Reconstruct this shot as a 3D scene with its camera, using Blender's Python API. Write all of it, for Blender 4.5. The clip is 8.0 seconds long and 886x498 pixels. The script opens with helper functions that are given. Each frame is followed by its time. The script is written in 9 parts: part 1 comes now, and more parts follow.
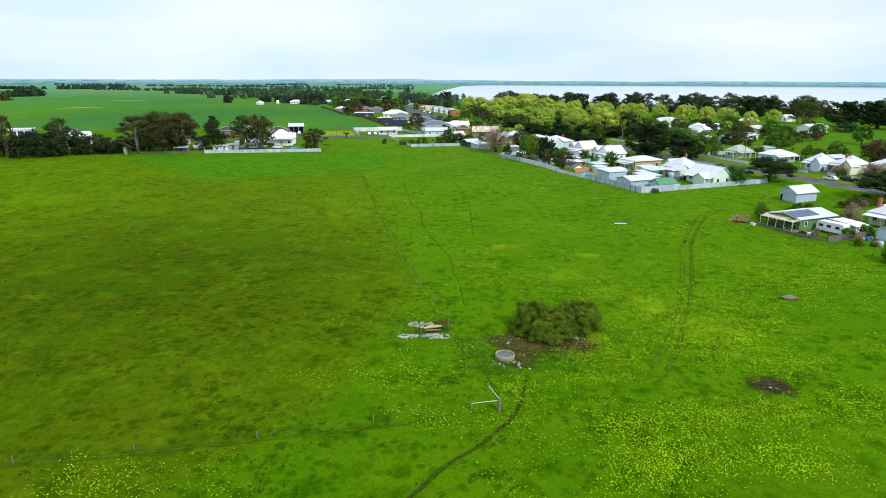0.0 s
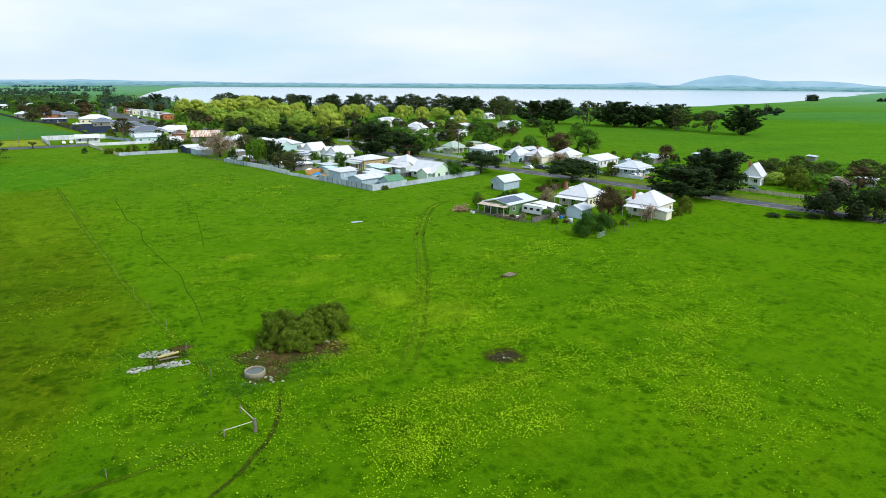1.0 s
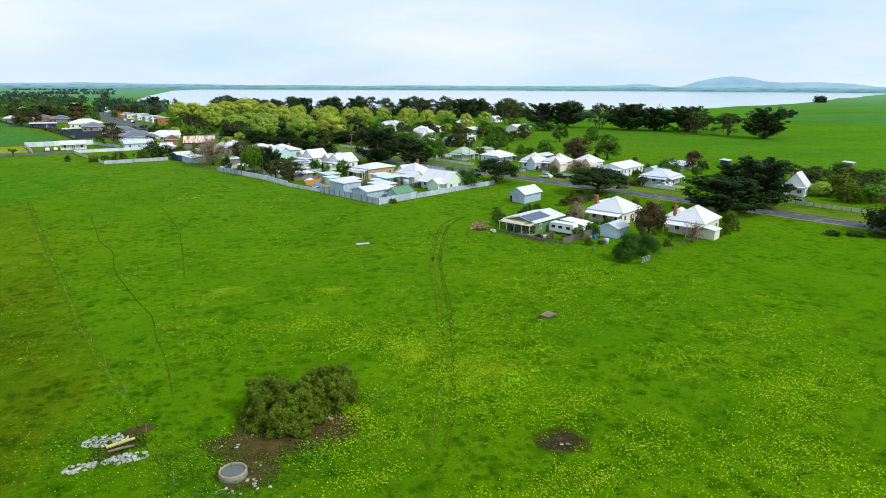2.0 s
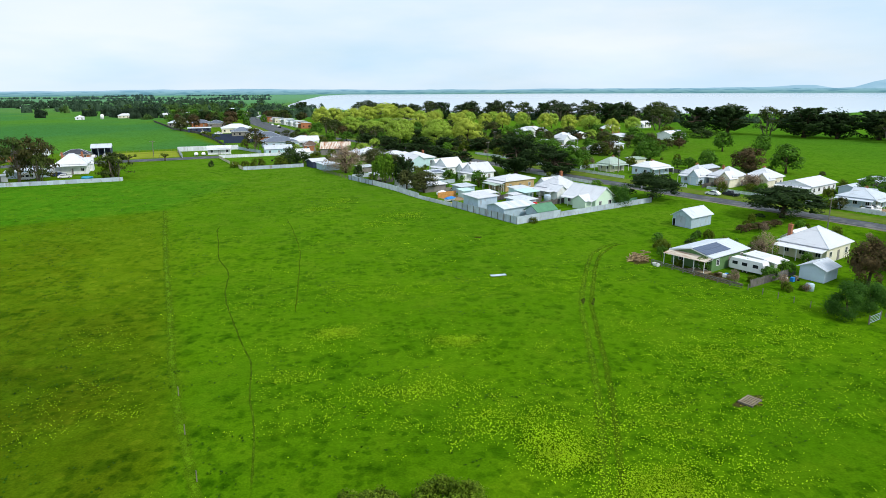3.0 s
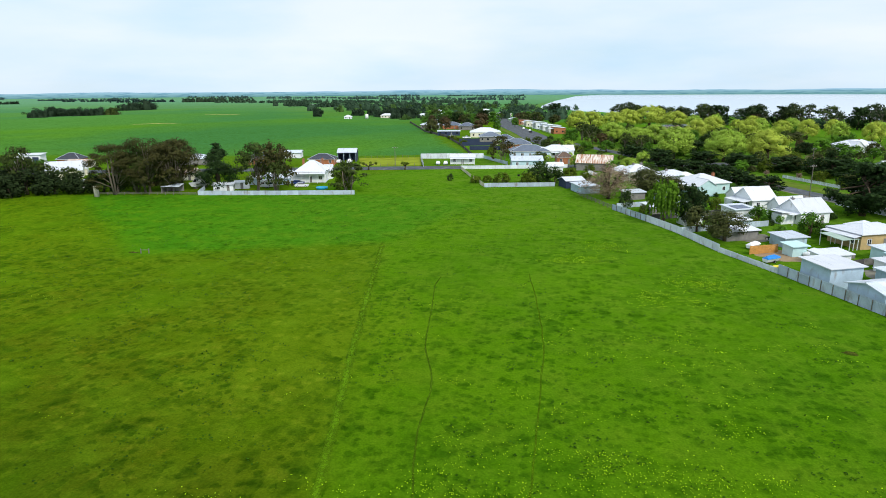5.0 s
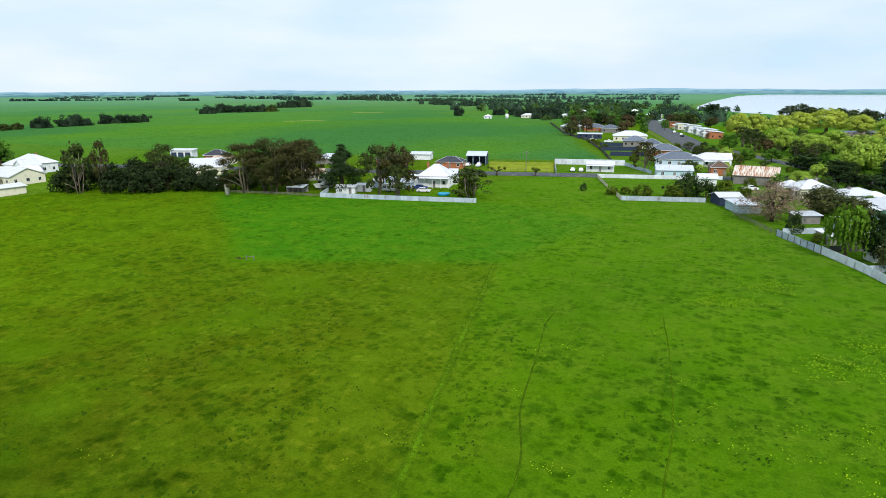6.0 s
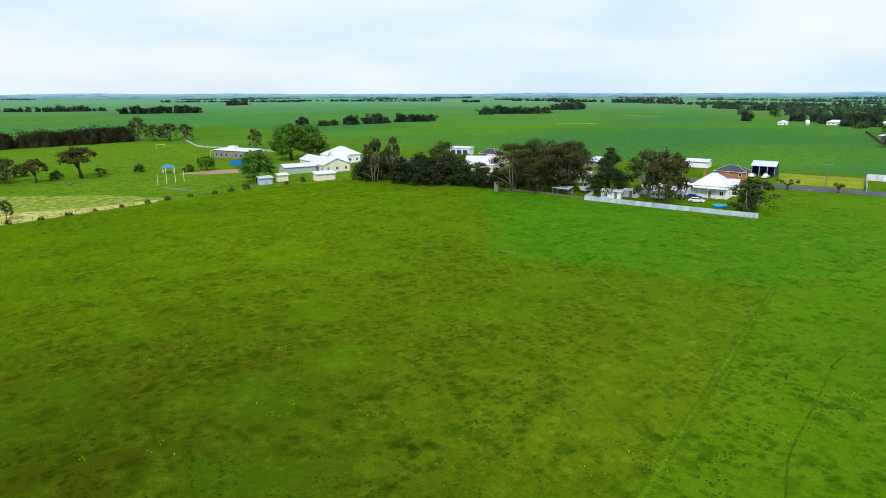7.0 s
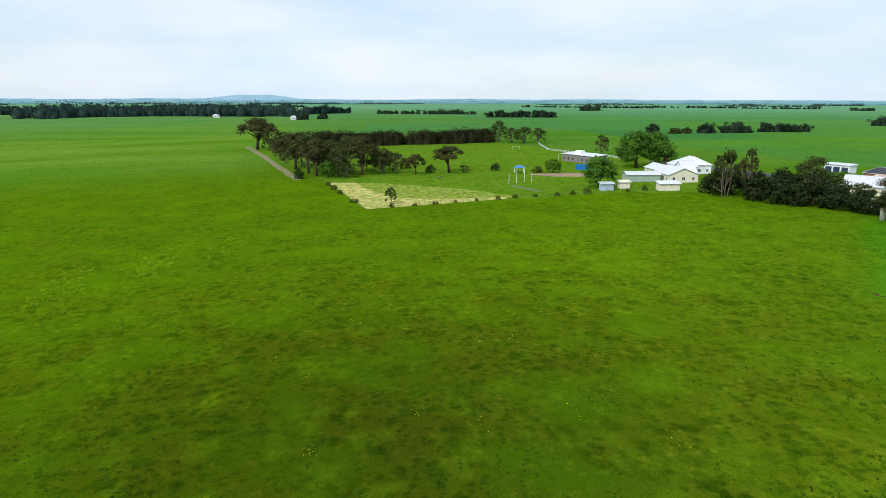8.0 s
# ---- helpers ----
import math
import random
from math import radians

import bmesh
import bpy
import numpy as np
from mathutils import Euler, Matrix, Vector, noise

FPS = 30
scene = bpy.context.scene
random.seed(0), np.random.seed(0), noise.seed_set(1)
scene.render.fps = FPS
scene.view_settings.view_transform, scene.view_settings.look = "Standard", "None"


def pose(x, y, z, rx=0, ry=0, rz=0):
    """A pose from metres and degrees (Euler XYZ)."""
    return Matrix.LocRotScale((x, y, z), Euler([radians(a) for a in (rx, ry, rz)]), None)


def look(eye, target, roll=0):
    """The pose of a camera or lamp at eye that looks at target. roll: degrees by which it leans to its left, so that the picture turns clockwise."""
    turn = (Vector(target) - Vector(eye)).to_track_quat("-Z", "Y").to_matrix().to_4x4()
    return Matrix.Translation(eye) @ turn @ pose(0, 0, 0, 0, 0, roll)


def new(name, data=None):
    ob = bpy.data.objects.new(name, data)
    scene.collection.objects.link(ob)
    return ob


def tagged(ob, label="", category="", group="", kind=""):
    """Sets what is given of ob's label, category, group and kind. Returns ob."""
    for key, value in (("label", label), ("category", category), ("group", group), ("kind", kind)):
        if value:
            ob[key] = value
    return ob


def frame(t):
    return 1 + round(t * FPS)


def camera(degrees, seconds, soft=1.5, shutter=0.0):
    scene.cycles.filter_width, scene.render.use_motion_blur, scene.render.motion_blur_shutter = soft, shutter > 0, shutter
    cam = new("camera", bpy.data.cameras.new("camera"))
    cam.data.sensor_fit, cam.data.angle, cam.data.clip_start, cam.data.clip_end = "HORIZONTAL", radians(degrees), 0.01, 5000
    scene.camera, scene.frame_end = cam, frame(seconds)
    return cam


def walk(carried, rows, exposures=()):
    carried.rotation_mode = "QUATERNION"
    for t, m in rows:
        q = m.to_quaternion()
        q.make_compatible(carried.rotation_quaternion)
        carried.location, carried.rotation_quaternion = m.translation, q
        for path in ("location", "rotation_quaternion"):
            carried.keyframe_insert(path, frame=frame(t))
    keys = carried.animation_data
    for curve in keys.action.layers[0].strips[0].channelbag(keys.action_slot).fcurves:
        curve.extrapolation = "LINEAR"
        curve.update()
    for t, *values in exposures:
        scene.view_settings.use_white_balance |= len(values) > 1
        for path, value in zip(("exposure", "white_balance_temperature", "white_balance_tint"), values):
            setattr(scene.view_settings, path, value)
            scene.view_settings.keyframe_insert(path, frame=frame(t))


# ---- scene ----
cam = camera(70.5, 8.0, 0.55)
PATH = [
    (0, (-0.23, -5.589, 35.965), (-0.269, -3.658, 35.444), 0.2),
    (0.5, (-0.305, -5.201, 35.744), (0.229, -3.344, 35.229), 0.3),
    (1, (-0.28, -4.345, 35.919), (0.481, -2.568, 35.407), 0.4),
    (1.2, (0.221, -2.029, 36.089), (0.988, -0.254, 35.579), 0.5),
    (2.3, (6.048, 22.844, 35.764), (6.791, 24.631, 35.262), -0.1),
    (2.5, (7.289, 27.158, 35.907), (7.946, 28.979, 35.403), -0.2),
    (3, (8.979, 36.543, 35.872), (9.343, 38.446, 35.377), -0.3),
    (3.5, (9.161, 46.08, 35.931), (9.217, 48.018, 35.441), -0.2),
    (4, (8.143, 56.67, 35.888), (8.012, 58.606, 35.4), -0.2),
    (4.2, (7.702, 61.966, 35.871), (7.545, 63.899, 35.384), -0.2),
    (5.3, (4.843, 96.01, 36.993), (4.373, 97.89, 36.5), -0.3),
    (5.5, (4.38, 100.766, 37.044), (3.859, 102.632, 36.55), -0.2),
    (6, (5.82, 103.321, 37.443), (5.023, 105.088, 36.95), -0.2),
    (6.5, (6.115, 102.986, 37.453), (4.945, 104.534, 36.967), -0.2),
    (7, (5.767, 103.111, 37.457), (4.319, 104.403, 36.973), -0.1),
    (7.5, (5.353, 103.457, 37.319), (3.634, 104.369, 36.853), -0.0),
    (8, (5.893, 103.416, 37.769), (3.985, 103.791, 37.302), 0.1),
]
walk(cam, [(t, look(eye, target, roll)) for t, eye, target, roll in PATH], [(0, 0.07), (1.2, 0.02), (3, 0.0), (5.5, 0.0), (7.0, 0.0), (8, -0.05)])

# ---- light ----
world = bpy.data.worlds.new("sky")
scene.world = world
world.use_nodes = True
wn, wl = world.node_tree.nodes, world.node_tree.links
wn.clear()
w_out, w_bg = wn.new("ShaderNodeOutputWorld"), wn.new("ShaderNodeBackground")
w_sky = wn.new("ShaderNodeTexSky")
w_sky.sky_type, w_sky.sun_disc = "NISHITA", False
w_sky.sun_elevation, w_sky.sun_rotation = radians(43), radians(140)
w_sky.air_density, w_sky.dust_density = 1.6, 0.4
w_scale = wn.new("ShaderNodeMixRGB")
w_scale.blend_type, w_scale.inputs[0].default_value = "MULTIPLY", 1.0
w_scale.inputs[2].default_value = (0.055, 0.078, 0.10, 1)
w_co, w_map, w_noise = wn.new("ShaderNodeTexCoord"), wn.new("ShaderNodeMapping"), wn.new("ShaderNodeTexNoise")
w_map.inputs["Scale"].default_value = (1.2, 1.2, 5.0)
w_noise.inputs["Scale"].default_value, w_noise.inputs["Detail"].default_value = 2.2, 5.0
w_ramp = wn.new("ShaderNodeValToRGB")
w_ramp.color_ramp.elements[0].position, w_ramp.color_ramp.elements[0].color = 0.30, (0.80, 0.80, 0.80, 1)
w_ramp.color_ramp.elements[1].position, w_ramp.color_ramp.elements[1].color = 0.66, (0.98, 0.98, 0.98, 1)
w_mix = wn.new("ShaderNodeMixRGB")
w_cloud = wn.new("ShaderNodeMixRGB")
w_cloud.inputs[1].default_value, w_cloud.inputs[2].default_value = (0.56, 0.77, 0.98, 1), (0.82, 0.895, 0.985, 1)
w_soft = wn.new("ShaderNodeTexNoise")
w_soft.inputs["Scale"].default_value, w_soft.inputs["Detail"].default_value = 1.7, 6.0
w_step = wn.new("ShaderNodeMapRange")
w_step.inputs[1].default_value, w_step.inputs[2].default_value = 0.30, 0.60
wl.new(w_map.outputs[0], w_soft.inputs["Vector"])
wl.new(w_soft.outputs[0], w_step.inputs[0])
wl.new(w_step.outputs[0], w_cloud.inputs[0])
wl.new(w_cloud.outputs[0], w_mix.inputs[2])
wl.new(w_co.outputs["Generated"], w_map.inputs[0])
wl.new(w_map.outputs[0], w_noise.inputs["Vector"])
wl.new(w_noise.outputs[0], w_ramp.inputs[0])
wl.new(w_ramp.outputs[0], w_mix.inputs[0])
wl.new(w_sky.outputs[0], w_scale.inputs[1])
wl.new(w_scale.outputs[0], w_mix.inputs[1])
wl.new(w_mix.outputs[0], w_bg.inputs[0])
wl.new(w_bg.outputs[0], w_out.inputs[0])
w_bg.inputs[1].default_value = 1.1

sun = new("sun", bpy.data.lights.new("sun", "SUN"))
sun.data.energy, sun.data.angle, sun.data.color = 2.8, radians(11), (1.0, 0.96, 0.9)
sun.matrix_world = look((80, -95, 118), (0, 0, 0))


# ---- materials ----
def node(nt, kind, **inputs):
    n = nt.nodes.new(kind)
    for k, v in inputs.items():
        n.inputs[k].default_value = v
    return n


def mixed(nt, fac, a, b, blend="MIX"):
    m = nt.nodes.new("ShaderNodeMixRGB")
    m.blend_type = blend
    for sock, v in zip(m.inputs, (fac, a, b)):
        if hasattr(v, "is_output"):
            nt.links.new(v, sock)
        else:
            sock.default_value = v if not isinstance(v, tuple) or len(v) == 4 else (*v, 1)
    return m.outputs[0]


def noise_of(nt, pos, scale, detail=4.0, stretch=None):
    if stretch:
        mp = node(nt, "ShaderNodeMapping", Scale=stretch)
        nt.links.new(pos, mp.inputs[0])
        pos = mp.outputs[0]
    n = node(nt, "ShaderNodeTexNoise", Scale=scale, Detail=detail)
    nt.links.new(pos, n.inputs["Vector"])
    return n.outputs[0]


def stepped(nt, v, a, b):
    r = nt.nodes.new("ShaderNodeMapRange")
    r.clamp = True
    nt.links.new(v, r.inputs[0])
    r.inputs[1].default_value, r.inputs[2].default_value = a, b
    return r.outputs[0]


def mat(name, base, rough=0.8, metal=0.0, var=0.18, scale=0.8, fine=9.0, bump=0.0, wave=0.0, dirt=None, dirt_amount=0.0, each=0.0, island=0.0, sub=0.0, streak=False, gloss=0.3, fade=False):
    """A surface with variation at two scales; wave: ribs per metre of rolled sheet; dirt: a second colour in patches."""
    m = bpy.data.materials.new(name)
    m.use_nodes = True
    nt = m.node_tree
    bs = nt.nodes["Principled BSDF"]
    bs.inputs["Roughness"].default_value, bs.inputs["Metallic"].default_value = rough, metal
    bs.inputs["Specular IOR Level"].default_value = 0.03 if rough >= 0.9 else gloss
    geo, tc = nt.nodes.new("ShaderNodeNewGeometry"), nt.nodes.new("ShaderNodeTexCoord")
    big, small = noise_of(nt, geo.outputs["Position"], scale), noise_of(nt, geo.outputs["Position"], fine, 6.0)
    dark, light = tuple(c * (1 - var) for c in base), tuple(min(1, c * (1 + var)) for c in base)
    col = mixed(nt, stepped(nt, big, 0.3, 0.7), dark, light)
    col = mixed(nt, mixed(nt, 1.0, stepped(nt, small, 0.3, 0.75), (0.35, 0.35, 0.35), "MULTIPLY"), col, tuple(c * (1 - 1.6 * var) for c in base))
    if dirt:
        spots = noise_of(nt, tc.outputs["Object"], 1.5, 6.0, (2.2, 0.2, 0.2)) if streak else noise_of(nt, geo.outputs["Position"], scale * 1.7, 8.0, (1, 1, 0.35))
        col = mixed(nt, stepped(nt, spots, 0.62 - 0.5 * dirt_amount, 0.78 - 0.4 * dirt_amount), col, dirt)
    if each:
        info = nt.nodes.new("ShaderNodeObjectInfo")
        col = mixed(nt, stepped(nt, info.outputs["Random"], 0, 1), col, mixed(nt, 1.0, col, (1 - each, 1 - each, 1 - each * 0.9), "MULTIPLY"))
    if island:
        v = stepped(nt, geo.outputs["Random Per Island"], 0, 1)
        col = mixed(nt, v, mixed(nt, 1.0, col, (1 - island, 1 - island, 1 - island), "MULTIPLY"), mixed(nt, 1.0, col, (1 + island * 1.3, 1 + island, 1 + island * 0.3), "MULTIPLY"))
    nt.links.new(col, bs.inputs["Base Color"])
    height = small
    if wave:
        wv = nt.nodes.new("ShaderNodeTexWave")
        wv.inputs["Scale"].default_value = wave
        nt.links.new(tc.outputs["Object"], wv.inputs[0])
        height = wv.outputs[1]
    if bump:
        bp = node(nt, "ShaderNodeBump", Strength=bump, Distance=0.05)
        nt.links.new(height, bp.inputs["Height"])
        nt.links.new(bp.outputs[0], bs.inputs["Normal"])
    if sub:
        tr = nt.nodes.new("ShaderNodeBsdfTranslucent")
        nt.links.new(col, tr.inputs[0])
        add = node(nt, "ShaderNodeMixShader", Fac=sub)
        nt.links.new(bs.outputs[0], add.inputs[1])
        nt.links.new(tr.outputs[0], add.inputs[2])
        nt.links.new(add.outputs[0], nt.nodes["Material Output"].inputs[0])
    if fade:
        # ragged rim: grass shows through where the worn ground thins out
        edge = nt.nodes.new("ShaderNodeAttribute")
        edge.attribute_name = "edge"
        ragged = mixed(nt, 0.5, noise_of(nt, geo.outputs["Position"], 1.3, 3), noise_of(nt, geo.outputs["Position"], 5.0, 5))
        rim = nt.nodes.new("ShaderNodeMath")
        rim.operation = "MULTIPLY_ADD"
        nt.links.new(ragged, rim.inputs[0])
        rim.inputs[1].default_value = 2.2
        nt.links.new(edge.outputs["Fac"], rim.inputs[2])
        clear = node(nt, "ShaderNodeBsdfTransparent")
        mix = nt.nodes.new("ShaderNodeMixShader")
        nt.links.new(stepped(nt, rim.outputs[0], 1.3, 2.25), mix.inputs[0])
        nt.links.new(clear.outputs[0], mix.inputs[1])
        nt.links.new(bs.outputs[0], mix.inputs[2])
        nt.links.new(mix.outputs[0], nt.nodes["Material Output"].inputs[0])
    return m


WHITE_ROOF = mat("white_sheet_roof", (0.77, 0.79, 0.82), 0.45, 0, 0.05, 0.5, 6, 0.3, 5.0, (0.58, 0.60, 0.62), 0.10, each=0.18, streak=True)
ZINC_ROOF = mat("galvanised_roof", (0.64, 0.70, 0.76), 0.4, 0.0, 0.06, 0.5, 6, 0.25, 5.0, (0.46, 0.47, 0.48), 0.14, each=0.15, streak=True)
RUST_ROOF = mat("rusted_sheet_roof", (0.74, 0.68, 0.60), 0.75, 0, 0.12, 0.4, 4, 0.3, 4.0, (0.34, 0.13, 0.04), 0.42, streak=True)
SLATE_ROOF = mat("blue_grey_roof", (0.15, 0.18, 0.23), 0.6, 0, 0.15, 0.6, 8, 0.2, 4.0, each=0.3)
DARK_ROOF = mat("dark_tile_roof", (0.055, 0.06, 0.075), 0.7, 0, 0.2, 0.6, 8, 0.2, 4.0, each=0.2)
BROWN_ROOF = mat("brown_tile_roof", (0.13, 0.085, 0.06), 0.8, 0, 0.2, 0.6, 8, 0.2, 4.0)
GREEN_ROOF = mat("green_sheet_roof", (0.10, 0.26, 0.15), 0.6, 0, 0.12, 0.6, 8, 0.2, 5.0)
SAGE_ROOF = mat("faded_green_roof", (0.36, 0.46, 0.38), 0.6, 0, 0.1, 0.6, 8, 0.2, 5.0)
WHITE_WALL = mat("white_weatherboard", (0.82, 0.84, 0.85), 0.7, 0, 0.06, 0.7, 9, 0.15, 0, (0.55, 0.55, 0.50), 0.05)
CREAM_WALL = mat("cream_weatherboard", (0.78, 0.74, 0.58), 0.7, 0, 0.07, 0.7, 9, 0.15, 0, (0.5, 0.46, 0.33), 0.05)
BLUE_WALL = mat("pale_blue_boards", (0.56, 0.68, 0.80), 0.7, 0, 0.07, 0.7, 9, 0.15)
TEAL_WALL = mat("pale_teal_boards", (0.50, 0.70, 0.70), 0.7, 0, 0.07, 0.7, 9, 0.15)
GREEN_WALL = mat("leaf_green_boards", (0.11, 0.22, 0.08), 0.75, 0, 0.1, 0.7, 9, 0.15)
MINT_WALL = mat("pale_mint_boards", (0.64, 0.80, 0.64), 0.7, 0, 0.07, 0.7, 9, 0.15)
TAN_WALL = mat("tan_brick", (0.50, 0.36, 0.17), 0.85, 0, 0.15, 0.9, 12, 0.2)
BRICK_WALL = mat("orange_brick", (0.42, 0.16, 0.07), 0.85, 0, 0.18, 0.9, 12, 0.2)
GREY_WALL = mat("grey_timber", (0.24, 0.23, 0.21), 0.9, 0, 0.2, 0.9, 9, 0.2)
ZINC_WALL = mat("galvanised_wall_sheet", (0.43, 0.55, 0.64), 0.5, 0.0, 0.12, 0.6, 6, 0.3, 5.0, (0.3, 0.3, 0.3), 0.12)
NAVY_WALL = mat("navy_sheet", (0.03, 0.045, 0.09), 0.6, 0, 0.1, 0.6, 6, 0.2, 5.0)
ZINC_FENCE = mat("galvanised_fence_sheet", (0.52, 0.61, 0.68), 0.55, 0.0, 0.12, 0.7, 6, 0, 0, (0.33, 0.32, 0.30), 0.12, each=0.25)
WHITE_FENCE = mat("whitewashed_fence", (0.76, 0.81, 0.84), 0.7, 0, 0.08, 0.7, 6, 0, 0, (0.5, 0.5, 0.46), 0.1, each=0.2)
CREAM_FENCE = mat("cream_fence_sheet", (0.66, 0.62, 0.42), 0.6, 0, 0.08, 0.7, 6, 0, 0, each=0.15)
PALING = mat("weathered_paling", (0.20, 0.19, 0.17), 0.9, 0, 0.25, 1.5, 9, 0, 0, each=0.5)
POST = mat("grey_fence_post", (0.19, 0.175, 0.14), 0.9, 0, 0.25, 2, 14, 0.2)
WHITE_PAINT = mat("white_paint", (0.82, 0.82, 0.80), 0.5, 0, 0.05, 2, 9)
TRIM = mat("white_trim", (0.76, 0.77, 0.76), 0.55, 0, 0.05, 2, 9)
GLASS = mat("window_glass", (0.02, 0.025, 0.03), 0.08, 0, 0.1, 2, 9)
# near-black: painted shade of a shed opening, also dark crates and a machine
DARK_IN = mat("dark_goods_and_shade", (0.02, 0.02, 0.02), 0.9, 0, 0.1, 2, 9)
CHIMNEY = mat("chimney_brick", (0.36, 0.15, 0.08), 0.9, 0, 0.25, 3, 18, 0.3)
GREY_CHIMNEY = mat("grey_render", (0.25, 0.23, 0.22), 0.9, 0, 0.2, 3, 18, 0.3)
CONCRETE = mat("pale_concrete", (0.30, 0.27, 0.19), 0.9, 0, 0.18, 2, 14, 0.3, 0, (0.25, 0.24, 0.2), 0.2)
ASPHALT = mat("worn_asphalt", (0.095, 0.105, 0.115), 0.9, 0, 0.18, 0.25, 5, 0.2, 0, (0.17, 0.17, 0.17), 0.2)
VERGE = mat("mown_verge", (0.105, 0.165, 0.016), 0.95, 0, 0.25, 0.3, 4, 0.3, 0, (0.13, 0.14, 0.03), 0.2)
GRAVEL = mat("gravel_shoulder", (0.20, 0.19, 0.15), 0.95, 0, 0.25, 0.6, 7, 0.3)
TANK = mat("weathered_tank", (0.60, 0.56, 0.46), 0.85, 0, 0.12, 1.5, 9, 0.2, 0, (0.4, 0.37, 0.3), 0.15)
MUD = mat("bare_wet_soil", (0.085, 0.061, 0.022), 0.9, 0, 0.3, 0.9, 6, 0.5, fade=True)
SCORCH = mat("scorched_grass_edge", (0.060, 0.072, 0.008), 0.95, 0, 0.4, 0.9, 6, 0.4, fade=True)
ASH = mat("burnt_ground", (0.050, 0.040, 0.022), 0.95, 0, 0.4, 0.8, 6, 0.4, fade=True)
SAND = mat("sandy_yard", (0.33, 0.24, 0.15), 0.95, 0, 0.2, 0.3, 5, 0.3)
TRACKSOIL = mat("trodden_track", (0.064, 0.132, 0.003), 0.95, 0, 0.4, 0.5, 4, 0.4, fade=True)
WHEELTRACK = mat("flattened_grass", (0.074, 0.150, 0.002), 0.95, 0, 0.3, 0.5, 4, 0.3, fade=True)
TRODDEN = mat("trodden_brown_grass", (0.046, 0.056, 0.008), 0.95, 0, 0.4, 0.8, 5, 0.4, 0, (0.040, 0.090, 0.003), 0.3, fade=True)
PALE_TRACK = mat("paler_grass_strip", (0.088, 0.184, 0.003), 0.95, 0, 0.3, 0.5, 4, 0.3, fade=True)
FARM_TRACK = mat("dull_gravel_track", (0.22, 0.22, 0.11), 0.95, 0, 0.25, 0.35, 5, 0.4)
STRAW = mat("mown_dry_grass", (0.50, 0.44, 0.16), 0.95, 0, 0.3, 0.35, 5, 0.4, 0, (0.20, 0.28, 0.03), 0.36)
TIMBER = mat("raw_timber", (0.30, 0.25, 0.16), 0.8, 0, 0.25, 2, 12, 0.2, each=0.4)
ORANGE = mat("orange_timber_wall", (0.55, 0.27, 0.07), 0.8, 0, 0.15, 2, 12, 0.2)
BLUE_TARP = mat("blue_tarpaulin", (0.02, 0.22, 0.62), 0.5, 0, 0.15, 2, 8, 0.3)
YELLOW = mat("yellow_plastic", (0.75, 0.62, 0.05), 0.4, 0, 0.1)
RED_PAINT = mat("red_car_paint", (0.5, 0.02, 0.02), 0.25, 0, 0.05)
CAR_WHITE = mat("white_car_paint", (0.80, 0.81, 0.82), 0.2, 0, 0.03)
CAR_DARK = mat("dark_car_paint", (0.02, 0.024, 0.03), 0.2, 0, 0.05)
CAR_BLUE = mat("blue_car_paint", (0.03, 0.06, 0.20), 0.2, 0, 0.05)
TYRE = mat("tyre_rubber", (0.02, 0.02, 0.02), 0.9, 0, 0.1)
CHROME = mat("wheel_metal", (0.5, 0.5, 0.5), 0.3, 0.8, 0.05)
SOLAR = mat("solar_cells", (0.07, 0.10, 0.17), 0.22, 0, 0.1, 2, 6)
STONE = mat("white_rubble", (0.48, 0.48, 0.42), 0.9, 0, 0.2, 2, 9, 0.4, each=0.35)
TROUGH_WATER = mat("still_water", (0.10, 0.12, 0.11), 0.06, 0, 0.1)
BARK = mat("brown_bark", (0.10, 0.075, 0.05), 0.95, 0, 0.3, 1.5, 9, 0.4)
GUM_BARK = mat("pale_gum_bark", (0.24, 0.20, 0.155), 0.85, 0, 0.3, 1.0, 6, 0.3, 0, (0.16, 0.12, 0.09), 0.3)


def leaf(name, base, island=0.28, var=0.3, scale=0.35, through_=0.35):
    return mat(name, base, 0.7, 0, var, scale, 2.5, 0, 0, island=island, sub=through_, gloss=0.06)


L_GUM = leaf("gum_leaves", (0.070, 0.105, 0.028), 0.3)
L_GUM_RED = leaf("rusty_gum_leaves", (0.076, 0.077, 0.027), 0.25)
L_CYPRESS = leaf("cypress_leaves", (0.034, 0.068, 0.022))
L_DARK = leaf("dark_shrub_leaves", (0.046, 0.086, 0.024))
L_SHORE = leaf("shore_gum_leaves", (0.056, 0.086, 0.038))
L_CITRUS = leaf("citrus_leaves", (0.050, 0.135, 0.020))
L_YOUNG = leaf("bright_broad_leaves", (0.13, 0.30, 0.03))
L_ELM = leaf("fresh_elm_leaves", (0.52, 0.62, 0.095), 0.12, 0.18, 0.35, 0.4)
L_ELM2 = leaf("lime_leaves", (0.41, 0.58, 0.085), 0.12, 0.18, 0.35, 0.4)
L_OAK = leaf("broad_green_leaves", (0.085, 0.210, 0.024))
L_WILLOW = leaf("willow_leaves", (0.12, 0.25, 0.022))
L_SHRUB = leaf("shrub_leaves", (0.110, 0.165, 0.018))
L_THORN = leaf("boxthorn_leaves", (0.140, 0.230, 0.020), 0.35, 0.3, 0.5)
L_PURPLE = leaf("purple_leaves", (0.108, 0.082, 0.040), 0.2)
L_BLOSSOM = leaf("pinkish_twigs", (0.36, 0.28, 0.21))
L_DOME = leaf("dark_olive_leaves", (0.085, 0.102, 0.036))
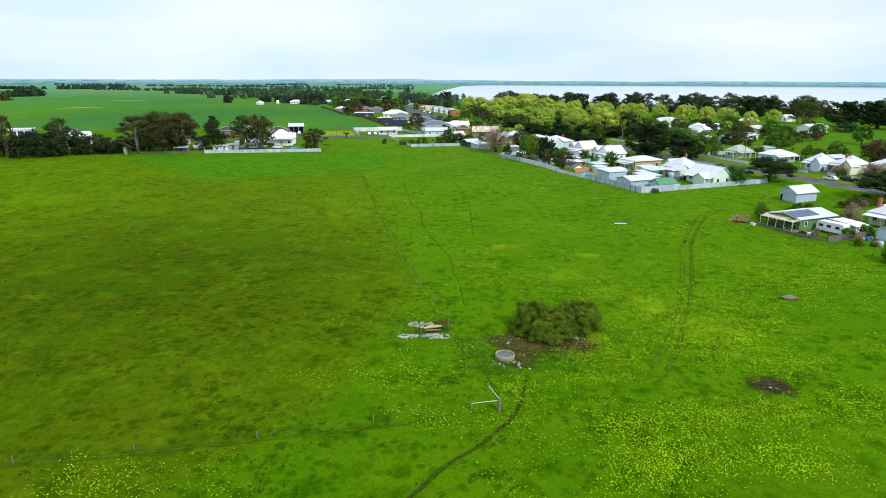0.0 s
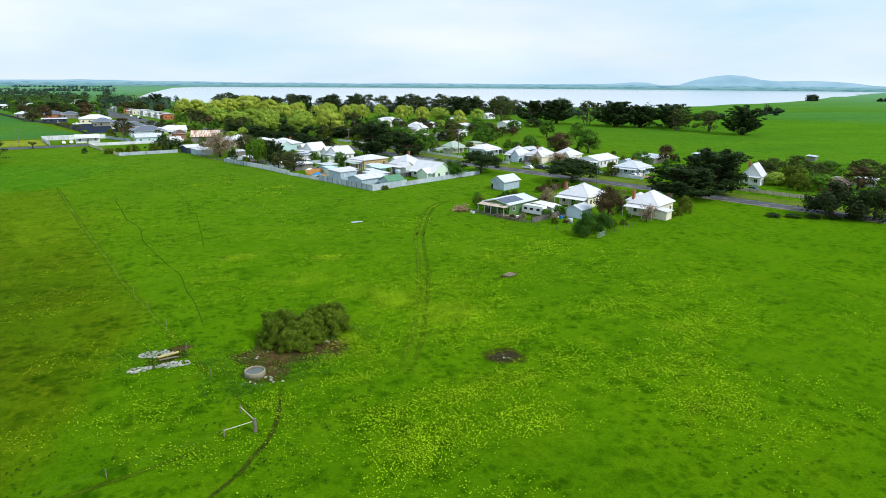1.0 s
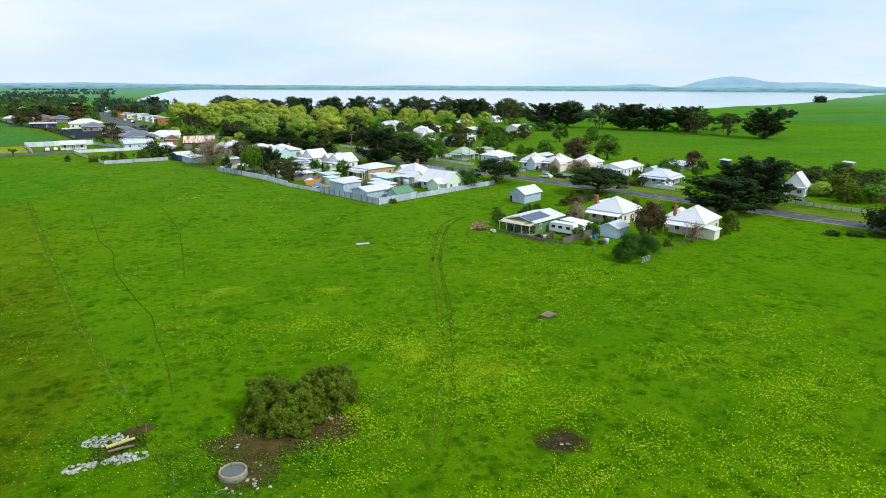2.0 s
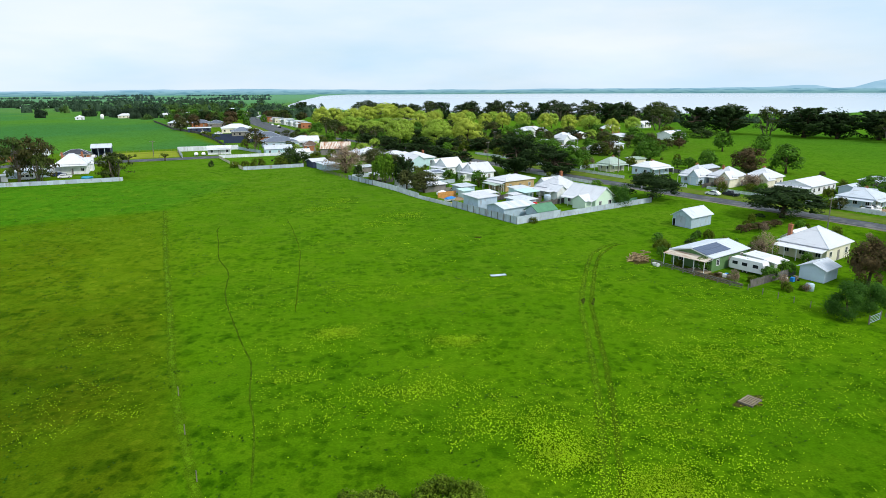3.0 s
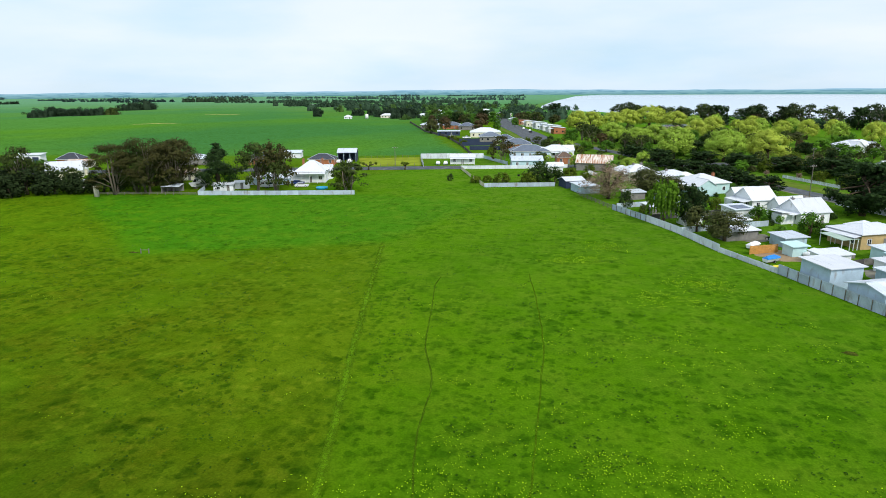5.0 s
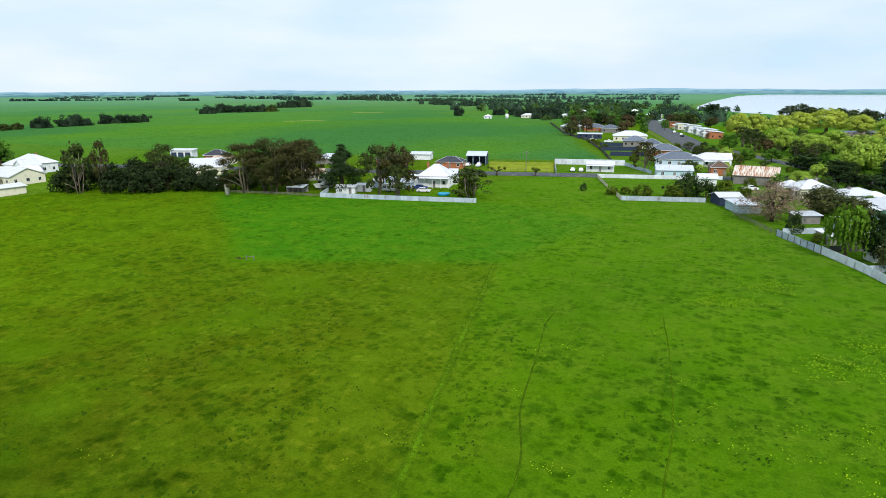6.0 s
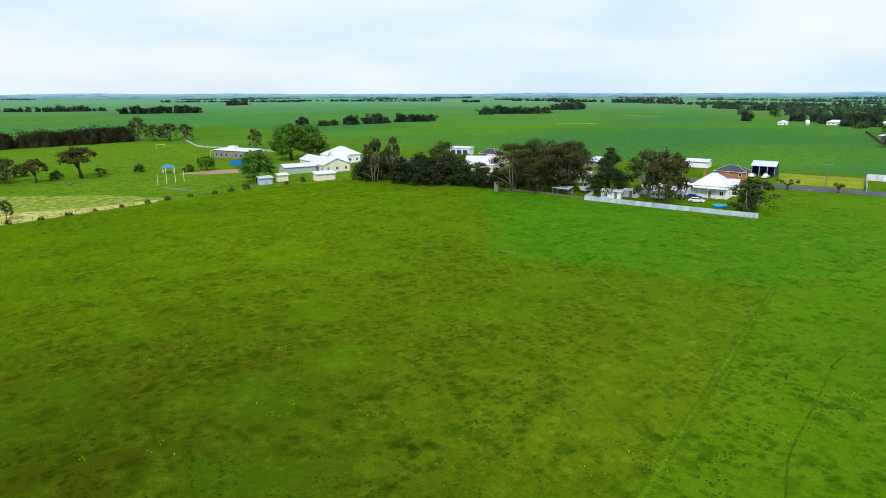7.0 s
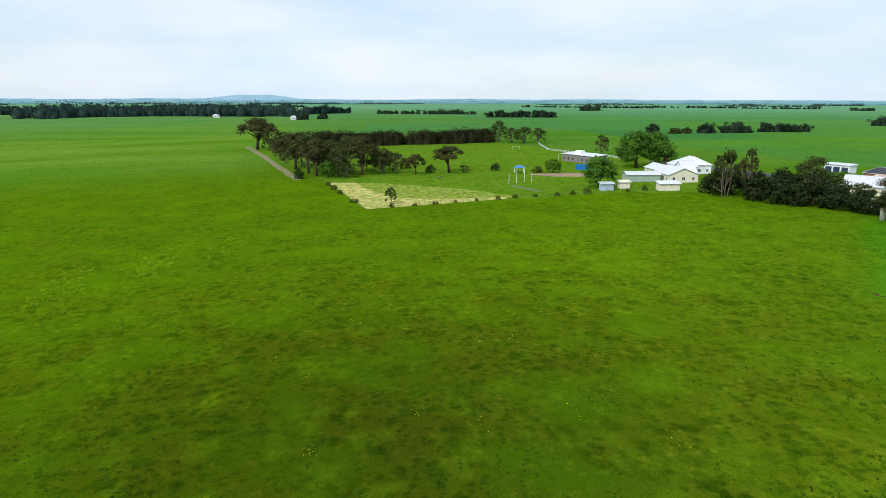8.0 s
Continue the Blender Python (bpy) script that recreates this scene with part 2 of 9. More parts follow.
# blue in L_FAR, L_FAR_BLUE and L_HAZE is distance haze put into leaf colour
L_FAR = leaf("distant_woods", (0.056, 0.108, 0.064), 0.2, 0.25, 0.02)
L_PADDOCK = leaf("dark_paddock_trees", (0.034, 0.062, 0.034), 0.12, 0.2, 0.02)
L_FAR_BLUE = leaf("haze_tinted_woods", (0.030, 0.062, 0.058), 0.3, 0.3, 0.02)
L_HAZE = leaf("painted_haze_woods", (0.065, 0.125, 0.115), 0.3, 0.2, 0.02)
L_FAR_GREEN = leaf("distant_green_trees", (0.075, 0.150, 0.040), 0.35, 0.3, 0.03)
L_HEDGE = leaf("rough_hedge_leaves", (0.0372, 0.0409, 0.0174))
L_SOMBRE = leaf("sombre_evergreen_leaves", (0.034, 0.058, 0.022))
GRASS_TUFT = leaf("dark_tussock_grass", (0.034, 0.105, 0.003), 0.3)
FLOWER = leaf("yellow_capeweed", (0.37, 0.60, 0.012), 0.22)


# ---- terrain ----
# Places below are given on a site plan whose unit is 1.3 m; sizes of built things are in metres.
K = 1.3


def soft(v, a, b):
    """v up to a, then easing towards b."""
    return np.where(v <= a, v, a + (b - a) * (1 - np.exp(-(np.maximum(v, a) - a) / (b - a))))


def smooth(a, b, v):
    t = np.clip((v - a) / (b - a), 0, 1)
    return t * t * (3 - 2 * t)


LAKE_Z = 1.0
SHORE = [(-50, 1100), (40, 880), (230, 720), (434, 643), (498, 595), (652, 640), (1004, 796), (1563, 1113), (2267, 1513),
         (3000, 1900), (3050, 2500), (1900, 3150), (155, 3500), (20, 2834), (-37, 1676)]


def shore_distance(x, y):
    """Metres outside the lake's shore; negative in the lake."""
    best, inside = np.full(np.shape(x), 1e9), np.zeros(np.shape(x), bool)
    for (ax, ay), (bx, by) in zip(SHORE, SHORE[1:] + SHORE[:1]):
        dx, dy = bx - ax, by - ay
        t = np.clip(((x - ax) * dx + (y - ay) * dy) / (dx * dx + dy * dy), 0, 1)
        best = np.minimum(best, np.hypot(x - ax - t * dx, y - ay - t * dy))
        inside ^= ((ay > y) != (by > y)) & (x < ax + (y - ay) * dx / (dy if dy else 1e-9))
    return np.where(inside, -best, best)


def land(x, y):
    """Height of the ground, in plan units."""
    x, y = np.asarray(x, float), np.asarray(y, float)
    yy = np.where(y > 0, soft(y, 270, 350), -soft(-y, 150, 300))
    xx = np.where(x > 0, soft(x, 200, 380), -soft(-x, 250, 420))
    w = smooth(450, 1100, np.hypot(x, y - 60))
    h = (-0.00368 * xx + 0.01757 * yy) * (1 - w) + 1.5 * w
    # low swells in the far paddocks
    h = h + smooth(330, 520, np.hypot(x, y - 60)) * (1 - smooth(900, 1400, np.hypot(x, y - 60))) * np.where(x < -80, 1, 0) * smooth(-80, -240, x) * (2.6 * np.sin(x / 61 + 1) * np.sin(y / 83) + 1.0)
    sd = shore_distance(x, y)
    return np.minimum(h, LAKE_Z + np.where(sd > 0, 0.15 + sd * 0.012, np.maximum(sd * 0.05, -2.5)))


def G(x, y):
    """Height of the ground in metres at a place of the plan."""
    return K * float(land(x, y))


A = radians(24.9)
U, V = (math.cos(A), math.sin(A)), (-math.sin(A), math.cos(A))


def street(u, v):
    """Town plan: u across the street, v along it, from the corner of the sheet fence."""
    return 43 + u * U[0] + v * V[0], 141 + u * U[1] + v * V[1]


# ---- building blocks ----
class Geo:
    def __init__(self):
        self.v, self.f = [], []

    def add(self, verts, faces):
        n = len(self.v)
        self.v += [tuple(p) for p in verts]
        self.f += [tuple(i + n for i in f) for f in faces]
        return self

    def box(self, x0, y0, z0, x1, y1, z1):
        return self.add([(x0, y0, z0), (x1, y0, z0), (x1, y1, z0), (x0, y1, z0), (x0, y0, z1), (x1, y0, z1), (x1, y1, z1), (x0, y1, z1)],
                        [(3, 2, 1, 0), (4, 5, 6, 7), (0, 1, 5, 4), (1, 2, 6, 5), (2, 3, 7, 6), (3, 0, 4, 7)])

    def slab(self, quad, t):
        """A sheet of thickness t under four corners."""
        return self.add([*quad, *[(x, y, z - t) for x, y, z in quad]],
                        [(0, 1, 2, 3), (7, 6, 5, 4), (0, 4, 5, 1), (1, 5, 6, 2), (2, 6, 7, 3), (3, 7, 4, 0)])

    def tube(self, pts, radii, sides=7):
        n0, pts = len(self.v), [Vector(p) for p in pts]
        for i, (p, r) in enumerate(zip(pts, radii)):
            d = (pts[min(i + 1, len(pts) - 1)] - pts[max(i - 1, 0)]).normalized()
            a = d.orthogonal().normalized()
            b = d.cross(a)
            self.v += [tuple(p + r * (math.cos(k * math.tau / sides) * a + math.sin(k * math.tau / sides) * b)) for k in range(sides)]
        for i in range(len(pts) - 1):
            for k in range(sides):
                j = n0 + i * sides
                self.f.append((j + k, j + (k + 1) % sides, j + sides + (k + 1) % sides, j + sides + k))
        self.f.append(tuple(range(n0 + sides - 1, n0 - 1, -1)))
        self.f.append(tuple(range(len(self.v) - sides, len(self.v))))
        return self

    def profile(self, pts, y0, y1, inset=0.0):
        """A closed x-z outline drawn out from y0 to y1; points above the middle height lean in by inset."""
        mid = sum(p[1] for p in pts) / len(pts)
        n = len(pts)
        a = [(x, y0 + (inset if z > mid else 0), z) for x, z in pts]
        b = [(x, y1 - (inset if z > mid else 0), z) for x, z in pts]
        return self.add(a + b, [tuple(range(n)), tuple(range(2 * n - 1, n - 1, -1))] + [(i, i + n, (i + 1) % n + n, (i + 1) % n) for i in range(n)])

    def lathe(self, rz, sides=20):
        n = len(rz)
        vs = [(r * math.cos(k * math.tau / sides), r * math.sin(k * math.tau / sides), z) for k in range(sides) for r, z in rz]
        fs = [(k * n + i, ((k + 1) % sides) * n + i, ((k + 1) % sides) * n + i + 1, k * n + i + 1) for k in range(sides) for i in range(n - 1)]
        return self.add(vs, fs)

    def weld(self):
        """Joins corners that lie in one place."""
        seen, order = {}, []
        for p in self.v:
            order.append(seen.setdefault(tuple(round(c, 4) for c in p), len(seen)))
        self.v = list(seen)
        self.f = [tuple(order[i] for i in f) for f in self.f]
        return self

    def mesh(self, name, material, smooth_faces=False):
        me = bpy.data.meshes.new(name)
        me.from_pydata(self.v, [], self.f)
        bm = bmesh.new()
        bm.from_mesh(me)
        bmesh.ops.recalc_face_normals(bm, faces=bm.faces)
        bm.to_mesh(me)
        bm.free()
        me.materials.append(material)
        if smooth_faces:
            me.shade_smooth()
        return me


def thing(name, x, y, rot, label, category, group="", z=None, kind=""):
    ob = new(name)
    ob.empty_display_size = 0.3
    ob.matrix_basis = pose(K * x, K * y, G(x, y) if z is None else z, 0, 0, rot)
    return tagged(ob, label, category, group, kind)


def part(name, geo, material, parent, label="", m=None, smooth_faces=False):
    me = geo if isinstance(geo, bpy.types.Mesh) else geo.mesh(name, material, smooth_faces)
    ob = new(name, me)
    ob.parent = parent
    if m is not None:
        ob.matrix_basis = m
    return tagged(ob, label)


def solid(name, geo, material, x, y, rot, label, category, z=None, kind="", smooth_faces=False, group=""):
    ob = new(name, geo.mesh(name, material, smooth_faces))
    ob.matrix_basis = pose(K * x, K * y, G(x, y) if z is None else z, 0, 0, rot)
    return tagged(ob, label, category, group, kind)


def cloud_mesh(name, pos, nrm, size, material, rng, long=1.5, round_=None, core=None):
    """Many small leaf quads at pos, facing nrm; round_: normals of the clumps that they belong to."""
    n = len(pos)
    t = np.cross(nrm, rng.normal(size=(n, 3)))
    t /= np.linalg.norm(t, axis=1, keepdims=True) + 1e-9
    b = np.cross(nrm, t)
    s = (size * rng.uniform(0.6, 1.25, (n, 1)))
    corners = np.stack([pos - t * s * 0.5 - b * s * long * 0.5, pos + t * s * 0.55 - b * s * long * 0.2, pos + t * s * 0.3 + b * s * long * 0.5, pos - t * s * 0.5 + b * s * long * 0.25], 1).reshape(-1, 3)
    if core is not None:
        corners, n = np.concatenate([corners, core[0].reshape(-1, 3)]), n + len(core[0])
    me = bpy.data.meshes.new(name)
    me.vertices.add(4 * n)
    me.vertices.foreach_set("co", corners.astype(np.float32).ravel())
    me.loops.add(4 * n)
    me.loops.foreach_set("vertex_index", np.arange(4 * n, dtype=np.int32))
    me.polygons.add(n)
    me.polygons.foreach_set("loop_start", np.arange(0, 4 * n, 4, dtype=np.int32))
    me.update(calc_edges=True)
    if round_ is not None:
        me.shade_smooth()
        q = round_ + rng.normal(size=round_.shape) * 0.22
        q /= np.linalg.norm(q, axis=1, keepdims=True) + 1e-9
        q = np.repeat(q, 4, axis=0)
        if core is not None:
            q = np.concatenate([q, core[1].reshape(-1, 3)])
        me.normals_split_custom_set_from_vertices(q.tolist())
    me.materials.append(material)
    return me


def domes(rng, centres, rx, rz, sides=8, rings=5):
    """Lumpy closed domes, as four-cornered faces with their corner normals: the dense inside of far trees."""
    k = len(centres)
    a, b = np.linspace(0, math.tau, sides + 1), np.linspace(-0.25, math.pi / 2, rings)
    d = np.stack([np.outer(np.cos(b), np.cos(a)), np.outer(np.cos(b), np.sin(a)), np.outer(np.sin(b), np.ones(sides + 1))], -1)
    lump = rng.uniform(0.86, 1.1, (k, rings, sides + 1, 1))
    lump[:, :, -1] = lump[:, :, 0]
    lump[:, -1] = 0.93
    v = centres[:, None, None] + d[None] * lump * np.stack([rx, rx, rz], -1)[:, None, None]
    nrm = np.broadcast_to(d[None] + np.array([0, 0, 0.1]), v.shape)
    pick = lambda g: np.stack([g[:, :-1, :-1], g[:, :-1, 1:], g[:, 1:, 1:], g[:, 1:, :-1]], 3).reshape(-1, 4, 3)
    nq = pick(nrm)
    return pick(v), nq / np.linalg.norm(nq, axis=2, keepdims=True)


def clumps(rng, centres, radii, per, flat=1.0, up=0.25, spread=0.27):
    """Leaf places and facings on the skins of many clumps."""
    P, N, D = [], [], []
    for c, r in zip(centres, radii):
        d = rng.normal(size=(per, 3))
        d /= np.linalg.norm(d, axis=1, keepdims=True)
        P.append(c + d * r * np.array([1, 1, flat]) * np.clip(rng.normal(0.82, spread, (per, 1)), 0.1, 1.5))
        n = d + rng.normal(size=(per, 3)) * 0.4 + np.array([0, 0, up])
        N.append(n / np.linalg.norm(n, axis=1, keepdims=True))
        D.append(d + np.array([0, 0, 0.15]))
    return np.concatenate(P), np.concatenate(N), np.concatenate(D)


# ---- trees: built once at 10 m high and 10 m wide, then copied ----
TREES, TREE_BUILT = {}, {}
SPECIES = {
    "elm": ("tree", "tree", "round-headed elm in fresh yellow-green leaf", L_ELM, BARK),
    "lime": ("tree", "tree", "broad-headed tree in bright lime-green spring leaf", L_ELM2, BARK),
    "young": ("tree", "tree", "bushy garden tree with bright green leaves", L_YOUNG, BARK),
    "spreading": ("tree", "tree", "flat-topped spreading dark green tree", L_CYPRESS, BARK),
    "oak": ("tree", "tree", "dense round-headed tree with mid-green broad leaves", L_OAK, BARK),
    "gum": ("gum_tree", "tree", "open-crowned gum tree with olive-green leaves and pale limbs", L_GUM, GUM_BARK),
    "redgum": ("gum_tree", "tree", "tall gum tree with rust-tinged leaf clumps and pale trunk", L_GUM_RED, GUM_BARK),
    "shoregum": ("gum_tree", "tree", "dark flat-crowned gum tree near the lake shore", L_SHORE, GUM_BARK),
    "cypress": ("cypress_tree", "tree", "broad dark green cypress with layered boughs", L_CYPRESS, BARK),
    "pine": ("pine_tree", "tree", "conical dark green pine tree", L_CYPRESS, BARK),
    "umbrella": ("gum_tree", "tree", "flat-topped spreading gum tree with rusty foliage", L_GUM_RED, BARK),
    "willow": ("willow_tree", "tree", "weeping willow with hanging light green strands", L_WILLOW, BARK),
    "shrub": ("shrub", "shrub", "dense rounded olive-green garden shrub", L_SHRUB, BARK),
    "citrus": ("shrub", "shrub", "bushy mid-green citrus tree leafy to the ground", L_CITRUS, BARK),
    "dark": ("shrub", "shrub", "dense dark green evergreen shrub", L_DARK, BARK),
    "sombre": ("shrub", "shrub", "dense dark evergreen bush in a rough hedge", L_SOMBRE, BARK),
    "dome": ("tree", "tree", "dense domed dark olive-green tree", L_DOME, BARK),
    "purple": ("tree", "tree", "round purple-brown leaved tree", L_PURPLE, BARK),
    "blossom": ("tree", "tree", "nearly bare tree with pinkish-grey twigs", L_BLOSSOM, BARK),
}


def tree_parts(kind, variant, grade=0):
    """grade 0, 1, 2: fewer and larger leaves for trees that stay small in view."""
    rng = np.random.default_rng(sum(map(ord, kind)) * 7 + variant)
    few, wide = ((0.68, 0.98), (0.32, 1.35), (0.14, 2.0))[grade]
    if grade == 0 and kind in ("gum", "redgum", "umbrella", "pine", "citrus"):
        few, wide = 1.35, 0.66
    leafm, barkm = SPECIES[kind][3:]
    g = Geo()

    def stem(top, r, limbs, spread):
        bend = rng.normal(size=2) * 0.25
        g.tube([(0, 0, -0.3), (bend[0] * 0.4, bend[1] * 0.4, top * 0.5), (bend[0], bend[1], top)], [r * 1.25, r, r * 0.6])
        for c in limbs:
            s = Vector((bend[0] * 0.7, bend[1] * 0.7, top * rng.uniform(0.55, 0.95)))
            m = s.lerp(Vector(c), 0.5) + Vector((0, 0, spread))
            g.tube([s, m, c], [r * 0.45, r * 0.3, r * 0.1], 5)

    if kind in ("elm", "lime", "oak", "young", "purple", "dome"):
        n = 84 if kind in ("elm", "lime") else 64
        d = rng.normal(size=(n, 3))
        d /= np.linalg.norm(d, axis=1, keepdims=True)
        d[:, 2] = np.where(d[:, 2] < -0.7, -d[:, 2], d[:, 2])
        fresh = kind in ("elm", "lime")
        c = d * np.array([3.9, 3.9, 4.1]) * (rng.uniform(0.80, 1.0, (n, 1)) if fresh else rng.uniform(0.72, 1.08, (n, 1))) + np.array([0, 0, 4.9])
        r = rng.uniform(0.7, 1.2, n) if fresh else rng.uniform(0.7, 1.5, n)
        P, N, D = clumps(rng, c, r, int((200 if fresh else 130) * few), 1.0, 0.25, 0.13 if fresh else 0.2)
        out = P - np.array([0, 0, 4.2])
        out /= np.linalg.norm(out, axis=1, keepdims=True)
        N = 0.5 * N + 0.75 * out
        N /= np.linalg.norm(N, axis=1, keepdims=True)
        size = 0.19 if fresh else 0.26
        stem(3.6, 0.30, [tuple(q * 0.9) for q in c[:8]], 0.3)
    elif kind in ("gum", "redgum", "shoregum"):
        n = 60
        a, rad = rng.uniform(0, math.tau, n), 4.2 * np.sqrt(rng.uniform(0.02, 1, n))
        h = 0.93 - 0.018 * rad**2 - np.where(rng.uniform(0, 1, n) < 0.42, rng.uniform(0.1, 0.5, n), rng.uniform(0, 0.08, n))
        c = np.stack([rad * np.cos(a), rad * np.sin(a), h * 10], 1)
        r = rng.uniform(0.75, 1.5, n)
        P, N, D = clumps(rng, c, r, int(120 * few), 0.5, 0.5)
        size = 0.22
        for s in range(3):
            o = rng.normal(size=2) * 0.5
            g.tube([(o[0], o[1], -0.3), (o[0] * 2, o[1] * 2, 3.2), (o[0] * 2.2, o[1] * 2.2, 6.6)], [0.19, 0.15, 0.07], 6)
        for q in c[:16]:
            s0 = Vector((q[0] * 0.2, q[1] * 0.2, q[2] * 0.45))
            g.tube([s0, s0.lerp(Vector(q), 0.55) + Vector((0, 0, 0.2)), q], [0.10, 0.07, 0.03], 5)
    elif kind in ("umbrella", "spreading"):
        n = 100 if kind == "spreading" else 44
        a, rad = rng.uniform(0, math.tau, n), 4.3 * np.sqrt(rng.uniform(0.02, 1, n))
        c = np.stack([rad * np.cos(a), rad * np.sin(a), 8.7 - 0.17 * rad**2 - np.abs(rng.normal(size=n)) * (2.0 if kind == "spreading" else 0.6)], 1)
        P, N, D = clumps(rng, c, rng.uniform(0.8, 1.4, n), int(125 * few), 0.5)
        size = 0.25
        stem(4.0, 0.32, [tuple(q) for q in c[:14]], 0.4)
    elif kind == "cypress":
        n = 54
        h = rng.uniform(0.03, 0.86, n)
        a, rad = rng.uniform(0, math.tau, n), 4.6 * (1 - h**2.6) ** 0.6 * rng.uniform(0.65, 1.08, n)
        c, r = [], []
        for k in range(n):
            for f in (0.35, 0.58, 0.8, 1.0):
                c.append((f * rad[k] * math.cos(a[k]), f * rad[k] * math.sin(a[k]), h[k] * 8.6 + 0.42 * f * f * rad[k] + 0.2))
                r.append(rng.uniform(0.85, 1.25) * (1.25 - 0.65 * f))
        c = np.array(c)
        P, N, D = clumps(rng, c, np.array(r), int(50 * few), 0.48, 0.5, 0.2)
        size = 0.27
        stem(5.5, 0.35, [tuple(q) for q in c[3:60:4]], 0.1)
    elif kind == "pine":
        n = 60
        h = rng.uniform(0.10, 1.0, n)
        a, rad = rng.uniform(0, math.tau, n), 3.9 * (1.03 - h) * rng.uniform(0.5, 1.15, n)
        c = np.stack([rad * np.cos(a), rad * np.sin(a), h * 9.5], 1)
        P, N, D = clumps(rng, c, 0.55 + 1.1 * (1 - h), int(110 * few), 0.5, 0.3)
        size = 0.25
        stem(8.5, 0.3, [tuple(q) for q in c[:6]], 0.1)
    elif kind == "willow":
        n = 60
        a, rad = rng.uniform(0, math.tau, n), 4.2 * np.sqrt(rng.uniform(0.1, 1, n))
        top = 9.6 - 0.16 * rad**2 + rng.normal(size=n) * 0.4
        P, N = [], []
        for k in range(n):
            for s in range(max(3, int(11 * few))):
                m = 16
                off = rng.normal(size=2) * 0.45
                z = np.linspace(top[k], max(0.6, top[k] - rng.uniform(2.5, 6.0)), m)
                P.append(np.stack([rad[k] * np.cos(a[k]) + off[0] + rng.normal(size=m) * 0.09, rad[k] * np.sin(a[k]) + off[1] + rng.normal(size=m) * 0.09, z], 1))
                q = rng.normal(size=(m, 3)) * np.array([1, 1, 0.2]) + np.array([math.cos(a[k]), math.sin(a[k]), 0.2])
                N.append(q / np.linalg.norm(q, axis=1, keepdims=True))
        P, N, size = np.concatenate(P), np.concatenate(N), 0.30
        D = N
        stem(5.0, 0.35, [(rad[k] * math.cos(a[k]) * 0.8, rad[k] * math.sin(a[k]) * 0.8, top[k] - 0.5) for k in range(8)], 0.6)
    elif kind == "blossom":
        n = 60
        d = rng.normal(size=(n, 3))
        d /= np.linalg.norm(d, axis=1, keepdims=True)
        c = d * np.array([3.9, 3.9, 4.2]) * rng.uniform(0.4, 1.05, (n, 1)) + np.array([0, 0, 4.9])
        P, N, D = clumps(rng, c, rng.uniform(0.8, 1.5, n), max(26, int(110 * few)))
        size = 0.17
        stem(3.0, 0.25, [tuple(q) for q in c[:34]], 0.2)
    else:
        n = 38
        d = rng.normal(size=(n, 3))
        d /= np.linalg.norm(d, axis=1, keepdims=True)
        d[:, 2] = np.abs(d[:, 2])
        c = d * np.array([3.7, 3.7, 7.2]) * rng.uniform(0.7, 1.02, (n, 1)) + np.array([0, 0, 1.0])
        P, N, D = clumps(rng, c, rng.uniform(0.9, 1.6, n), int(165 * few), 1.15)
        size = 0.27
        stem(3.0, 0.25, [tuple(q * 0.8) for q in c[:6]], 0.1)
    if kind not in ("willow", "blossom"):
        out = P - np.array([0, 0, 3.5])
        out /= np.linalg.norm(out, axis=1, keepdims=True) + 1e-9
        N = 0.75 * N + 0.45 * out
        N /= np.linalg.norm(N, axis=1, keepdims=True)
    P[:, 2] = np.maximum(P[:, 2], 0.05)
    out = P - np.array([0, 0, 4.0])
    out /= np.linalg.norm(out, axis=1, keepdims=True) + 1e-9
    return g.mesh("trunk", barkm, True), cloud_mesh("crown", P, N, size * wide, leafm, rng, 1.5, D + 0.55 * out)


def tree(kind, x, y, h, w, label="", group="", rng=random.Random(5)):
    variant = rng.randrange(3)
    name, category, text = SPECIES[kind][:3]
    s = Matrix.Diagonal((K * w / 10, K * w / 10, K * h / 10, 1))
    m = pose(K * x, K * y, G(x, y), 0, 0, rng.uniform(0, 360)) @ s
    near = w / math.hypot(x - 5, y - 70)
    grade = 0 if near > 0.068 and w > 3 else 1 if near > 0.045 and w > 3 else 2
    if kind in ("elm", "lime") and near > 0.03:
        grade = min(grade, 1)
    if kind == "citrus":
        grade = 0
    key = (kind, variant, grade)
    if key not in TREE_BUILT:
        TREE_BUILT[key] = tree_parts(*key)
    ob = new(name)
    ob.matrix_basis = m
    tagged(ob, label or text, category, group)
    part("trunk", TREE_BUILT[key][0], None, ob)
    part("crown", TREE_BUILT[key][1], None, ob)
    return ob


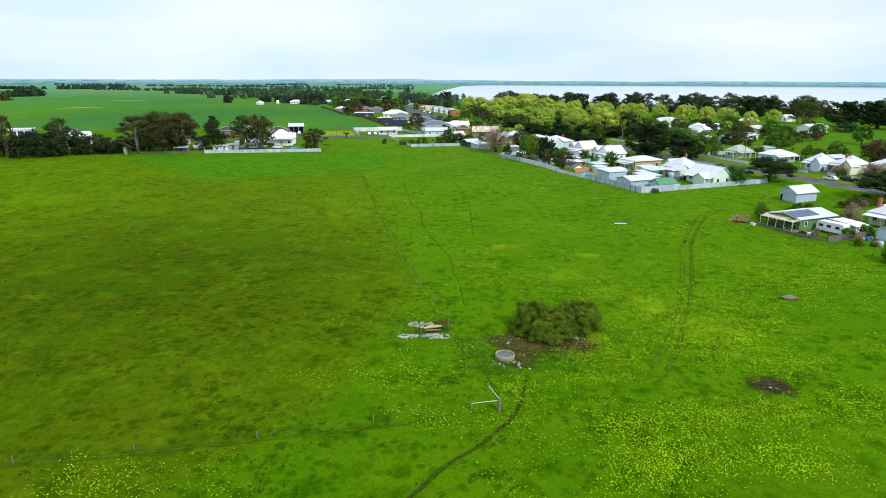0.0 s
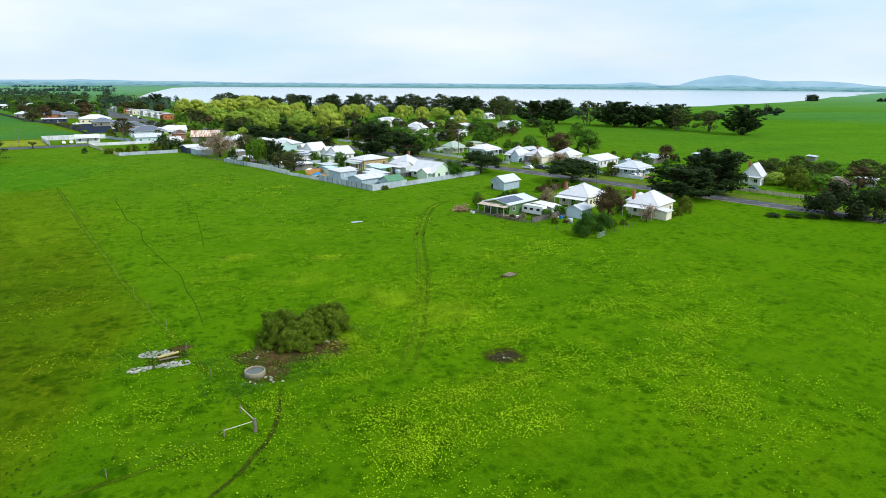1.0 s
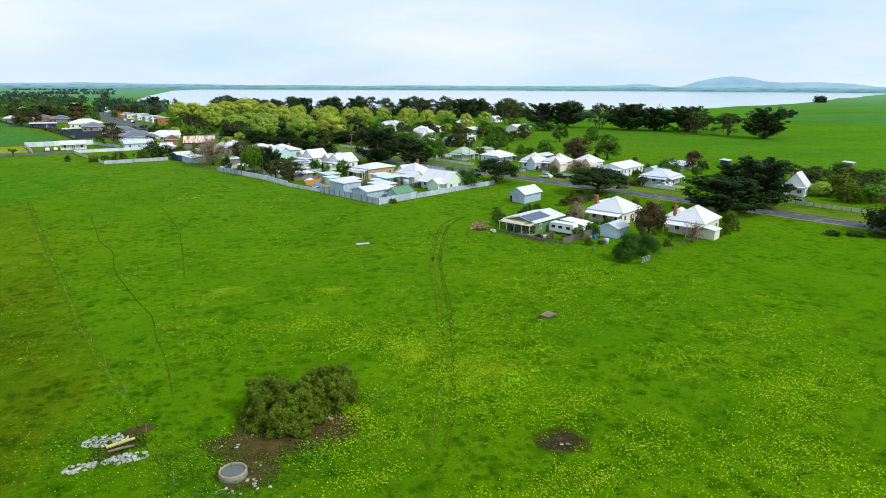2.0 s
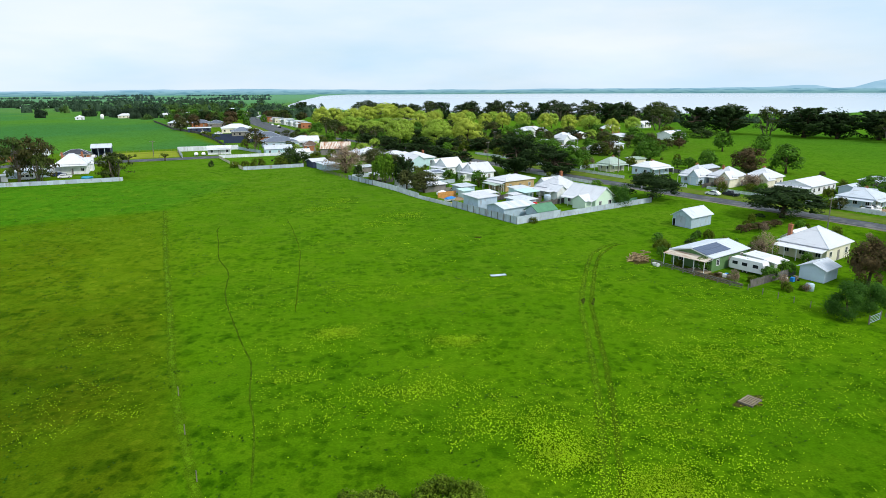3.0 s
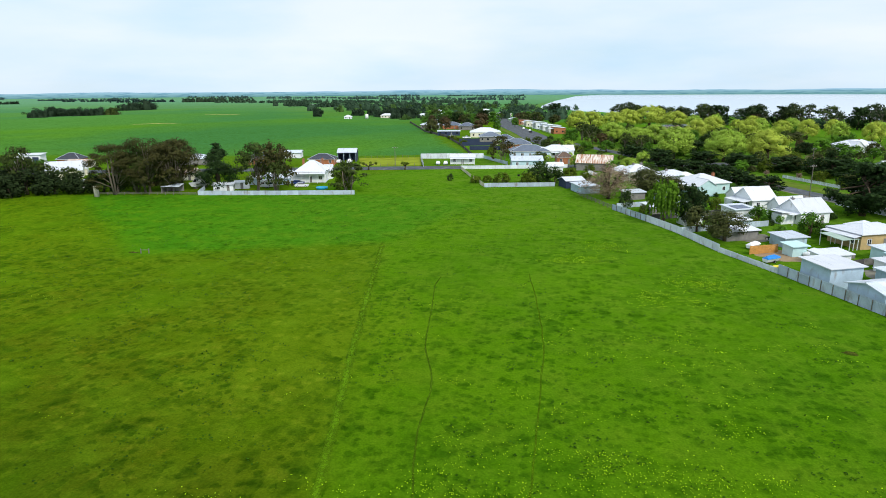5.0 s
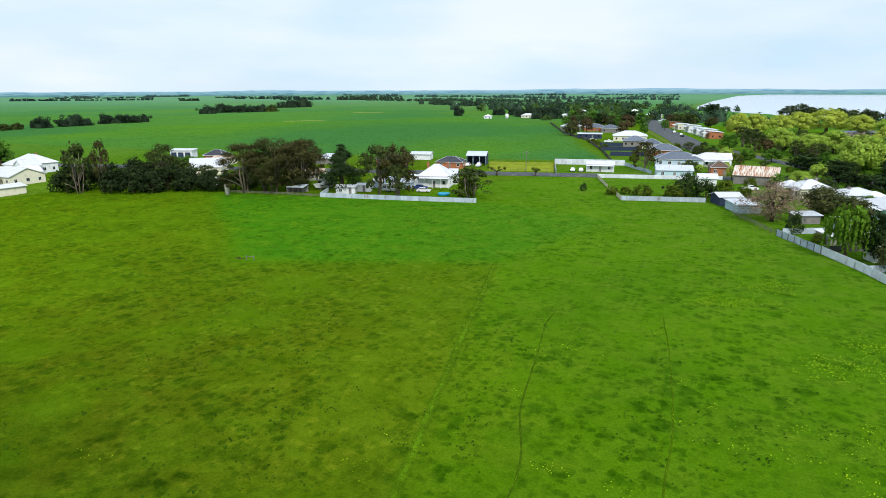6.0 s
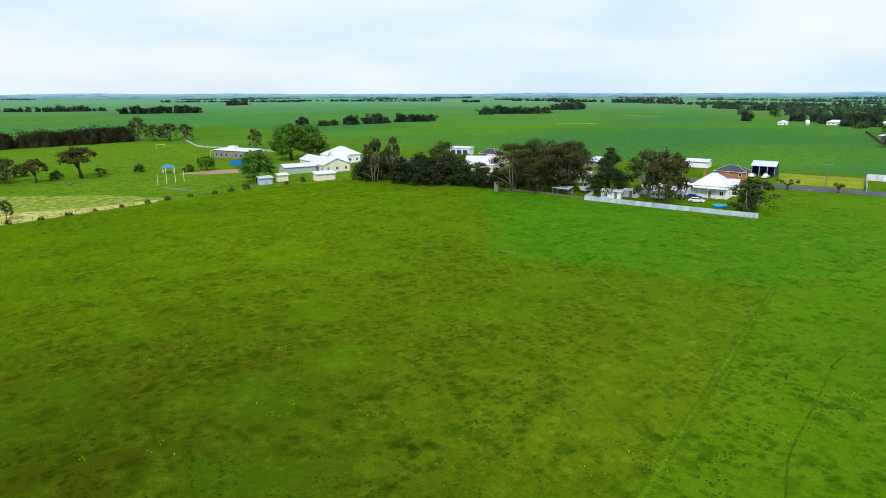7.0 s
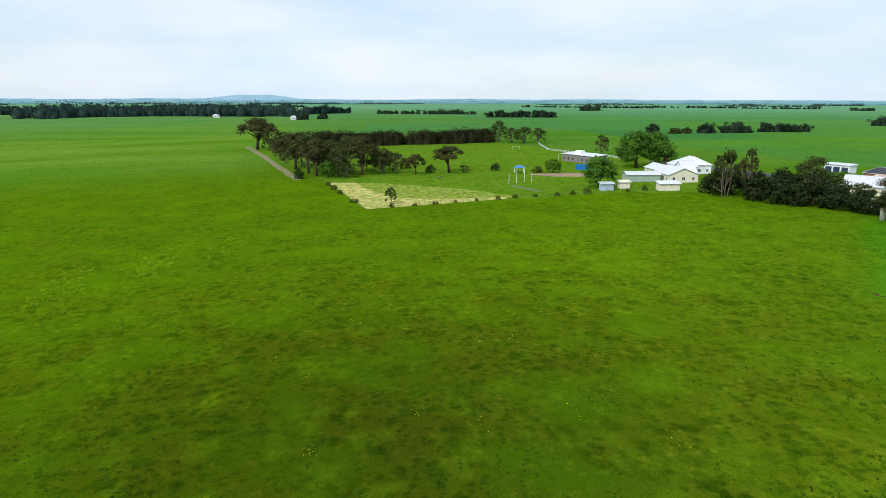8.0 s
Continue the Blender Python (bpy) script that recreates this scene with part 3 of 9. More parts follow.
def woods(name, line, depth, h, n, label, size=1.6, material=None, kind="stuff"):
    """A belt of far trees along a line, too far to count."""
    rng = np.random.default_rng(int(abs(line[0][0]) + abs(line[0][1]) + n))
    pts = np.array(line, float)
    seg = np.hypot(*np.diff(pts, axis=0).T)
    cum = np.r_[0, np.cumsum(seg)]
    t = rng.uniform(0, cum[-1], n)
    x, y = np.interp(t, cum, pts[:, 0]), np.interp(t, cum, pts[:, 1])
    x, y = x + rng.normal(size=n) * depth * 0.4, y + rng.normal(size=n) * depth * 0.4
    z = land(x, y)
    spread, rad_ = (0.21, 0.35) if name == "paddock_trees" else (0.2, 0.3) if name == "windbreak" else (0.26, 0.36)
    C, R, H = [], [], []
    wave_ = rng.uniform(0, 6, 3)
    for i in range(n):
        hh = h * rng.uniform(0.5, 1.25) * (0.88 + 0.16 * math.sin(t[i] / h * 0.35 + wave_[0]) + 0.12 * math.sin(t[i] / h * 0.13 + wave_[1]))
        if name == "paddock_trees":
            hh = max(hh, 0.7 * h) * (0.82 + 0.3 * abs(math.sin(t[i] / h * 0.8 + wave_[2])))
        elif name == "windbreak":
            hh = min(max(hh, 0.82 * h), 1.02 * h)
        H.append(hh)
        for k in range(7):
            f = rng.uniform(0.02, 0.82)
            C.append((x[i] + rng.normal() * hh * spread, y[i] + rng.normal() * hh * spread, z[i] + hh * f))
            R.append(hh * rng.uniform(0.24, 0.36))
    P, N, D = clumps(rng, np.array(C), np.array(R), (5 if name == "far_windbreak" else 60 if name == "paddock_trees" and n < 50 else 40 if name == "windbreak" else 24 if n < 30 else 15 if n < 130 else 12), 0.8, 0.25, 0.16)
    H = np.array(H)
    core = domes(rng, K * np.stack([x, y, z + 0.06 * H], 1), K * H * rad_, K * H * rng.uniform(0.60, 0.78, n))
    P[:, 2] = np.maximum(P[:, 2], land(P[:, 0], P[:, 1]) + 0.02)
    ob = new(name, cloud_mesh(name, P * K, N, size * K * (0.85 if n < 30 else 1.1), material or L_FAR, rng, 1.2, D, core))
    return tagged(ob, label, "trees", "", kind)


# ---- houses ----
def window_mesh(w, h):
    g = Geo()
    t = 0.10
    g.box(-w / 2, -0.06, 0, w / 2, 0.04, t).box(-w / 2, -0.06, h - t, w / 2, 0.04, h)
    g.box(-w / 2, -0.06, t, -w / 2 + t, 0.04, h - t).box(w / 2 - t, -0.06, t, w / 2, 0.04, h - t)
    return g.box(-0.03, -0.05, t, 0.03, 0.03, h - t).mesh("window", TRIM), Geo().box(-w / 2 + t, -0.02, t, w / 2 - t, 0.01, h - t).mesh("pane", GLASS)


WIN, SPOTS = {}, []


def window(parent, m, w=1.2, h=1.3, plain=False):
    if (w, h) not in WIN:
        WIN[w, h] = window_mesh(w, h)
    if plain:
        part("window", WIN[w, h][1], None, parent, "", m)
        return
    part("pane", WIN[w, h][1], None, part("window", WIN[w, h][0], None, parent, "", m))


DOOR = Geo().box(-0.45, -0.05, 0, 0.45, 0.02, 2.05).mesh("door", GREY_WALL)


def roof_geo(L, W, z0, z1, kind, o=0.45, t=0.14):
    g, l, w = Geo(), L / 2 + o, W / 2 + o
    if kind == "hip":
        r = max(0.0, L / 2 - W / 2) if L >= W else 0
        q = max(0.0, W / 2 - L / 2) if W > L else 0
        a, b = (-r - 0.05, -q - 0.05, z1), (r + 0.05, q + 0.05, z1)
        c = [(-l, -w, z0), (l, -w, z0), (l, w, z0), (-l, w, z0)]
        d = [(x, y, z - t) for x, y, z in c]
        if L >= W:
            tops = [(0, 1, 5, 4), (1, 2, 5), (2, 3, 4, 5), (3, 0, 4)]
        else:
            tops = [(0, 1, 4), (1, 2, 5, 4), (2, 3, 5), (3, 0, 4, 5)]
        g.add([*c, a, b, *d], tops + [(9, 8, 7, 6), (0, 6, 7, 1), (1, 7, 8, 2), (2, 8, 9, 3), (3, 9, 6, 0)])
    elif kind == "gable":
        zl = z0 - (z1 - z0) * o / (W / 2)
        g.slab([(-l, -w, zl), (l, -w, zl), (l, 0, z1), (-l, 0, z1)], t)
        g.slab([(-l, 0, z1), (l, 0, z1), (l, w, zl), (-l, w, zl)], t)
        g.tube([(-l, 0, z1 + 0.02), (l, 0, z1 + 0.02)], [0.09, 0.09], 6)
    else:
        g.slab([(-l, -w, z0), (l, -w, z0), (l, w, z1), (-l, w, z1)], t)
    return g


def house(x, y, rot, L, W, eave, ridge, roof="hip", wall=None, cover=None, label="", chimneys=(), porch="", porch_depth=2.2, name="house", category="house",
          windows=True, door="-y", chimney_mat=None, chimney_h=1.0, base_drop=0.8, group="", wings=()):
    wall, cover = wall or WHITE_WALL, cover or WHITE_ROOF
    h = thing(name, x, y, rot, label, category, group)
    SPOTS.append((x, y, max(L, W) * 0.5 / K + 1.2))
    l, w = L / 2, W / 2
    if roof == "gable":
        g = Geo().add([(-l, -w, -base_drop), (l, -w, -base_drop), (l, w, -base_drop), (-l, w, -base_drop), (-l, -w, eave - 0.1), (l, -w, eave - 0.1), (l, w, eave - 0.1), (-l, w, eave - 0.1), (-l, 0, ridge - 0.14), (l, 0, ridge - 0.14)],
                      [(3, 2, 1, 0), (0, 1, 5, 4), (1, 2, 6, 9, 5), (2, 3, 7, 6), (3, 0, 4, 8, 7), (4, 5, 9, 8), (6, 7, 8, 9)])
    elif roof == "skillion":
        g = Geo().add([(-l, -w, -base_drop), (l, -w, -base_drop), (l, w, -base_drop), (-l, w, -base_drop), (-l, -w, eave - 0.1), (l, -w, eave - 0.1), (l, w, ridge - 0.14), (-l, w, ridge - 0.14)],
                      [(3, 2, 1, 0), (4, 5, 6, 7), (0, 1, 5, 4), (1, 2, 6, 5), (2, 3, 7, 6), (3, 0, 4, 7)])
    else:
        g = Geo().box(-l, -w, -base_drop, l, w, eave - 0.02)
    part("wall", g, wall, h)
    r = part("roof", roof_geo(L, W, eave, ridge, roof), cover, h)
    if roof == "hip":
        o = 0.5
        part("gutter", Geo().box(-l - o, -w - o, eave - 0.16, l + o, -w - o + 0.10, eave - 0.02), TRIM, r)
        part("gutter", Geo().box(-l - o, w + o - 0.10, eave - 0.16, l + o, w + o, eave - 0.02), TRIM, r)
        a_, b_ = max(0.0, L / 2 - W / 2) + 0.05, max(0.0, W / 2 - L / 2) + 0.05
        cap = Geo().tube([(-a_, -b_, ridge + 0.02), (a_, b_, ridge + 0.02)], [0.07, 0.07], 5)
        for sx in (-1, 1):
            for sy in (-1, 1):
                ex, ey = (sx * a_, b_ if L >= W else sy * b_) if L >= W else (a_, sy * b_)
                cap.tube([(sx * (l + 0.43), sy * (w + 0.43), eave + 0.02), (ex if L >= W else 0, ey if W > L else 0, ridge + 0.02)], [0.06, 0.06], 5)
        part("ridge_cap", cap, ZINC_ROOF, r)
    for dx, dy, L2, W2, e2, r2, k2, a2 in wings:
        m = pose(dx, dy, 0, 0, 0, a2)
        l2, w2 = L2 / 2, W2 / 2
        g = Geo().box(-l2, -w2, -base_drop, l2, w2, e2 - 0.02)
        if k2 == "gable":
            g.add([(-l2, -w2, e2 - 0.02), (-l2, w2, e2 - 0.02), (-l2, 0, r2 - 0.14), (l2, -w2, e2 - 0.02), (l2, w2, e2 - 0.02), (l2, 0, r2 - 0.14)], [(0, 1, 2), (3, 5, 4), (0, 2, 5, 3), (1, 4, 5, 2)])
        wing = part("wing", g, wall, h, "", m)
        part("wing_roof", roof_geo(L2, W2, e2, r2, k2, 0.35), cover, wing)
    for cx, cy in chimneys:
        top = ridge + chimney_h - 0.9
        c = Geo().box(cx - 0.35, cy - 0.35, eave - 0.3, cx + 0.35, cy + 0.35, top).box(cx - 0.43, cy - 0.43, top, cx + 0.43, cy + 0.43, top + 0.15)
        c.tube([(cx, cy, top + 0.15), (cx, cy, top + 0.5)], [0.13, 0.11], 6)
        part("chimney", c, chimney_mat or CHIMNEY, h)
    for side in porch.split():
        D, a, b = porch_depth, eave - 0.22, eave - 0.62
        span = L if side[1] == "y" else W
        rp = {"-y": 0, "+x": 90, "+y": 180, "-x": 270}[side]
        off = w if side[1] == "y" else l
        m = pose(0, 0, 0, 0, 0, rp)
        s = span / 2 + 0.2
        p = part("verandah_roof", Geo().slab([(-s, -off - D, b), (s, -off - D, b), (s, -off, a), (-s, -off, a)], 0.08), cover, h, "", m)
        n = max(2, round(span / 2.6) + 1)
        pm = Geo().box(-0.06, -0.06, -base_drop, 0.06, 0.06, b - 0.08).mesh("post", TRIM)
        for k in range(n):
            part("post", pm, None, p, "", pose(-s + 0.15 + (2 * s - 0.3) * k / (n - 1), -off - D + 0.12, 0))
    if windows:
        for side, span, off, rp in (("-y", L, w, 0), ("+y", L, w, 180), ("+x", W, l, 90), ("-x", W, l, 270)):
            n = max(1, round(span / 3.6))
            for k in range(n):
                px = -span / 2 + span * (k + 0.5) / n
                m = pose(0, 0, 0, 0, 0, rp) @ pose(px, -off, 0.9 if eave > 2.2 else 0.6)
                if side == door and k == n // 2:
                    part("door", DOOR, None, h, "", pose(0, 0, 0, 0, 0, rp) @ pose(px, -off, 0))
                else:
                    window(h, m, 1.3 if k % 2 else 1.1, 1.3 if eave > 2.2 else 0.9, math.hypot(x - 5, y - 70) > 260)
    return h


def bar(x0, y0, z0, x1, y1, z1):
    return Geo().box(x0, y0, z0, x1, y1, z1)


def sheet_panel(length, h, ribs=10):
    """A fence sheet with rolled ribs, and the rails behind it."""
    g, n = Geo(), ribs * 2
    f = [(length * i / n, (0.02 if i % 2 else -0.02)) for i in range(n + 1)]
    g.add([(x, y, -0.15) for x, y in f] + [(x, y, h) for x, y in f], [(i, i + 1, n + 2 + i, n + 1 + i) for i in range(n)])
    return [("panel", g), ("rail", bar(0, 0.021, h * 0.85, length, 0.06, h * 0.85 + 0.07)), ("post", bar(-0.05, 0.062, -0.3, 0.05, 0.16, h * 0.97))]


def paling_panel(length, h):
    """Upright boards butted edge to edge, with uneven heads."""
    g, n = Geo(), max(2, int(length / 0.17))
    vs, fs = [], []
    for k in range(n):
        x0, x1, y, t = length * k / n, length * (k + 1) / n, (0.012 if k % 2 else -0.012), h * (0.95 + 0.05 * ((k * 7) % 4) / 3)
        vs += [(x0, y, 0.02), (x1, y, 0.02), (x1, y, t), (x0, y, t)]
        fs.append((4 * k, 4 * k + 1, 4 * k + 2, 4 * k + 3))
        if k:
            fs.append((4 * k - 3, 4 * k, 4 * k + 3, 4 * k - 2))
    g.add(vs, fs)
    return [("panel", g), ("rail", bar(0, 0.02, h * 0.8, length, 0.07, h * 0.8 + 0.08)), ("post", bar(-0.05, 0.072, -0.3, 0.05, 0.17, h))]


def picket_panel(length, h):
    """Spaced pickets cut from a toothed board."""
    g, n = Geo(), max(3, int(length / 0.3))
    vs, fs = [], []
    for k in range(n):
        a, b, c = length * k / n, length * (k + 0.62) / n, length * (k + 1) / n
        o = len(vs)
        vs += [(a, 0, 0.06), (b, 0, 0.06), (b, 0, h * 0.55), (a, 0, h * 0.55), (b, 0, h), (a, 0, h), (c, 0, 0.06), (c, 0, h * 0.55)]
        fs += [(o, o + 1, o + 2, o + 3), (o + 3, o + 2, o + 4, o + 5), (o + 1, o + 6, o + 7, o + 2)]
    g.add(vs, fs).weld()
    return [("panel", g), ("rail", bar(0, 0.01, h * 0.75, length, 0.06, h * 0.75 + 0.07)), ("post", bar(-0.06, 0.062, -0.3, 0.06, 0.18, h * 1.05))]


def rail_panel(length, h):
    return [("rail", bar(0.07, -0.03, h * k, length - 0.07, 0.03, h * k + 0.11)) for k in (0.3, 0.6, 0.88)] + [("post", bar(-0.07, -0.07, -0.3, 0.07, 0.07, h))]


def wire_panel(length, h):
    return [("wire", bar(0.05, -0.002, h * k, length - 0.05, 0.002, h * k + 0.004)) for k in (0.5, 0.93)] + [("post", bar(-0.05, -0.05, -0.3, 0.05, 0.05, h))]


def cloth_panel(length, h):
    return [("panel", bar(0, -0.02, 0, length, 0.02, h)), ("post", bar(-0.04, 0.021, -0.3, 0.04, 0.1, h))]


def fence(points, h, material, label, step=2.4, panel=sheet_panel, wobble=0.02, name="fence"):
    rng = random.Random(int(abs(points[0][0]) * 10))
    x0, y0 = points[0]
    ob = thing(name, x0, y0, 0, label, "fence")
    z0 = G(x0, y0)
    for (ax, ay), (bx, by) in zip(points, points[1:]):
        L = K * math.hypot(bx - ax, by - ay)
        n = max(1, round(L / step))
        a = math.degrees(math.atan2(by - ay, bx - ax))
        pieces = [(key, g.mesh(key, POST if key in ("post", "wire") and material != WHITE_FENCE else material)) for key, g in panel(L / n + 0.01, h)]
        for k in range(n):
            px, py = ax + (bx - ax) * k / n, ay + (by - ay) * k / n
            qx, qy = ax + (bx - ax) * (k + 1) / n, ay + (by - ay) * (k + 1) / n
            tilt = math.degrees(math.atan2(G(qx, qy) - G(px, py), L / n))
            m = pose(K * (px - x0), K * (py - y0), G(px, py) - z0 + rng.uniform(-wobble, wobble), 0, 0, a) @ pose(0, 0, 0, rng.uniform(-0.7, 0.7), -tilt, 0)
            for key, me in pieces:
                part(key, me, None, ob, "", m)
    return ob


def ribbon(name, points, width, material, label, category, lift=0.06, step=4.0, jitter=0.0, kind="structure", thick=0.25):
    """A strip of road or track laid on the ground along a line."""
    rng = random.Random(int(abs(points[0][0]) * 7 + width * 10))
    pts = []
    for (ax, ay), (bx, by) in zip(points, points[1:]):
        n = max(1, int(math.hypot(bx - ax, by - ay) / step))
        pts += [(ax + (bx - ax) * k / n, ay + (by - ay) * k / n) for k in range(n)]
    pts.append(points[-1])
    g = Geo()
    for i, (x, y) in enumerate(pts):
        (ax, ay), (bx, by) = pts[max(0, i - 1)], pts[min(len(pts) - 1, i + 1)]
        d = math.hypot(bx - ax, by - ay)
        nx, ny = -(by - ay) / d, (bx - ax) / d
        for s in (-1, 1):
            k = s * width / 2 * (1 + rng.uniform(-jitter, jitter))
            px, py = x + nx * k, y + ny * k
            g.v += [(K * px, K * py, G(px, py) + lift), (K * px, K * py, G(px, py) - thick)]
    for i in range(len(pts) - 1):
        a = 4 * i
        g.f += [(a, a + 2, a + 6, a + 4), (a, a + 4, a + 5, a + 1), (a + 2, a + 3, a + 7, a + 6)]
    ob = new(name, g.mesh(name, material))
    return tagged(ob, label, category, "", kind)


def patch(name, x, y, rx, ry, rot, material, label, category, lift=0.03, seed=1, rough=0.25, n=40):
    """An uneven spot on the ground with a ragged edge."""
    rng = np.random.default_rng(seed)
    ph = rng.uniform(0, math.tau, 6)
    g = Geo()
    rings = (0.0, 0.35, 0.7, 1.0)
    for q in rings:
        for k in range(n):
            a = math.tau * k / n
            r = q * (1 + rough * sum(math.sin((j + 2) * a + ph[j]) / (j + 1.5) for j in range(6)))
            px, py = r * rx * math.cos(a), r * ry * math.sin(a)
            c, s = math.cos(radians(rot)), math.sin(radians(rot))
            wx, wy = x + px * c - py * s, y + px * s + py * c
            g.v.append((K * wx, K * wy, G(wx, wy) + (lift + 0.03 * math.sin(3 * wx) * math.cos(2.3 * wy) if q < 1 else -0.05)))
    for j in range(len(rings) - 1):
        for k in range(n):
            g.f.append((j * n + k, j * n + (k + 1) % n, (j + 1) * n + (k + 1) % n, (j + 1) * n + k))
    ob = new(name, g.mesh(name, material, True))
    ob.data.attributes.new("edge", "FLOAT", "POINT").data.foreach_set("value", np.repeat((1.0, 1.0, 0.7, 0.0), n).astype(np.float32))
    return tagged(ob, label, category, "", "structure")


def track(name, points, width, material, label, category, lift=0.03, step=0.8, wander=0.12):
    """A worn line through grass, with ragged sides, along a smooth curve."""
    rng = random.Random(int(abs(points[0][0]) * 7 + len(points)))
    pts, n = [], len(points)
    for i in range(n - 1):
        p0, p1, p2, p3 = (Vector(points[min(max(j, 0), n - 1)]) for j in (i - 1, i, i + 1, i + 2))
        m = max(2, int((p2 - p1).length / step))
        for k in range(m):
            t = k / m
            pts.append(0.5 * (2 * p1 + (p2 - p0) * t + (2 * p0 - 5 * p1 + 4 * p2 - p3) * t * t + (3 * p1 - p0 - 3 * p2 + p3) * t**3))
    pts.append(Vector(points[-1]))
    g, edge = Geo(), []
    for i, q in enumerate(pts):
        d = (pts[min(len(pts) - 1, i + 1)] - pts[max(0, i - 1)]).normalized()
        side = Vector((-d.y, d.x))
        q = q + side * (noise.noise(Vector((i * step * 0.35, points[0][0], 0))) * wander)
        end = min(1.0, i / 5, (len(pts) - 1 - i) / 5)
        for k, e in ((-1, 0), (-0.45, 0.75), (0, 1), (0.45, 0.75), (1, 0)):
            w = q + side * (k * width * rng.uniform(0.8, 1.2))
            g.v.append((K * w.x, K * w.y, G(w.x, w.y) + (lift if e else 0.005)))
            edge.append(e * end)
    for i in range(len(pts) - 1):
        g.f += [(5 * i + j, 5 * i + j + 1, 5 * i + j + 6, 5 * i + j + 5) for j in range(4)]
    ob = new(name, g.mesh(name, material, True))
    ob.data.attributes.new("edge", "FLOAT", "POINT").data.foreach_set("value", np.array(edge, np.float32))
    return tagged(ob, label, category, "", "structure")


# ---- vehicles ----
def wheel_set(parent, xs, half, r=0.33):
    t = Geo().lathe([(r * 0.55, -0.1), (r, -0.1), (r, 0.1), (r * 0.55, 0.1), (r * 0.55, -0.1)], 14).mesh("wheel", TYRE, False)
    rim = Geo().lathe([(0.001, -0.06), (r * 0.55, -0.08), (r * 0.55, 0.08), (0.001, 0.06)], 10).mesh("rim", CHROME)
    for x in xs:
        for s in (-1, 1):
            w = part("wheel", t, None, parent, "", pose(x, s * half, r, 90, 0, 0))
            part("rim", rim, None, w)


def car(x, y, rot, paint, label, ute=False):
    c = thing("car", x, y, rot, label, "car")
    if ute:
        body = [(-2.5, 0.35), (2.45, 0.35), (2.5, 0.75), (2.3, 0.98), (1.2, 1.05), (-2.5, 1.05)]
        cab = [(-0.5, 1.0), (1.25, 1.0), (0.65, 1.68), (-0.35, 1.7)]
    else:
        body = [(-2.2, 0.32), (2.2, 0.32), (2.3, 0.62), (2.2, 0.85), (1.0, 0.98), (-2.0, 1.0), (-2.28, 0.8)]
        cab = [(-1.9, 0.97), (1.05, 0.97), (0.35, 1.45), (-1.3, 1.48)]
    part("body", Geo().profile(body, -0.88, 0.88, 0.05), paint, c)
    top = part("cabin", Geo().profile(cab, -0.78, 0.78, 0.16), paint, c)
    inner = [(px * 0.9 + 0.02, pz) for px, pz in cab]
    zmid = (cab[0][1] + cab[2][1]) / 2
    part("side_glass", Geo().profile([(p[0], min(max(p[1], zmid - 0.15), zmid + 0.15)) for p in inner], -0.795, 0.795, 0.09), GLASS, top)
    part("windscreen", Geo().slab([(cab[1][0] - 0.03, -0.62, cab[1][1] + 0.06), (cab[1][0] - 0.03, 0.62, cab[1][1] + 0.06), (cab[2][0] + 0.09, 0.55, cab[2][1] - 0.06), (cab[2][0] + 0.09, -0.55, cab[2][1] - 0.06)], 0.03), GLASS, top)
    lamp = Geo().box(-0.05, -0.16, 0, 0.05, 0.16, 0.14).mesh("headlight", TRIM)
    for s in (-0.6, 0.6):
        part("headlight", lamp, None, c, "", pose(2.22, s, 0.62))
    wheel_set(c, (-1.35, 1.4), 0.80)
    return c


def caravan(x, y, rot, L=6.0, label="white caravan with dark windows and rounded ends"):
    c = thing("caravan", x, y, rot, label, "caravan")
    l = L / 2
    part("body", Geo().profile([(-l, 0.6), (-l + 0.2, 0.45), (l - 0.2, 0.45), (l, 0.7), (l + 0.05, 1.6), (l - 0.35, 2.55), (-l + 0.3, 2.6), (-l - 0.05, 1.8)], -1.15, 1.15, 0.06), CAR_WHITE, c)
    wn = Geo().box(-0.5, -0.02, 0, 0.5, 0.02, 0.6).mesh("window", GLASS)
    for k in (-1.7, 0.2, 1.9):
        part("window", wn, None, c, "", pose(k * L / 6, -1.16, 1.35))
        part("window", wn, None, c, "", pose(k * L / 6, 1.16, 1.35))
    for sx in (-l - 0.03, l + 0.06):
        part("window", wn, None, c, "", pose(sx, 0, 1.3, 0, 0, 90))
    part("roof_hatch", Geo().box(-0.3, -0.3, 2.58, 0.3, 0.3, 2.68), TRIM, c)
    part("drawbar", Geo().tube([(l - 0.3, 0, 0.5), (l + 1.1, 0, 0.5)], [0.06, 0.06], 6), POST, c)
    wheel_set(c, (-0.3, 0.45), 1.0, 0.32)
    return c


def pole(x, y, h, rot, label="weathered timber power pole with a crossarm"):
    p = thing("power_pole", x, y, rot, label, "power pole")
    part("pole", Geo().tube([(0, 0, -0.3), (0, 0, h)], [0.15, 0.10], 7), POST, p)
    arm = part("crossarm", Geo().box(-1.1, -0.06, h - 0.7, 1.1, 0.06, h - 0.58), POST, p)
    ins = Geo().tube([(0, 0, 0), (0, 0, 0.18)], [0.05, 0.04], 6).mesh("insulator", TRIM)
    for k in (-1.0, -0.4, 0.4, 1.0):
        part("insulator", ins, None, arm, "", pose(k, 0, h - 0.58))
    return p


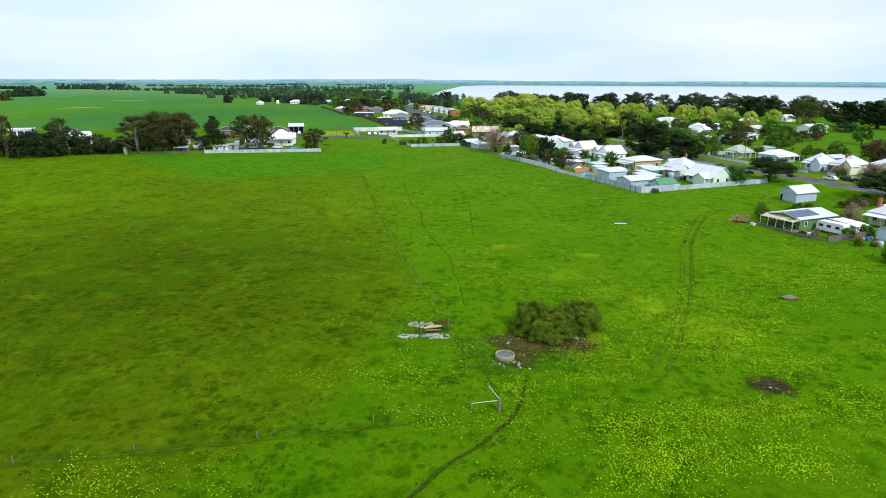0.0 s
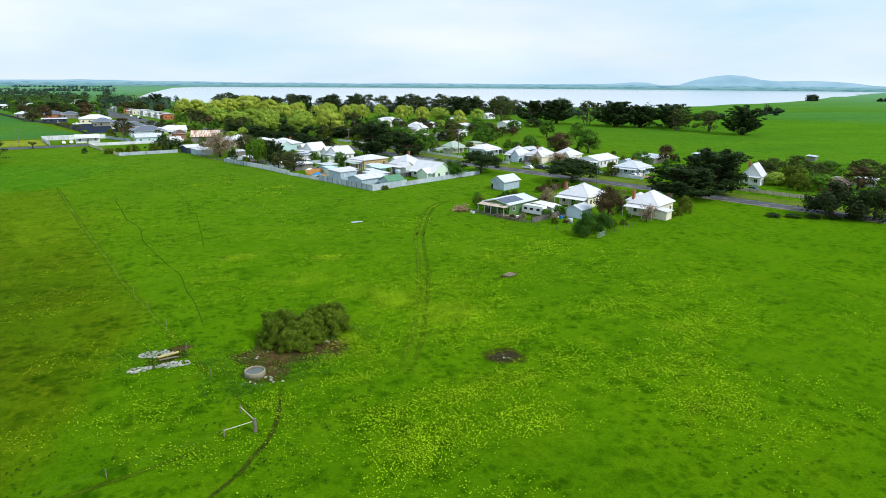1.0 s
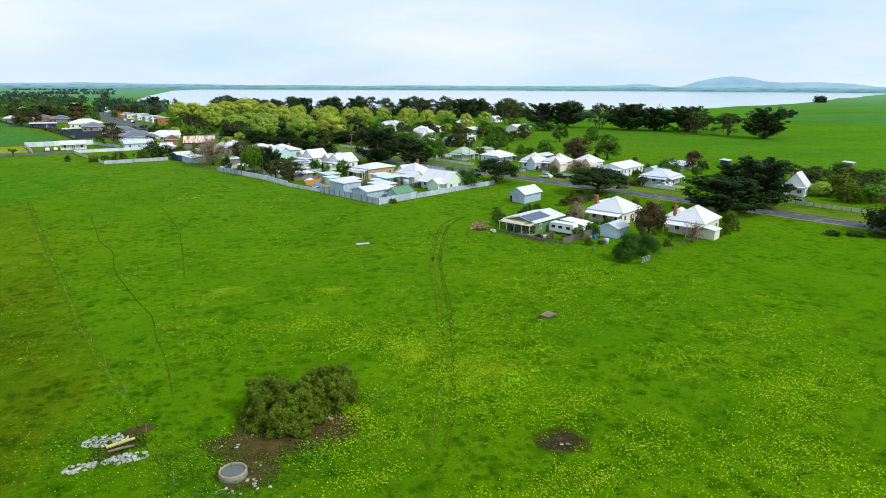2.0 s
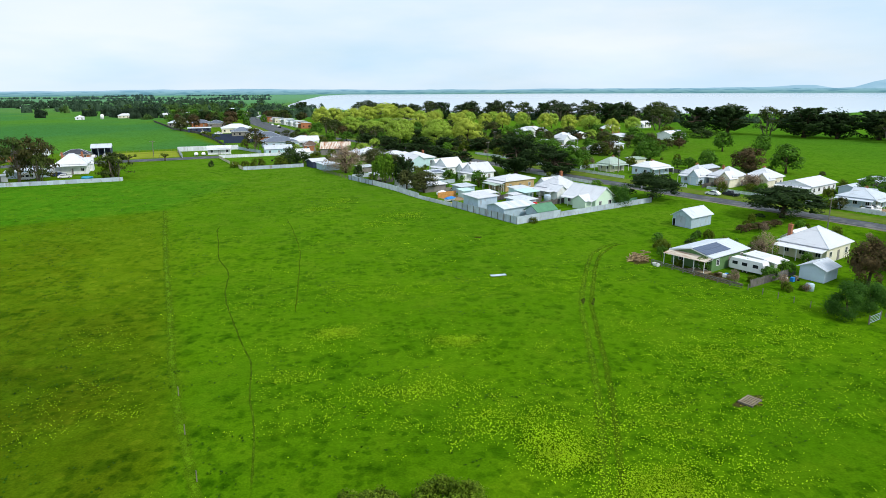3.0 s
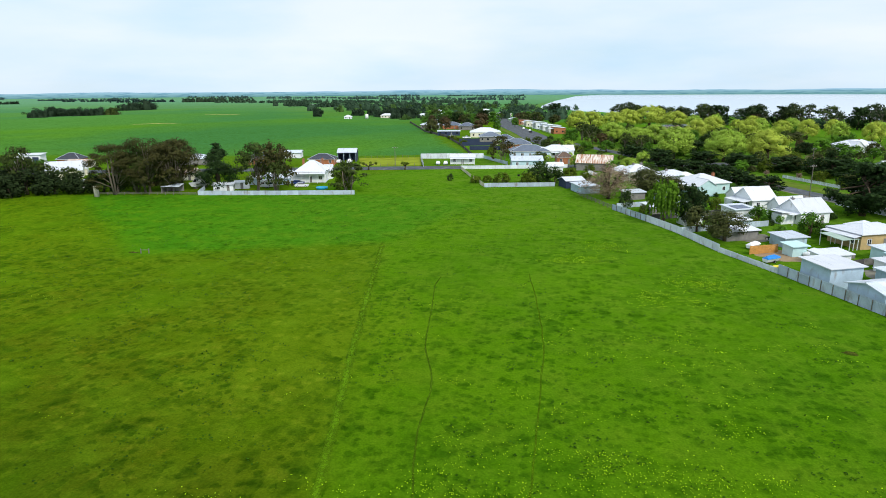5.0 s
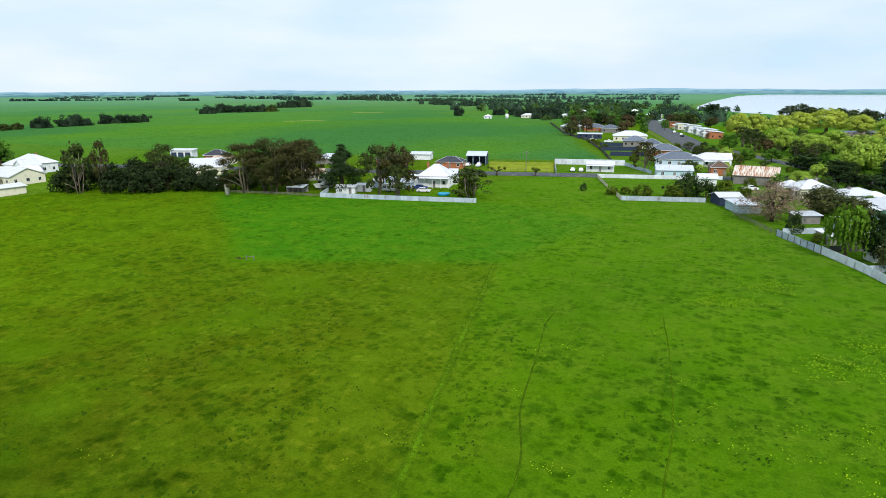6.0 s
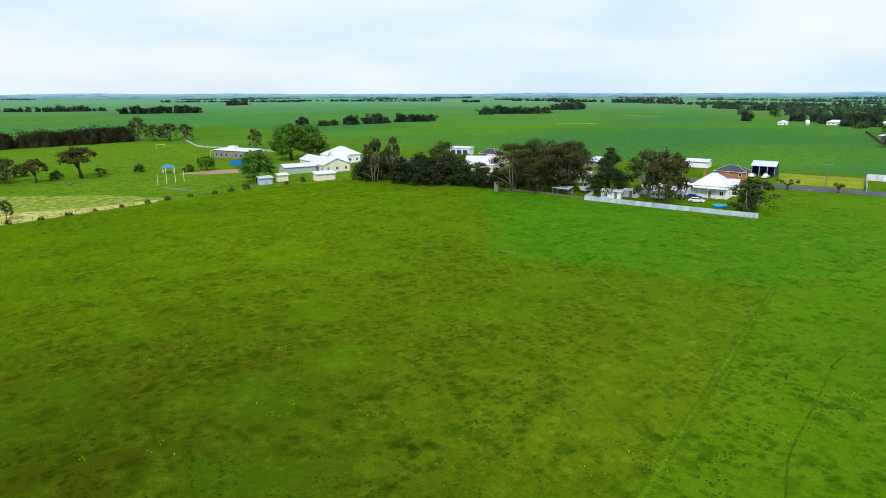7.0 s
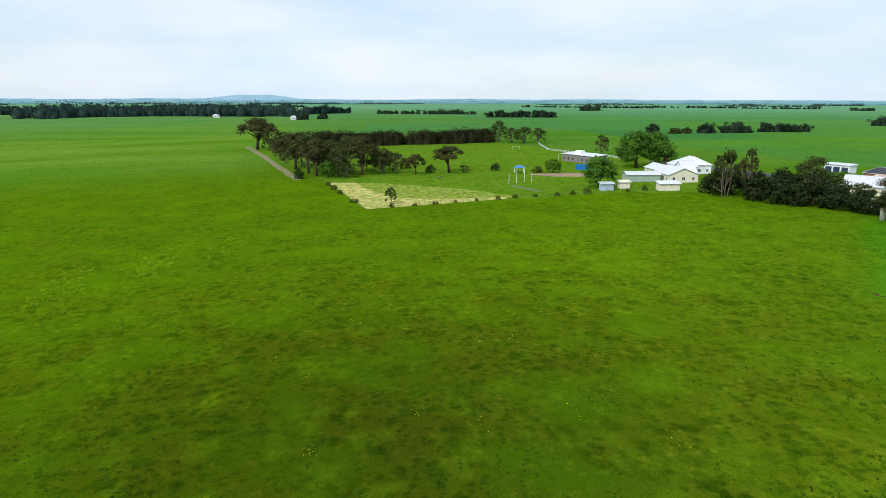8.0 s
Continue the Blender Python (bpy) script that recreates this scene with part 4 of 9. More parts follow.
# ---- ground, lake, distance ----
def axis(lo, hi, a, b, fine, grow=1.16):
    """Cuts along one axis: fine between a and b, wider and wider beyond."""
    mid = list(np.arange(a, b + 0.01, fine))
    out, s, p = [], fine, b
    while p < hi:
        s = min(s * grow, 160)
        p = min(hi, p + s)
        out.append(p)
    low, s, p = [], fine, a
    while p > lo:
        s = min(s * grow, 160)
        p = max(lo, p - s)
        low.append(p)
    return np.array(low[::-1] + mid + out)


def inside(x, y, poly):
    res = np.zeros(np.shape(x), bool)
    for (ax, ay), (bx, by) in zip(poly, poly[1:] + poly[:1]):
        res ^= ((ay > y) != (by > y)) & (x < ax + (y - ay) * (bx - ax) / ((by - ay) if by != ay else 1e-9))
    return res


gx, gy = axis(-3700, 3700, -250, 140, 2.0), axis(-1200, 3700, -20, 300, 2.0)
X, Y = np.meshgrid(gx, gy)
Z = land(X, Y)
nx, ny = len(gx), len(gy)
me = bpy.data.meshes.new("ground")
me.vertices.add(nx * ny)
me.vertices.foreach_set("co", (K * np.stack([X, Y, Z], -1)).astype(np.float32).ravel())
i = (np.arange(ny - 1)[:, None] * nx + np.arange(nx - 1)[None]).ravel()
me.loops.add(4 * len(i))
me.loops.foreach_set("vertex_index", np.stack([i, i + 1, i + nx + 1, i + nx], 1).astype(np.int32).ravel())
me.polygons.add(len(i))
me.polygons.foreach_set("loop_start", np.arange(0, 4 * len(i), 4, dtype=np.int32))
me.update(calc_edges=True)
me.shade_smooth()

# pasture kinds, by paddock
LUSH = [(-112, 199), (-64, 153), (-26, 168), (-16.7, 124), (-8, 86.5), (-4.5, 73.6), (-13, 40), (-30, 20), (-60, -200), (-60, -1300), (3800, -1300), (3800, 3800), (-40, 3800), (-40, 262), (-70, 206)]
CROP = [(-2000, 290), (-260, 262), (-75, 285), (-33, 297), (-52, 345), (-110, 520), (-160, 575), (-400, 900), (-2000, 1500)]
STRAWPOLY = [(-150.5, 90.5), (-203, 82), (-196, 100), (-176, 122), (-159, 133), (-156, 128)]
SCHOOL = [(-151, 91), (-204, 82), (-355, 45), (-352, 180), (-240, 215), (-150, 190), (-158, 160)]
lush = inside(X, Y, LUSH).astype(float)
for _ in range(2):
    lush[1:-1, 1:-1] = (lush[1:-1, 1:-1] * 4 + lush[:-2, 1:-1] + lush[2:, 1:-1] + lush[1:-1, :-2] + lush[1:-1, 2:]) / 8
COOL = [(-112, 199), (-64, 153), (-26, 168), (-14, 205), (-46, 212), (-84, 204)]
cool = inside(X, Y, COOL).astype(float)
for _ in range(2):
    cool[1:-1, 1:-1] = (cool[1:-1, 1:-1] * 4 + cool[:-2, 1:-1] + cool[2:, 1:-1] + cool[1:-1, :-2] + cool[1:-1, 2:]) / 8
worn = 0.4 + 0.5 * np.exp(-((X + 52) / 34) ** 2 - ((Y - 98) / 48) ** 2)
soft_edge = lush.copy()
for _ in range(14):
    soft_edge[1:-1, 1:-1] = (soft_edge[1:-1, 1:-1] * 2 + soft_edge[:-2, 1:-1] + soft_edge[2:, 1:-1] + soft_edge[1:-1, :-2] + soft_edge[1:-1, 2:]) / 6
worn *= np.clip(1 - 1.6 * soft_edge, 0, 1) * (1 - smooth(190, 300, np.hypot(X, Y - 60)))
bloom_at = np.zeros(np.shape(X))
for bx_, by_, sx_, sy_, top_ in ((25, 64, 8, 8, 0.85), (50, 48, 13, 9, 0.5), (38, 36, 12, 8, 0.5), (17, 37, 8, 7, 0.45), (48, 81, 6, 5, 0.5), (14, 80, 9, 4, 0.4), (7.6, 93.5, 3, 2, 0.6), (20, 89, 4, 2, 0.5), (-104, 48, 14, 7, 0.5), (-130, 165, 42, 30, 0.6), (-95, 130, 30, 20, 0.3), (20, 140, 18, 20, 0.2)):
    bloom_at = np.maximum(bloom_at, top_ * np.exp(-((X - bx_) / sx_) ** 2 - ((Y - by_) / sy_) ** 2))
crop = inside(X, Y, CROP).astype(float)
school = inside(X, Y, SCHOOL).astype(float)
# distance outward: weights the painted haze and fades the grass clumps
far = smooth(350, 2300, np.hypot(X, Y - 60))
# paddocks beyond, each its own green; their shared bluish cast is painted haze
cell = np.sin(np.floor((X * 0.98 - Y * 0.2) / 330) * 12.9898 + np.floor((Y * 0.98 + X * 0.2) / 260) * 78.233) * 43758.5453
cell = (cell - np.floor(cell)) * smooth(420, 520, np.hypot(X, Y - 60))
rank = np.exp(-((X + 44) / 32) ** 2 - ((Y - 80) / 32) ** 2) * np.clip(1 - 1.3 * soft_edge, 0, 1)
sere = np.exp(-((X + 24) / 15) ** 2 - ((Y - 124) / 22) ** 2) + 0.6 * np.exp(-((X + 95) / 30) ** 2 - ((Y - 130) / 30) ** 2)
town = np.exp(-(((X - 60) / 130) ** 2 + ((Y - 330) / 160) ** 2))
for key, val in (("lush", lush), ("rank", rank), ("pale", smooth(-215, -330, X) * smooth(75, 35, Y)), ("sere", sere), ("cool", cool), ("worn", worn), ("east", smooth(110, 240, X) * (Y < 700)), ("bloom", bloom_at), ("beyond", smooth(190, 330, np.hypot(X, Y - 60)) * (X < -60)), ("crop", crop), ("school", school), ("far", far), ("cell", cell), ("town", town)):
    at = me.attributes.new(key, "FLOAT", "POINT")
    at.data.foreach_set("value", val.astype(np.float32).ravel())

gm = bpy.data.materials.new("pasture")
gm.use_nodes = True
nt = gm.node_tree
bs = nt.nodes["Principled BSDF"]
bs.inputs["Roughness"].default_value, bs.inputs["Specular IOR Level"].default_value = 0.95, 0.0
bs.inputs["Sheen Weight"].default_value, bs.inputs["Sheen Roughness"].default_value, bs.inputs["Sheen Tint"].default_value = 0.25, 0.45, (0.30, 0.72, 0.02, 1)
geo = nt.nodes.new("ShaderNodeNewGeometry")
pos = geo.outputs["Position"]


def attr(key):
    a = nt.nodes.new("ShaderNodeAttribute")
    a.attribute_name = key
    return a.outputs["Fac"]


n_big, n_mid = noise_of(nt, pos, 0.04, 5), noise_of(nt, pos, 0.22, 6)
n_small, n_fine = noise_of(nt, pos, 0.9, 6), noise_of(nt, pos, 4.0, 6)
n_herd = noise_of(nt, pos, 0.075, 4)


def tufts(scale, share, wide):
    """Uneven clumps of grass: cells of that many to the metre, the share of them that stand out."""
    warp = nt.nodes.new("ShaderNodeMixRGB")
    warp.blend_type = "LINEAR_LIGHT"
    warp.inputs[0].default_value = 0.55 / scale
    nz = node(nt, "ShaderNodeTexNoise", Scale=scale * 1.7, Detail=4.0)
    nt.links.new(pos, nz.inputs["Vector"])
    nt.links.new(pos, warp.inputs[1])
    nt.links.new(nz.outputs["Color"], warp.inputs[2])
    vo = node(nt, "ShaderNodeTexVoronoi", Scale=scale)
    nt.links.new(warp.outputs[0], vo.inputs["Vector"])
    sep = nt.nodes.new("ShaderNodeSeparateColor")
    nt.links.new(vo.outputs["Color"], sep.inputs[0])
    inner = nt.nodes.new("ShaderNodeMapRange")
    inner.inputs[1].default_value, inner.inputs[2].default_value, inner.inputs[3].default_value, inner.inputs[4].default_value = wide * 0.5, wide * 1.15, 1.0, 0.0
    nt.links.new(vo.outputs["Distance"], inner.inputs[0])
    return mixed(nt, 1.0, inner.outputs[0], stepped(nt, sep.outputs[0], 1 - share, 1 - share + 0.12), "MULTIPLY")


LUSH_C, POOR_C, BROWN_C = (0.058, 0.144, 0.0012), (0.062, 0.114, 0.0014), (0.068, 0.064, 0.0020)
rough_edge = nt.nodes.new("ShaderNodeMath")
rough_edge.operation = "MULTIPLY_ADD"
nt.links.new(n_mid, rough_edge.inputs[0])
rough_edge.inputs[1].default_value = 0.5
nt.links.new(attr("lush"), rough_edge.inputs[2])
col = mixed(nt, stepped(nt, rough_edge.outputs[0], 0.35, 1.15), POOR_C, LUSH_C)
# broad lighter and darker swathes
col = mixed(nt, stepped(nt, n_big, 0.32, 0.68), mixed(nt, 1.0, col, (0.78, 0.86, 0.8), "MULTIPLY"), mixed(nt, 1.0, col, (1.16, 1.09, 1.0), "MULTIPLY"))
brown = mixed(nt, 1.0, attr("worn"), stepped(nt, n_herd, 0.34, 0.60), "MULTIPLY")
col = mixed(nt, brown, col, BROWN_C)
col = mixed(nt, mixed(nt, 1.0, attr("sere"), stepped(nt, n_mid, 0.25, 0.65), "MULTIPLY"), col, (0.098, 0.148, 0.002))
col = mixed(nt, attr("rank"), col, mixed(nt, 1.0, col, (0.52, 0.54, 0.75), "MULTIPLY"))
col = mixed(nt, attr("cool"), col, mixed(nt, stepped(nt, n_mid, 0.3, 0.7), (0.024, 0.128, 0.004), (0.046, 0.150, 0.003)))
bloom = mixed(nt, 1.0, attr("bloom"), stepped(nt, n_mid, 0.44, 0.62), "MULTIPLY")
col = mixed(nt, mixed(nt, 1.0, bloom, (0.5, 0.5, 0.5), "MULTIPLY"), col, (0.115, 0.230, 0.002))
yel = mixed(nt, 1.0, stepped(nt, n_mid, 0.50, 0.74), (0.45, 0.45, 0.45), "MULTIPLY")
col = mixed(nt, yel, col, (0.082, 0.155, 0.001))
col = mixed(nt, attr("beyond"), col, mixed(nt, stepped(nt, noise_of(nt, pos, 0.011, 5, (1.6, 0.45, 1)), 0.40, 0.62), (0.042, 0.120, 0.014), (0.072, 0.138, 0.024)))
col = mixed(nt, attr("pale"), col, mixed(nt, stepped(nt, noise_of(nt, pos, 0.013, 5, (1.8, 0.4, 1)), 0.38, 0.62), (0.060, 0.140, 0.010), (0.118, 0.185, 0.026)))
col = mixed(nt, attr("school"), col, mixed(nt, stepped(nt, n_mid, 0.35, 0.65), (0.062, 0.132, 0.008), (0.104, 0.160, 0.014)))
col = mixed(nt, attr("east"), col, mixed(nt, stepped(nt, noise_of(nt, pos, 0.016, 4, (0.35, 1.3, 1)), 0.38, 0.62), (0.036, 0.118, 0.010), (0.062, 0.158, 0.010)))
col = mixed(nt, attr("town"), col, mixed(nt, stepped(nt, n_mid, 0.35, 0.7), (0.050, 0.118, 0.010), (0.098, 0.140, 0.028)))
col = mixed(nt, attr("crop"), col, mixed(nt, stepped(nt, noise_of(nt, pos, 0.0052, 4, (1, 0.55, 1)), 0.42, 0.58), (0.025, 0.108, 0.042), (0.062, 0.160, 0.020)))
# bluish green of the outer paddocks carries haze in the colour
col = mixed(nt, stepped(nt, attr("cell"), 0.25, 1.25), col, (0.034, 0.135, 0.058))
# distance haze put into the pasture colour, pale blue-green further out
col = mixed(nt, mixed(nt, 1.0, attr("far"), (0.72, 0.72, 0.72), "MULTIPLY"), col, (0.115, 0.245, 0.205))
# grazed clumps: lush dark ones in drifts, and pale dry ones on the poorer ground
herd = stepped(nt, n_herd, 0.30, 0.54)
near = mixed(nt, 1.0, herd, mixed(nt, attr("far"), (1.0, 1.0, 1.0), (0.0, 0.0, 0.0)), "MULTIPLY")
for sc, share, wide, k in ((0.40, 0.42, 0.55, (0.50, 0.62, 0.6)), (1.0, 0.5, 0.62, (0.48, 0.60, 0.55))):
    col = mixed(nt, mixed(nt, 1.0, near, tufts(sc, share, wide), "MULTIPLY"), col, mixed(nt, 1.0, col, k, "MULTIPLY"))
dry = mixed(nt, 1.0, tufts(0.75, 0.32, 0.5), mixed(nt, attr("lush"), (0.55, 0.55, 0.55), (0.22, 0.22, 0.22)), "MULTIPLY")
col = mixed(nt, dry, col, mixed(nt, 1.0, col, (1.75, 1.42, 2.0), "MULTIPLY"))
col = mixed(nt, mixed(nt, 1.0, stepped(nt, n_small, 0.50, 0.70), (0.5, 0.5, 0.5), "MULTIPLY"), col, mixed(nt, 1.0, col, (0.55, 0.62, 0.5), "MULTIPLY"))
col = mixed(nt, 0.55, col, mixed(nt, stepped(nt, n_fine, 0.25, 0.75), mixed(nt, 1.0, col, (0.50, 0.56, 0.5), "MULTIPLY"), mixed(nt, 1.0, col, (1.6, 1.5, 1.5), "MULTIPLY")))
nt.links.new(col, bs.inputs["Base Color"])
bp1, bp2 = node(nt, "ShaderNodeBump", Strength=0.25, Distance=0.30), node(nt, "ShaderNodeBump", Strength=0.6, Distance=0.10)
nt.links.new(n_small, bp1.inputs["Height"])
nt.links.new(n_fine, bp2.inputs["Height"])
nt.links.new(bp1.outputs[0], bp2.inputs["Normal"])
nt.links.new(bp2.outputs[0], bs.inputs["Normal"])
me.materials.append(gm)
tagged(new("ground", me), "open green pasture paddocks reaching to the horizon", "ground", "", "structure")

lake_m = bpy.data.materials.new("lake_water")
lake_m.use_nodes = True
ln = lake_m.node_tree
lb = ln.nodes["Principled BSDF"]
lb.inputs["Base Color"].default_value, lb.inputs["Roughness"].default_value, lb.inputs["IOR"].default_value = (0.50, 0.56, 0.62, 1), 0.16, 1.33
lgeo = ln.nodes.new("ShaderNodeNewGeometry")
lbp = node(ln, "ShaderNodeBump", Strength=0.03, Distance=0.3)
ln.links.new(noise_of(ln, lgeo.outputs["Position"], 0.12, 5, (1, 0.35, 1)), lbp.inputs["Height"])
ln.links.new(lbp.outputs[0], lb.inputs["Normal"])
lg = Geo()
lc = (900.0, 1900.0)
ring = [((x - lc[0]) * 1.02 + lc[0], (y - lc[1]) * 1.02 + lc[1]) for x, y in SHORE]
lg.add([(K * x, K * y, K * LAKE_Z) for x, y in ring] + [(K * x, K * y, K * LAKE_Z - 6) for x, y in ring],
       [tuple(range(len(ring)))] + [(k, (k + 1) % len(ring), (k + 1) % len(ring) + len(ring), k + len(ring)) for k in range(len(ring))])
lm = bpy.data.meshes.new("lake")
lm.from_pydata(lg.v, [], lg.f)
lm.materials.append(lake_m)
tagged(new("lake", lm), "broad pale lake reflecting an overcast sky", "water", "", "structure")

# ranges on the horizon: a glowing backdrop, haze put into its colour
hz = bpy.data.materials.new("glowing_haze_ranges")
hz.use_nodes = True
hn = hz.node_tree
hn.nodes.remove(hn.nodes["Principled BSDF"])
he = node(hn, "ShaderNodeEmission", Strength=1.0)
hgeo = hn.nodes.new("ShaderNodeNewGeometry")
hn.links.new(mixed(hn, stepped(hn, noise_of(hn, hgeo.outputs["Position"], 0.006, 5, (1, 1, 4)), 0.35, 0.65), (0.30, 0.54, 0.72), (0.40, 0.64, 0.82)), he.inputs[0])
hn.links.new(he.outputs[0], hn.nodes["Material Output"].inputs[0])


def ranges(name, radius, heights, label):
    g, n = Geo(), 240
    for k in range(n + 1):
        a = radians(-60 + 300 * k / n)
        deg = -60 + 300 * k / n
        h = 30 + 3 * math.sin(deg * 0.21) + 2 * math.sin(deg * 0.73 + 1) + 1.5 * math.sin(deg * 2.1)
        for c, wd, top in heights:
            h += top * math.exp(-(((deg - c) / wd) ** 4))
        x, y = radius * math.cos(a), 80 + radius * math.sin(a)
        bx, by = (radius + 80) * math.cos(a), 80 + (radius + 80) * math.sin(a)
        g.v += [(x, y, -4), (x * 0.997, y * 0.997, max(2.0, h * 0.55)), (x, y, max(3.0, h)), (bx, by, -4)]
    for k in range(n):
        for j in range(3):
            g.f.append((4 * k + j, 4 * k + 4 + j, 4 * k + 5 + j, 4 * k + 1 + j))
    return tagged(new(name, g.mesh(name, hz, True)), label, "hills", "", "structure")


ranges("backdrop", 4680, [(43.0, 2.6, 44), (38.5, 5.5, 30), (49.5, 1.6, 16), (52, 4, 8), (100, 16, 8), (185.0, 3.0, 30)], "glowing backdrop of faint ranges with painted blue haze")


# low far woods before the ranges: glowing strip, painted haze paler with height
fs = bpy.data.materials.new("glowing_haze_woods")
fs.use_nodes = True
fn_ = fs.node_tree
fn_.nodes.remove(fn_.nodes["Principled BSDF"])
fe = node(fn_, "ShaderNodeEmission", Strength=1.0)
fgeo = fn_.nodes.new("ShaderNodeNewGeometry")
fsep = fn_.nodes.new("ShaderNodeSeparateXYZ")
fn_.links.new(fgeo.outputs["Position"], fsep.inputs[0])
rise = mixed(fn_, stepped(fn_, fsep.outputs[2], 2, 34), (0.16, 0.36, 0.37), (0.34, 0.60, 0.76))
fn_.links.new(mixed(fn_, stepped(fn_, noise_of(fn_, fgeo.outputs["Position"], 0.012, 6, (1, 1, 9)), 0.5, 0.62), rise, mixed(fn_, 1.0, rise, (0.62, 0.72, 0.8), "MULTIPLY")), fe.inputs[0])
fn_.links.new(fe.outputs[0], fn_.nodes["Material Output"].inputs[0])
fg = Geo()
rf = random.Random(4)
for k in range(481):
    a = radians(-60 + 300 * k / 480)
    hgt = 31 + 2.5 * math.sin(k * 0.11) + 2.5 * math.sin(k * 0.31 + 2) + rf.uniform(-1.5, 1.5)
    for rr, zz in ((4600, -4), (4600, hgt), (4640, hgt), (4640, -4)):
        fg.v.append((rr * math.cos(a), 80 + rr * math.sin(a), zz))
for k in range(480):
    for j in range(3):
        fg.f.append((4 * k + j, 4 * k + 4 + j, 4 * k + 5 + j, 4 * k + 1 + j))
tagged(new("backdrop_woods", fg.mesh("backdrop_woods", fs)), "glowing strip of far woods with painted blue-green haze", "hills", "", "structure")


# ---- roads ----
ribbon("road", [street(55, -150), street(55, -40), street(54, 30), street(53, 120), street(52, 210)], 5.0, ASPHALT, "narrow grey asphalt street through the town", "road", 0.08)
ribbon("road_shoulder", [street(51.9, -150), street(51.9, -40), street(50.9, 30), street(49.9, 120)], 1.0, GRAVEL, "gravel shoulder beside the street", "road shoulder", 0.05, 2.0, 0.5)
ribbon("road_verge", [street(61, -150), street(61, -40), street(60, 30), street(59, 120), street(58, 200)], 6.0, VERGE, "mown grass verge beside the street", "verge", 0.05, 3.0, 0.12)
ribbon("road_lane", [(-230, 212), (-60, 254), (-29, 261.5), (0, 268), (60, 284), (100, 292)], 7.0, ASPHALT, "narrow asphalt lane along the paddock's far end", "road", 0.08)
ribbon("road_main", [(6, 318), (-9, 362), (-19, 410), (-32, 470), (-43, 530), (-53, 595), (-66, 700)], 13.0, ASPHALT, "wide asphalt main street", "road", 0.09, 8.0)
ribbon("road_school", [(-214, 72), (-300, 55), (-370, 40)], 3.0, FARM_TRACK, "pale gravel farm track", "track", 0.05, 6.0, 0.3)

# ---- paddock ----
def grown(*args, size=1.0):
    """A thing whose parts are drawn in plan units."""
    ob = thing(*args)
    ob.scale = (K * size, K * size, K * size)
    return ob


def trough():
    t = grown("water_trough", 4.85, 53.2, 0, "round concrete stock trough full of water", "trough", size=0.70)
    part("basin", Geo().lathe([(0.001, 0.12), (1.18, 0.12), (1.18, 0.72), (1.22, 0.78), (1.34, 0.78), (1.38, 0.72), (1.40, -0.2), (0.001, -0.2)], 36), CONCRETE, t, "", None, True)
    part("water", Geo().lathe([(0.001, 0.60), (1.17, 0.60)], 36), TROUGH_WATER, t, "dull still water")
    part("float_valve", Geo().box(-0.06, 1.0, 0.78, 0.06, 1.25, 0.86).tube([(0, 1.1, 0.83), (0, 0.5, 0.64)], [0.02, 0.015], 5), POST, t)


trough()
rs = random.Random(11)
stone_me = []
for k in range(5):
    g = bmesh.new()
    bmesh.ops.create_icosphere(g, subdivisions=1, radius=0.5)
    for v in g.verts:
        v.co *= 1 + 0.5 * (noise.noise(v.co * 2 + Vector((k * 7, 0, 0))))
        v.co.z *= 0.6
    sm = bpy.data.meshes.new("stone")
    g.to_mesh(sm)
    g.free()
    sm.materials.append(STONE)
    stone_me.append(sm)


def stones(name, x, y, n, rx, ry, size, label, hollow=0.0):
    t = thing(name, x, y, 0, label, "stones")
    for _ in range(n):
        a, q = rs.uniform(0, math.tau), math.sqrt(rs.uniform(hollow, 1))
        px, py = rx * q * math.cos(a), ry * q * math.sin(a)
        s = K * size * rs.uniform(0.4, 1.2)
        part("stone", stone_me[rs.randrange(5)], None, t, "", pose(K * px, K * py, G(x + px, y + py) - G(x, y) + 0.08 * s, 0, 0, rs.uniform(0, 360)) @ Matrix.Diagonal((s, s * 0.8, s * 0.6, 1)))
    return t


patch("bare_soil", 8.8, 57.2, 6.4, 4.6, -20, MUD, "trodden bare soil round the trough and bush", "soil", 0.04, 3)
patch("bare_soil", 6.0, 53.4, 3.4, 2.4, -20, MUD, "trodden bare soil round the trough and bush", "soil", 0.05, 5)
patch("bare_soil", 12.8, 57.4, 2.8, 2.2, 30, MUD, "trodden bare soil round the trough and bush", "soil", 0.045, 6)
patch("scorched_grass", 28.9, 48.5, 2.9, 2.5, 10, SCORCH, "scorched grass round a bonfire spot", "burnt ground", 0.03, 7, 0.12)
patch("burnt_ground", 28.8, 48.3, 1.9, 1.6, 10, ASH, "blackened bonfire spot in the grass", "burnt ground", 0.06, 8, 0.12)
stones("rubble", 28.9, 47.9, 9, 0.5, 0.4, 0.30, "small grey heap of ash and rubble")
patch("bare_soil", -2.9, 60.3, 3.0, 2.2, 8, TRODDEN, "bare soil among white rubble", "soil", 0.03, 9)
patch("bare_soil", -1.6, 61.9, 1.7, 1.1, 8, MUD, "bare soil among white rubble", "soil", 0.04, 10)
stones("rubble", -3.7, 61.4, 80, 1.7, 0.8, 0.50, "low heap of white limestone rubble")
stones("rubble", -5.2, 58.2, 50, 1.1, 0.55, 0.46, "low heap of white limestone rubble")
stones("rubble", -2.2, 58.3, 70, 1.7, 0.6, 0.46, "low heap of white limestone rubble")
YELLOW_LOG = mat("peeled_pale_log", (0.50, 0.42, 0.18), 0.8, 0, 0.2, 2, 12, 0.2)
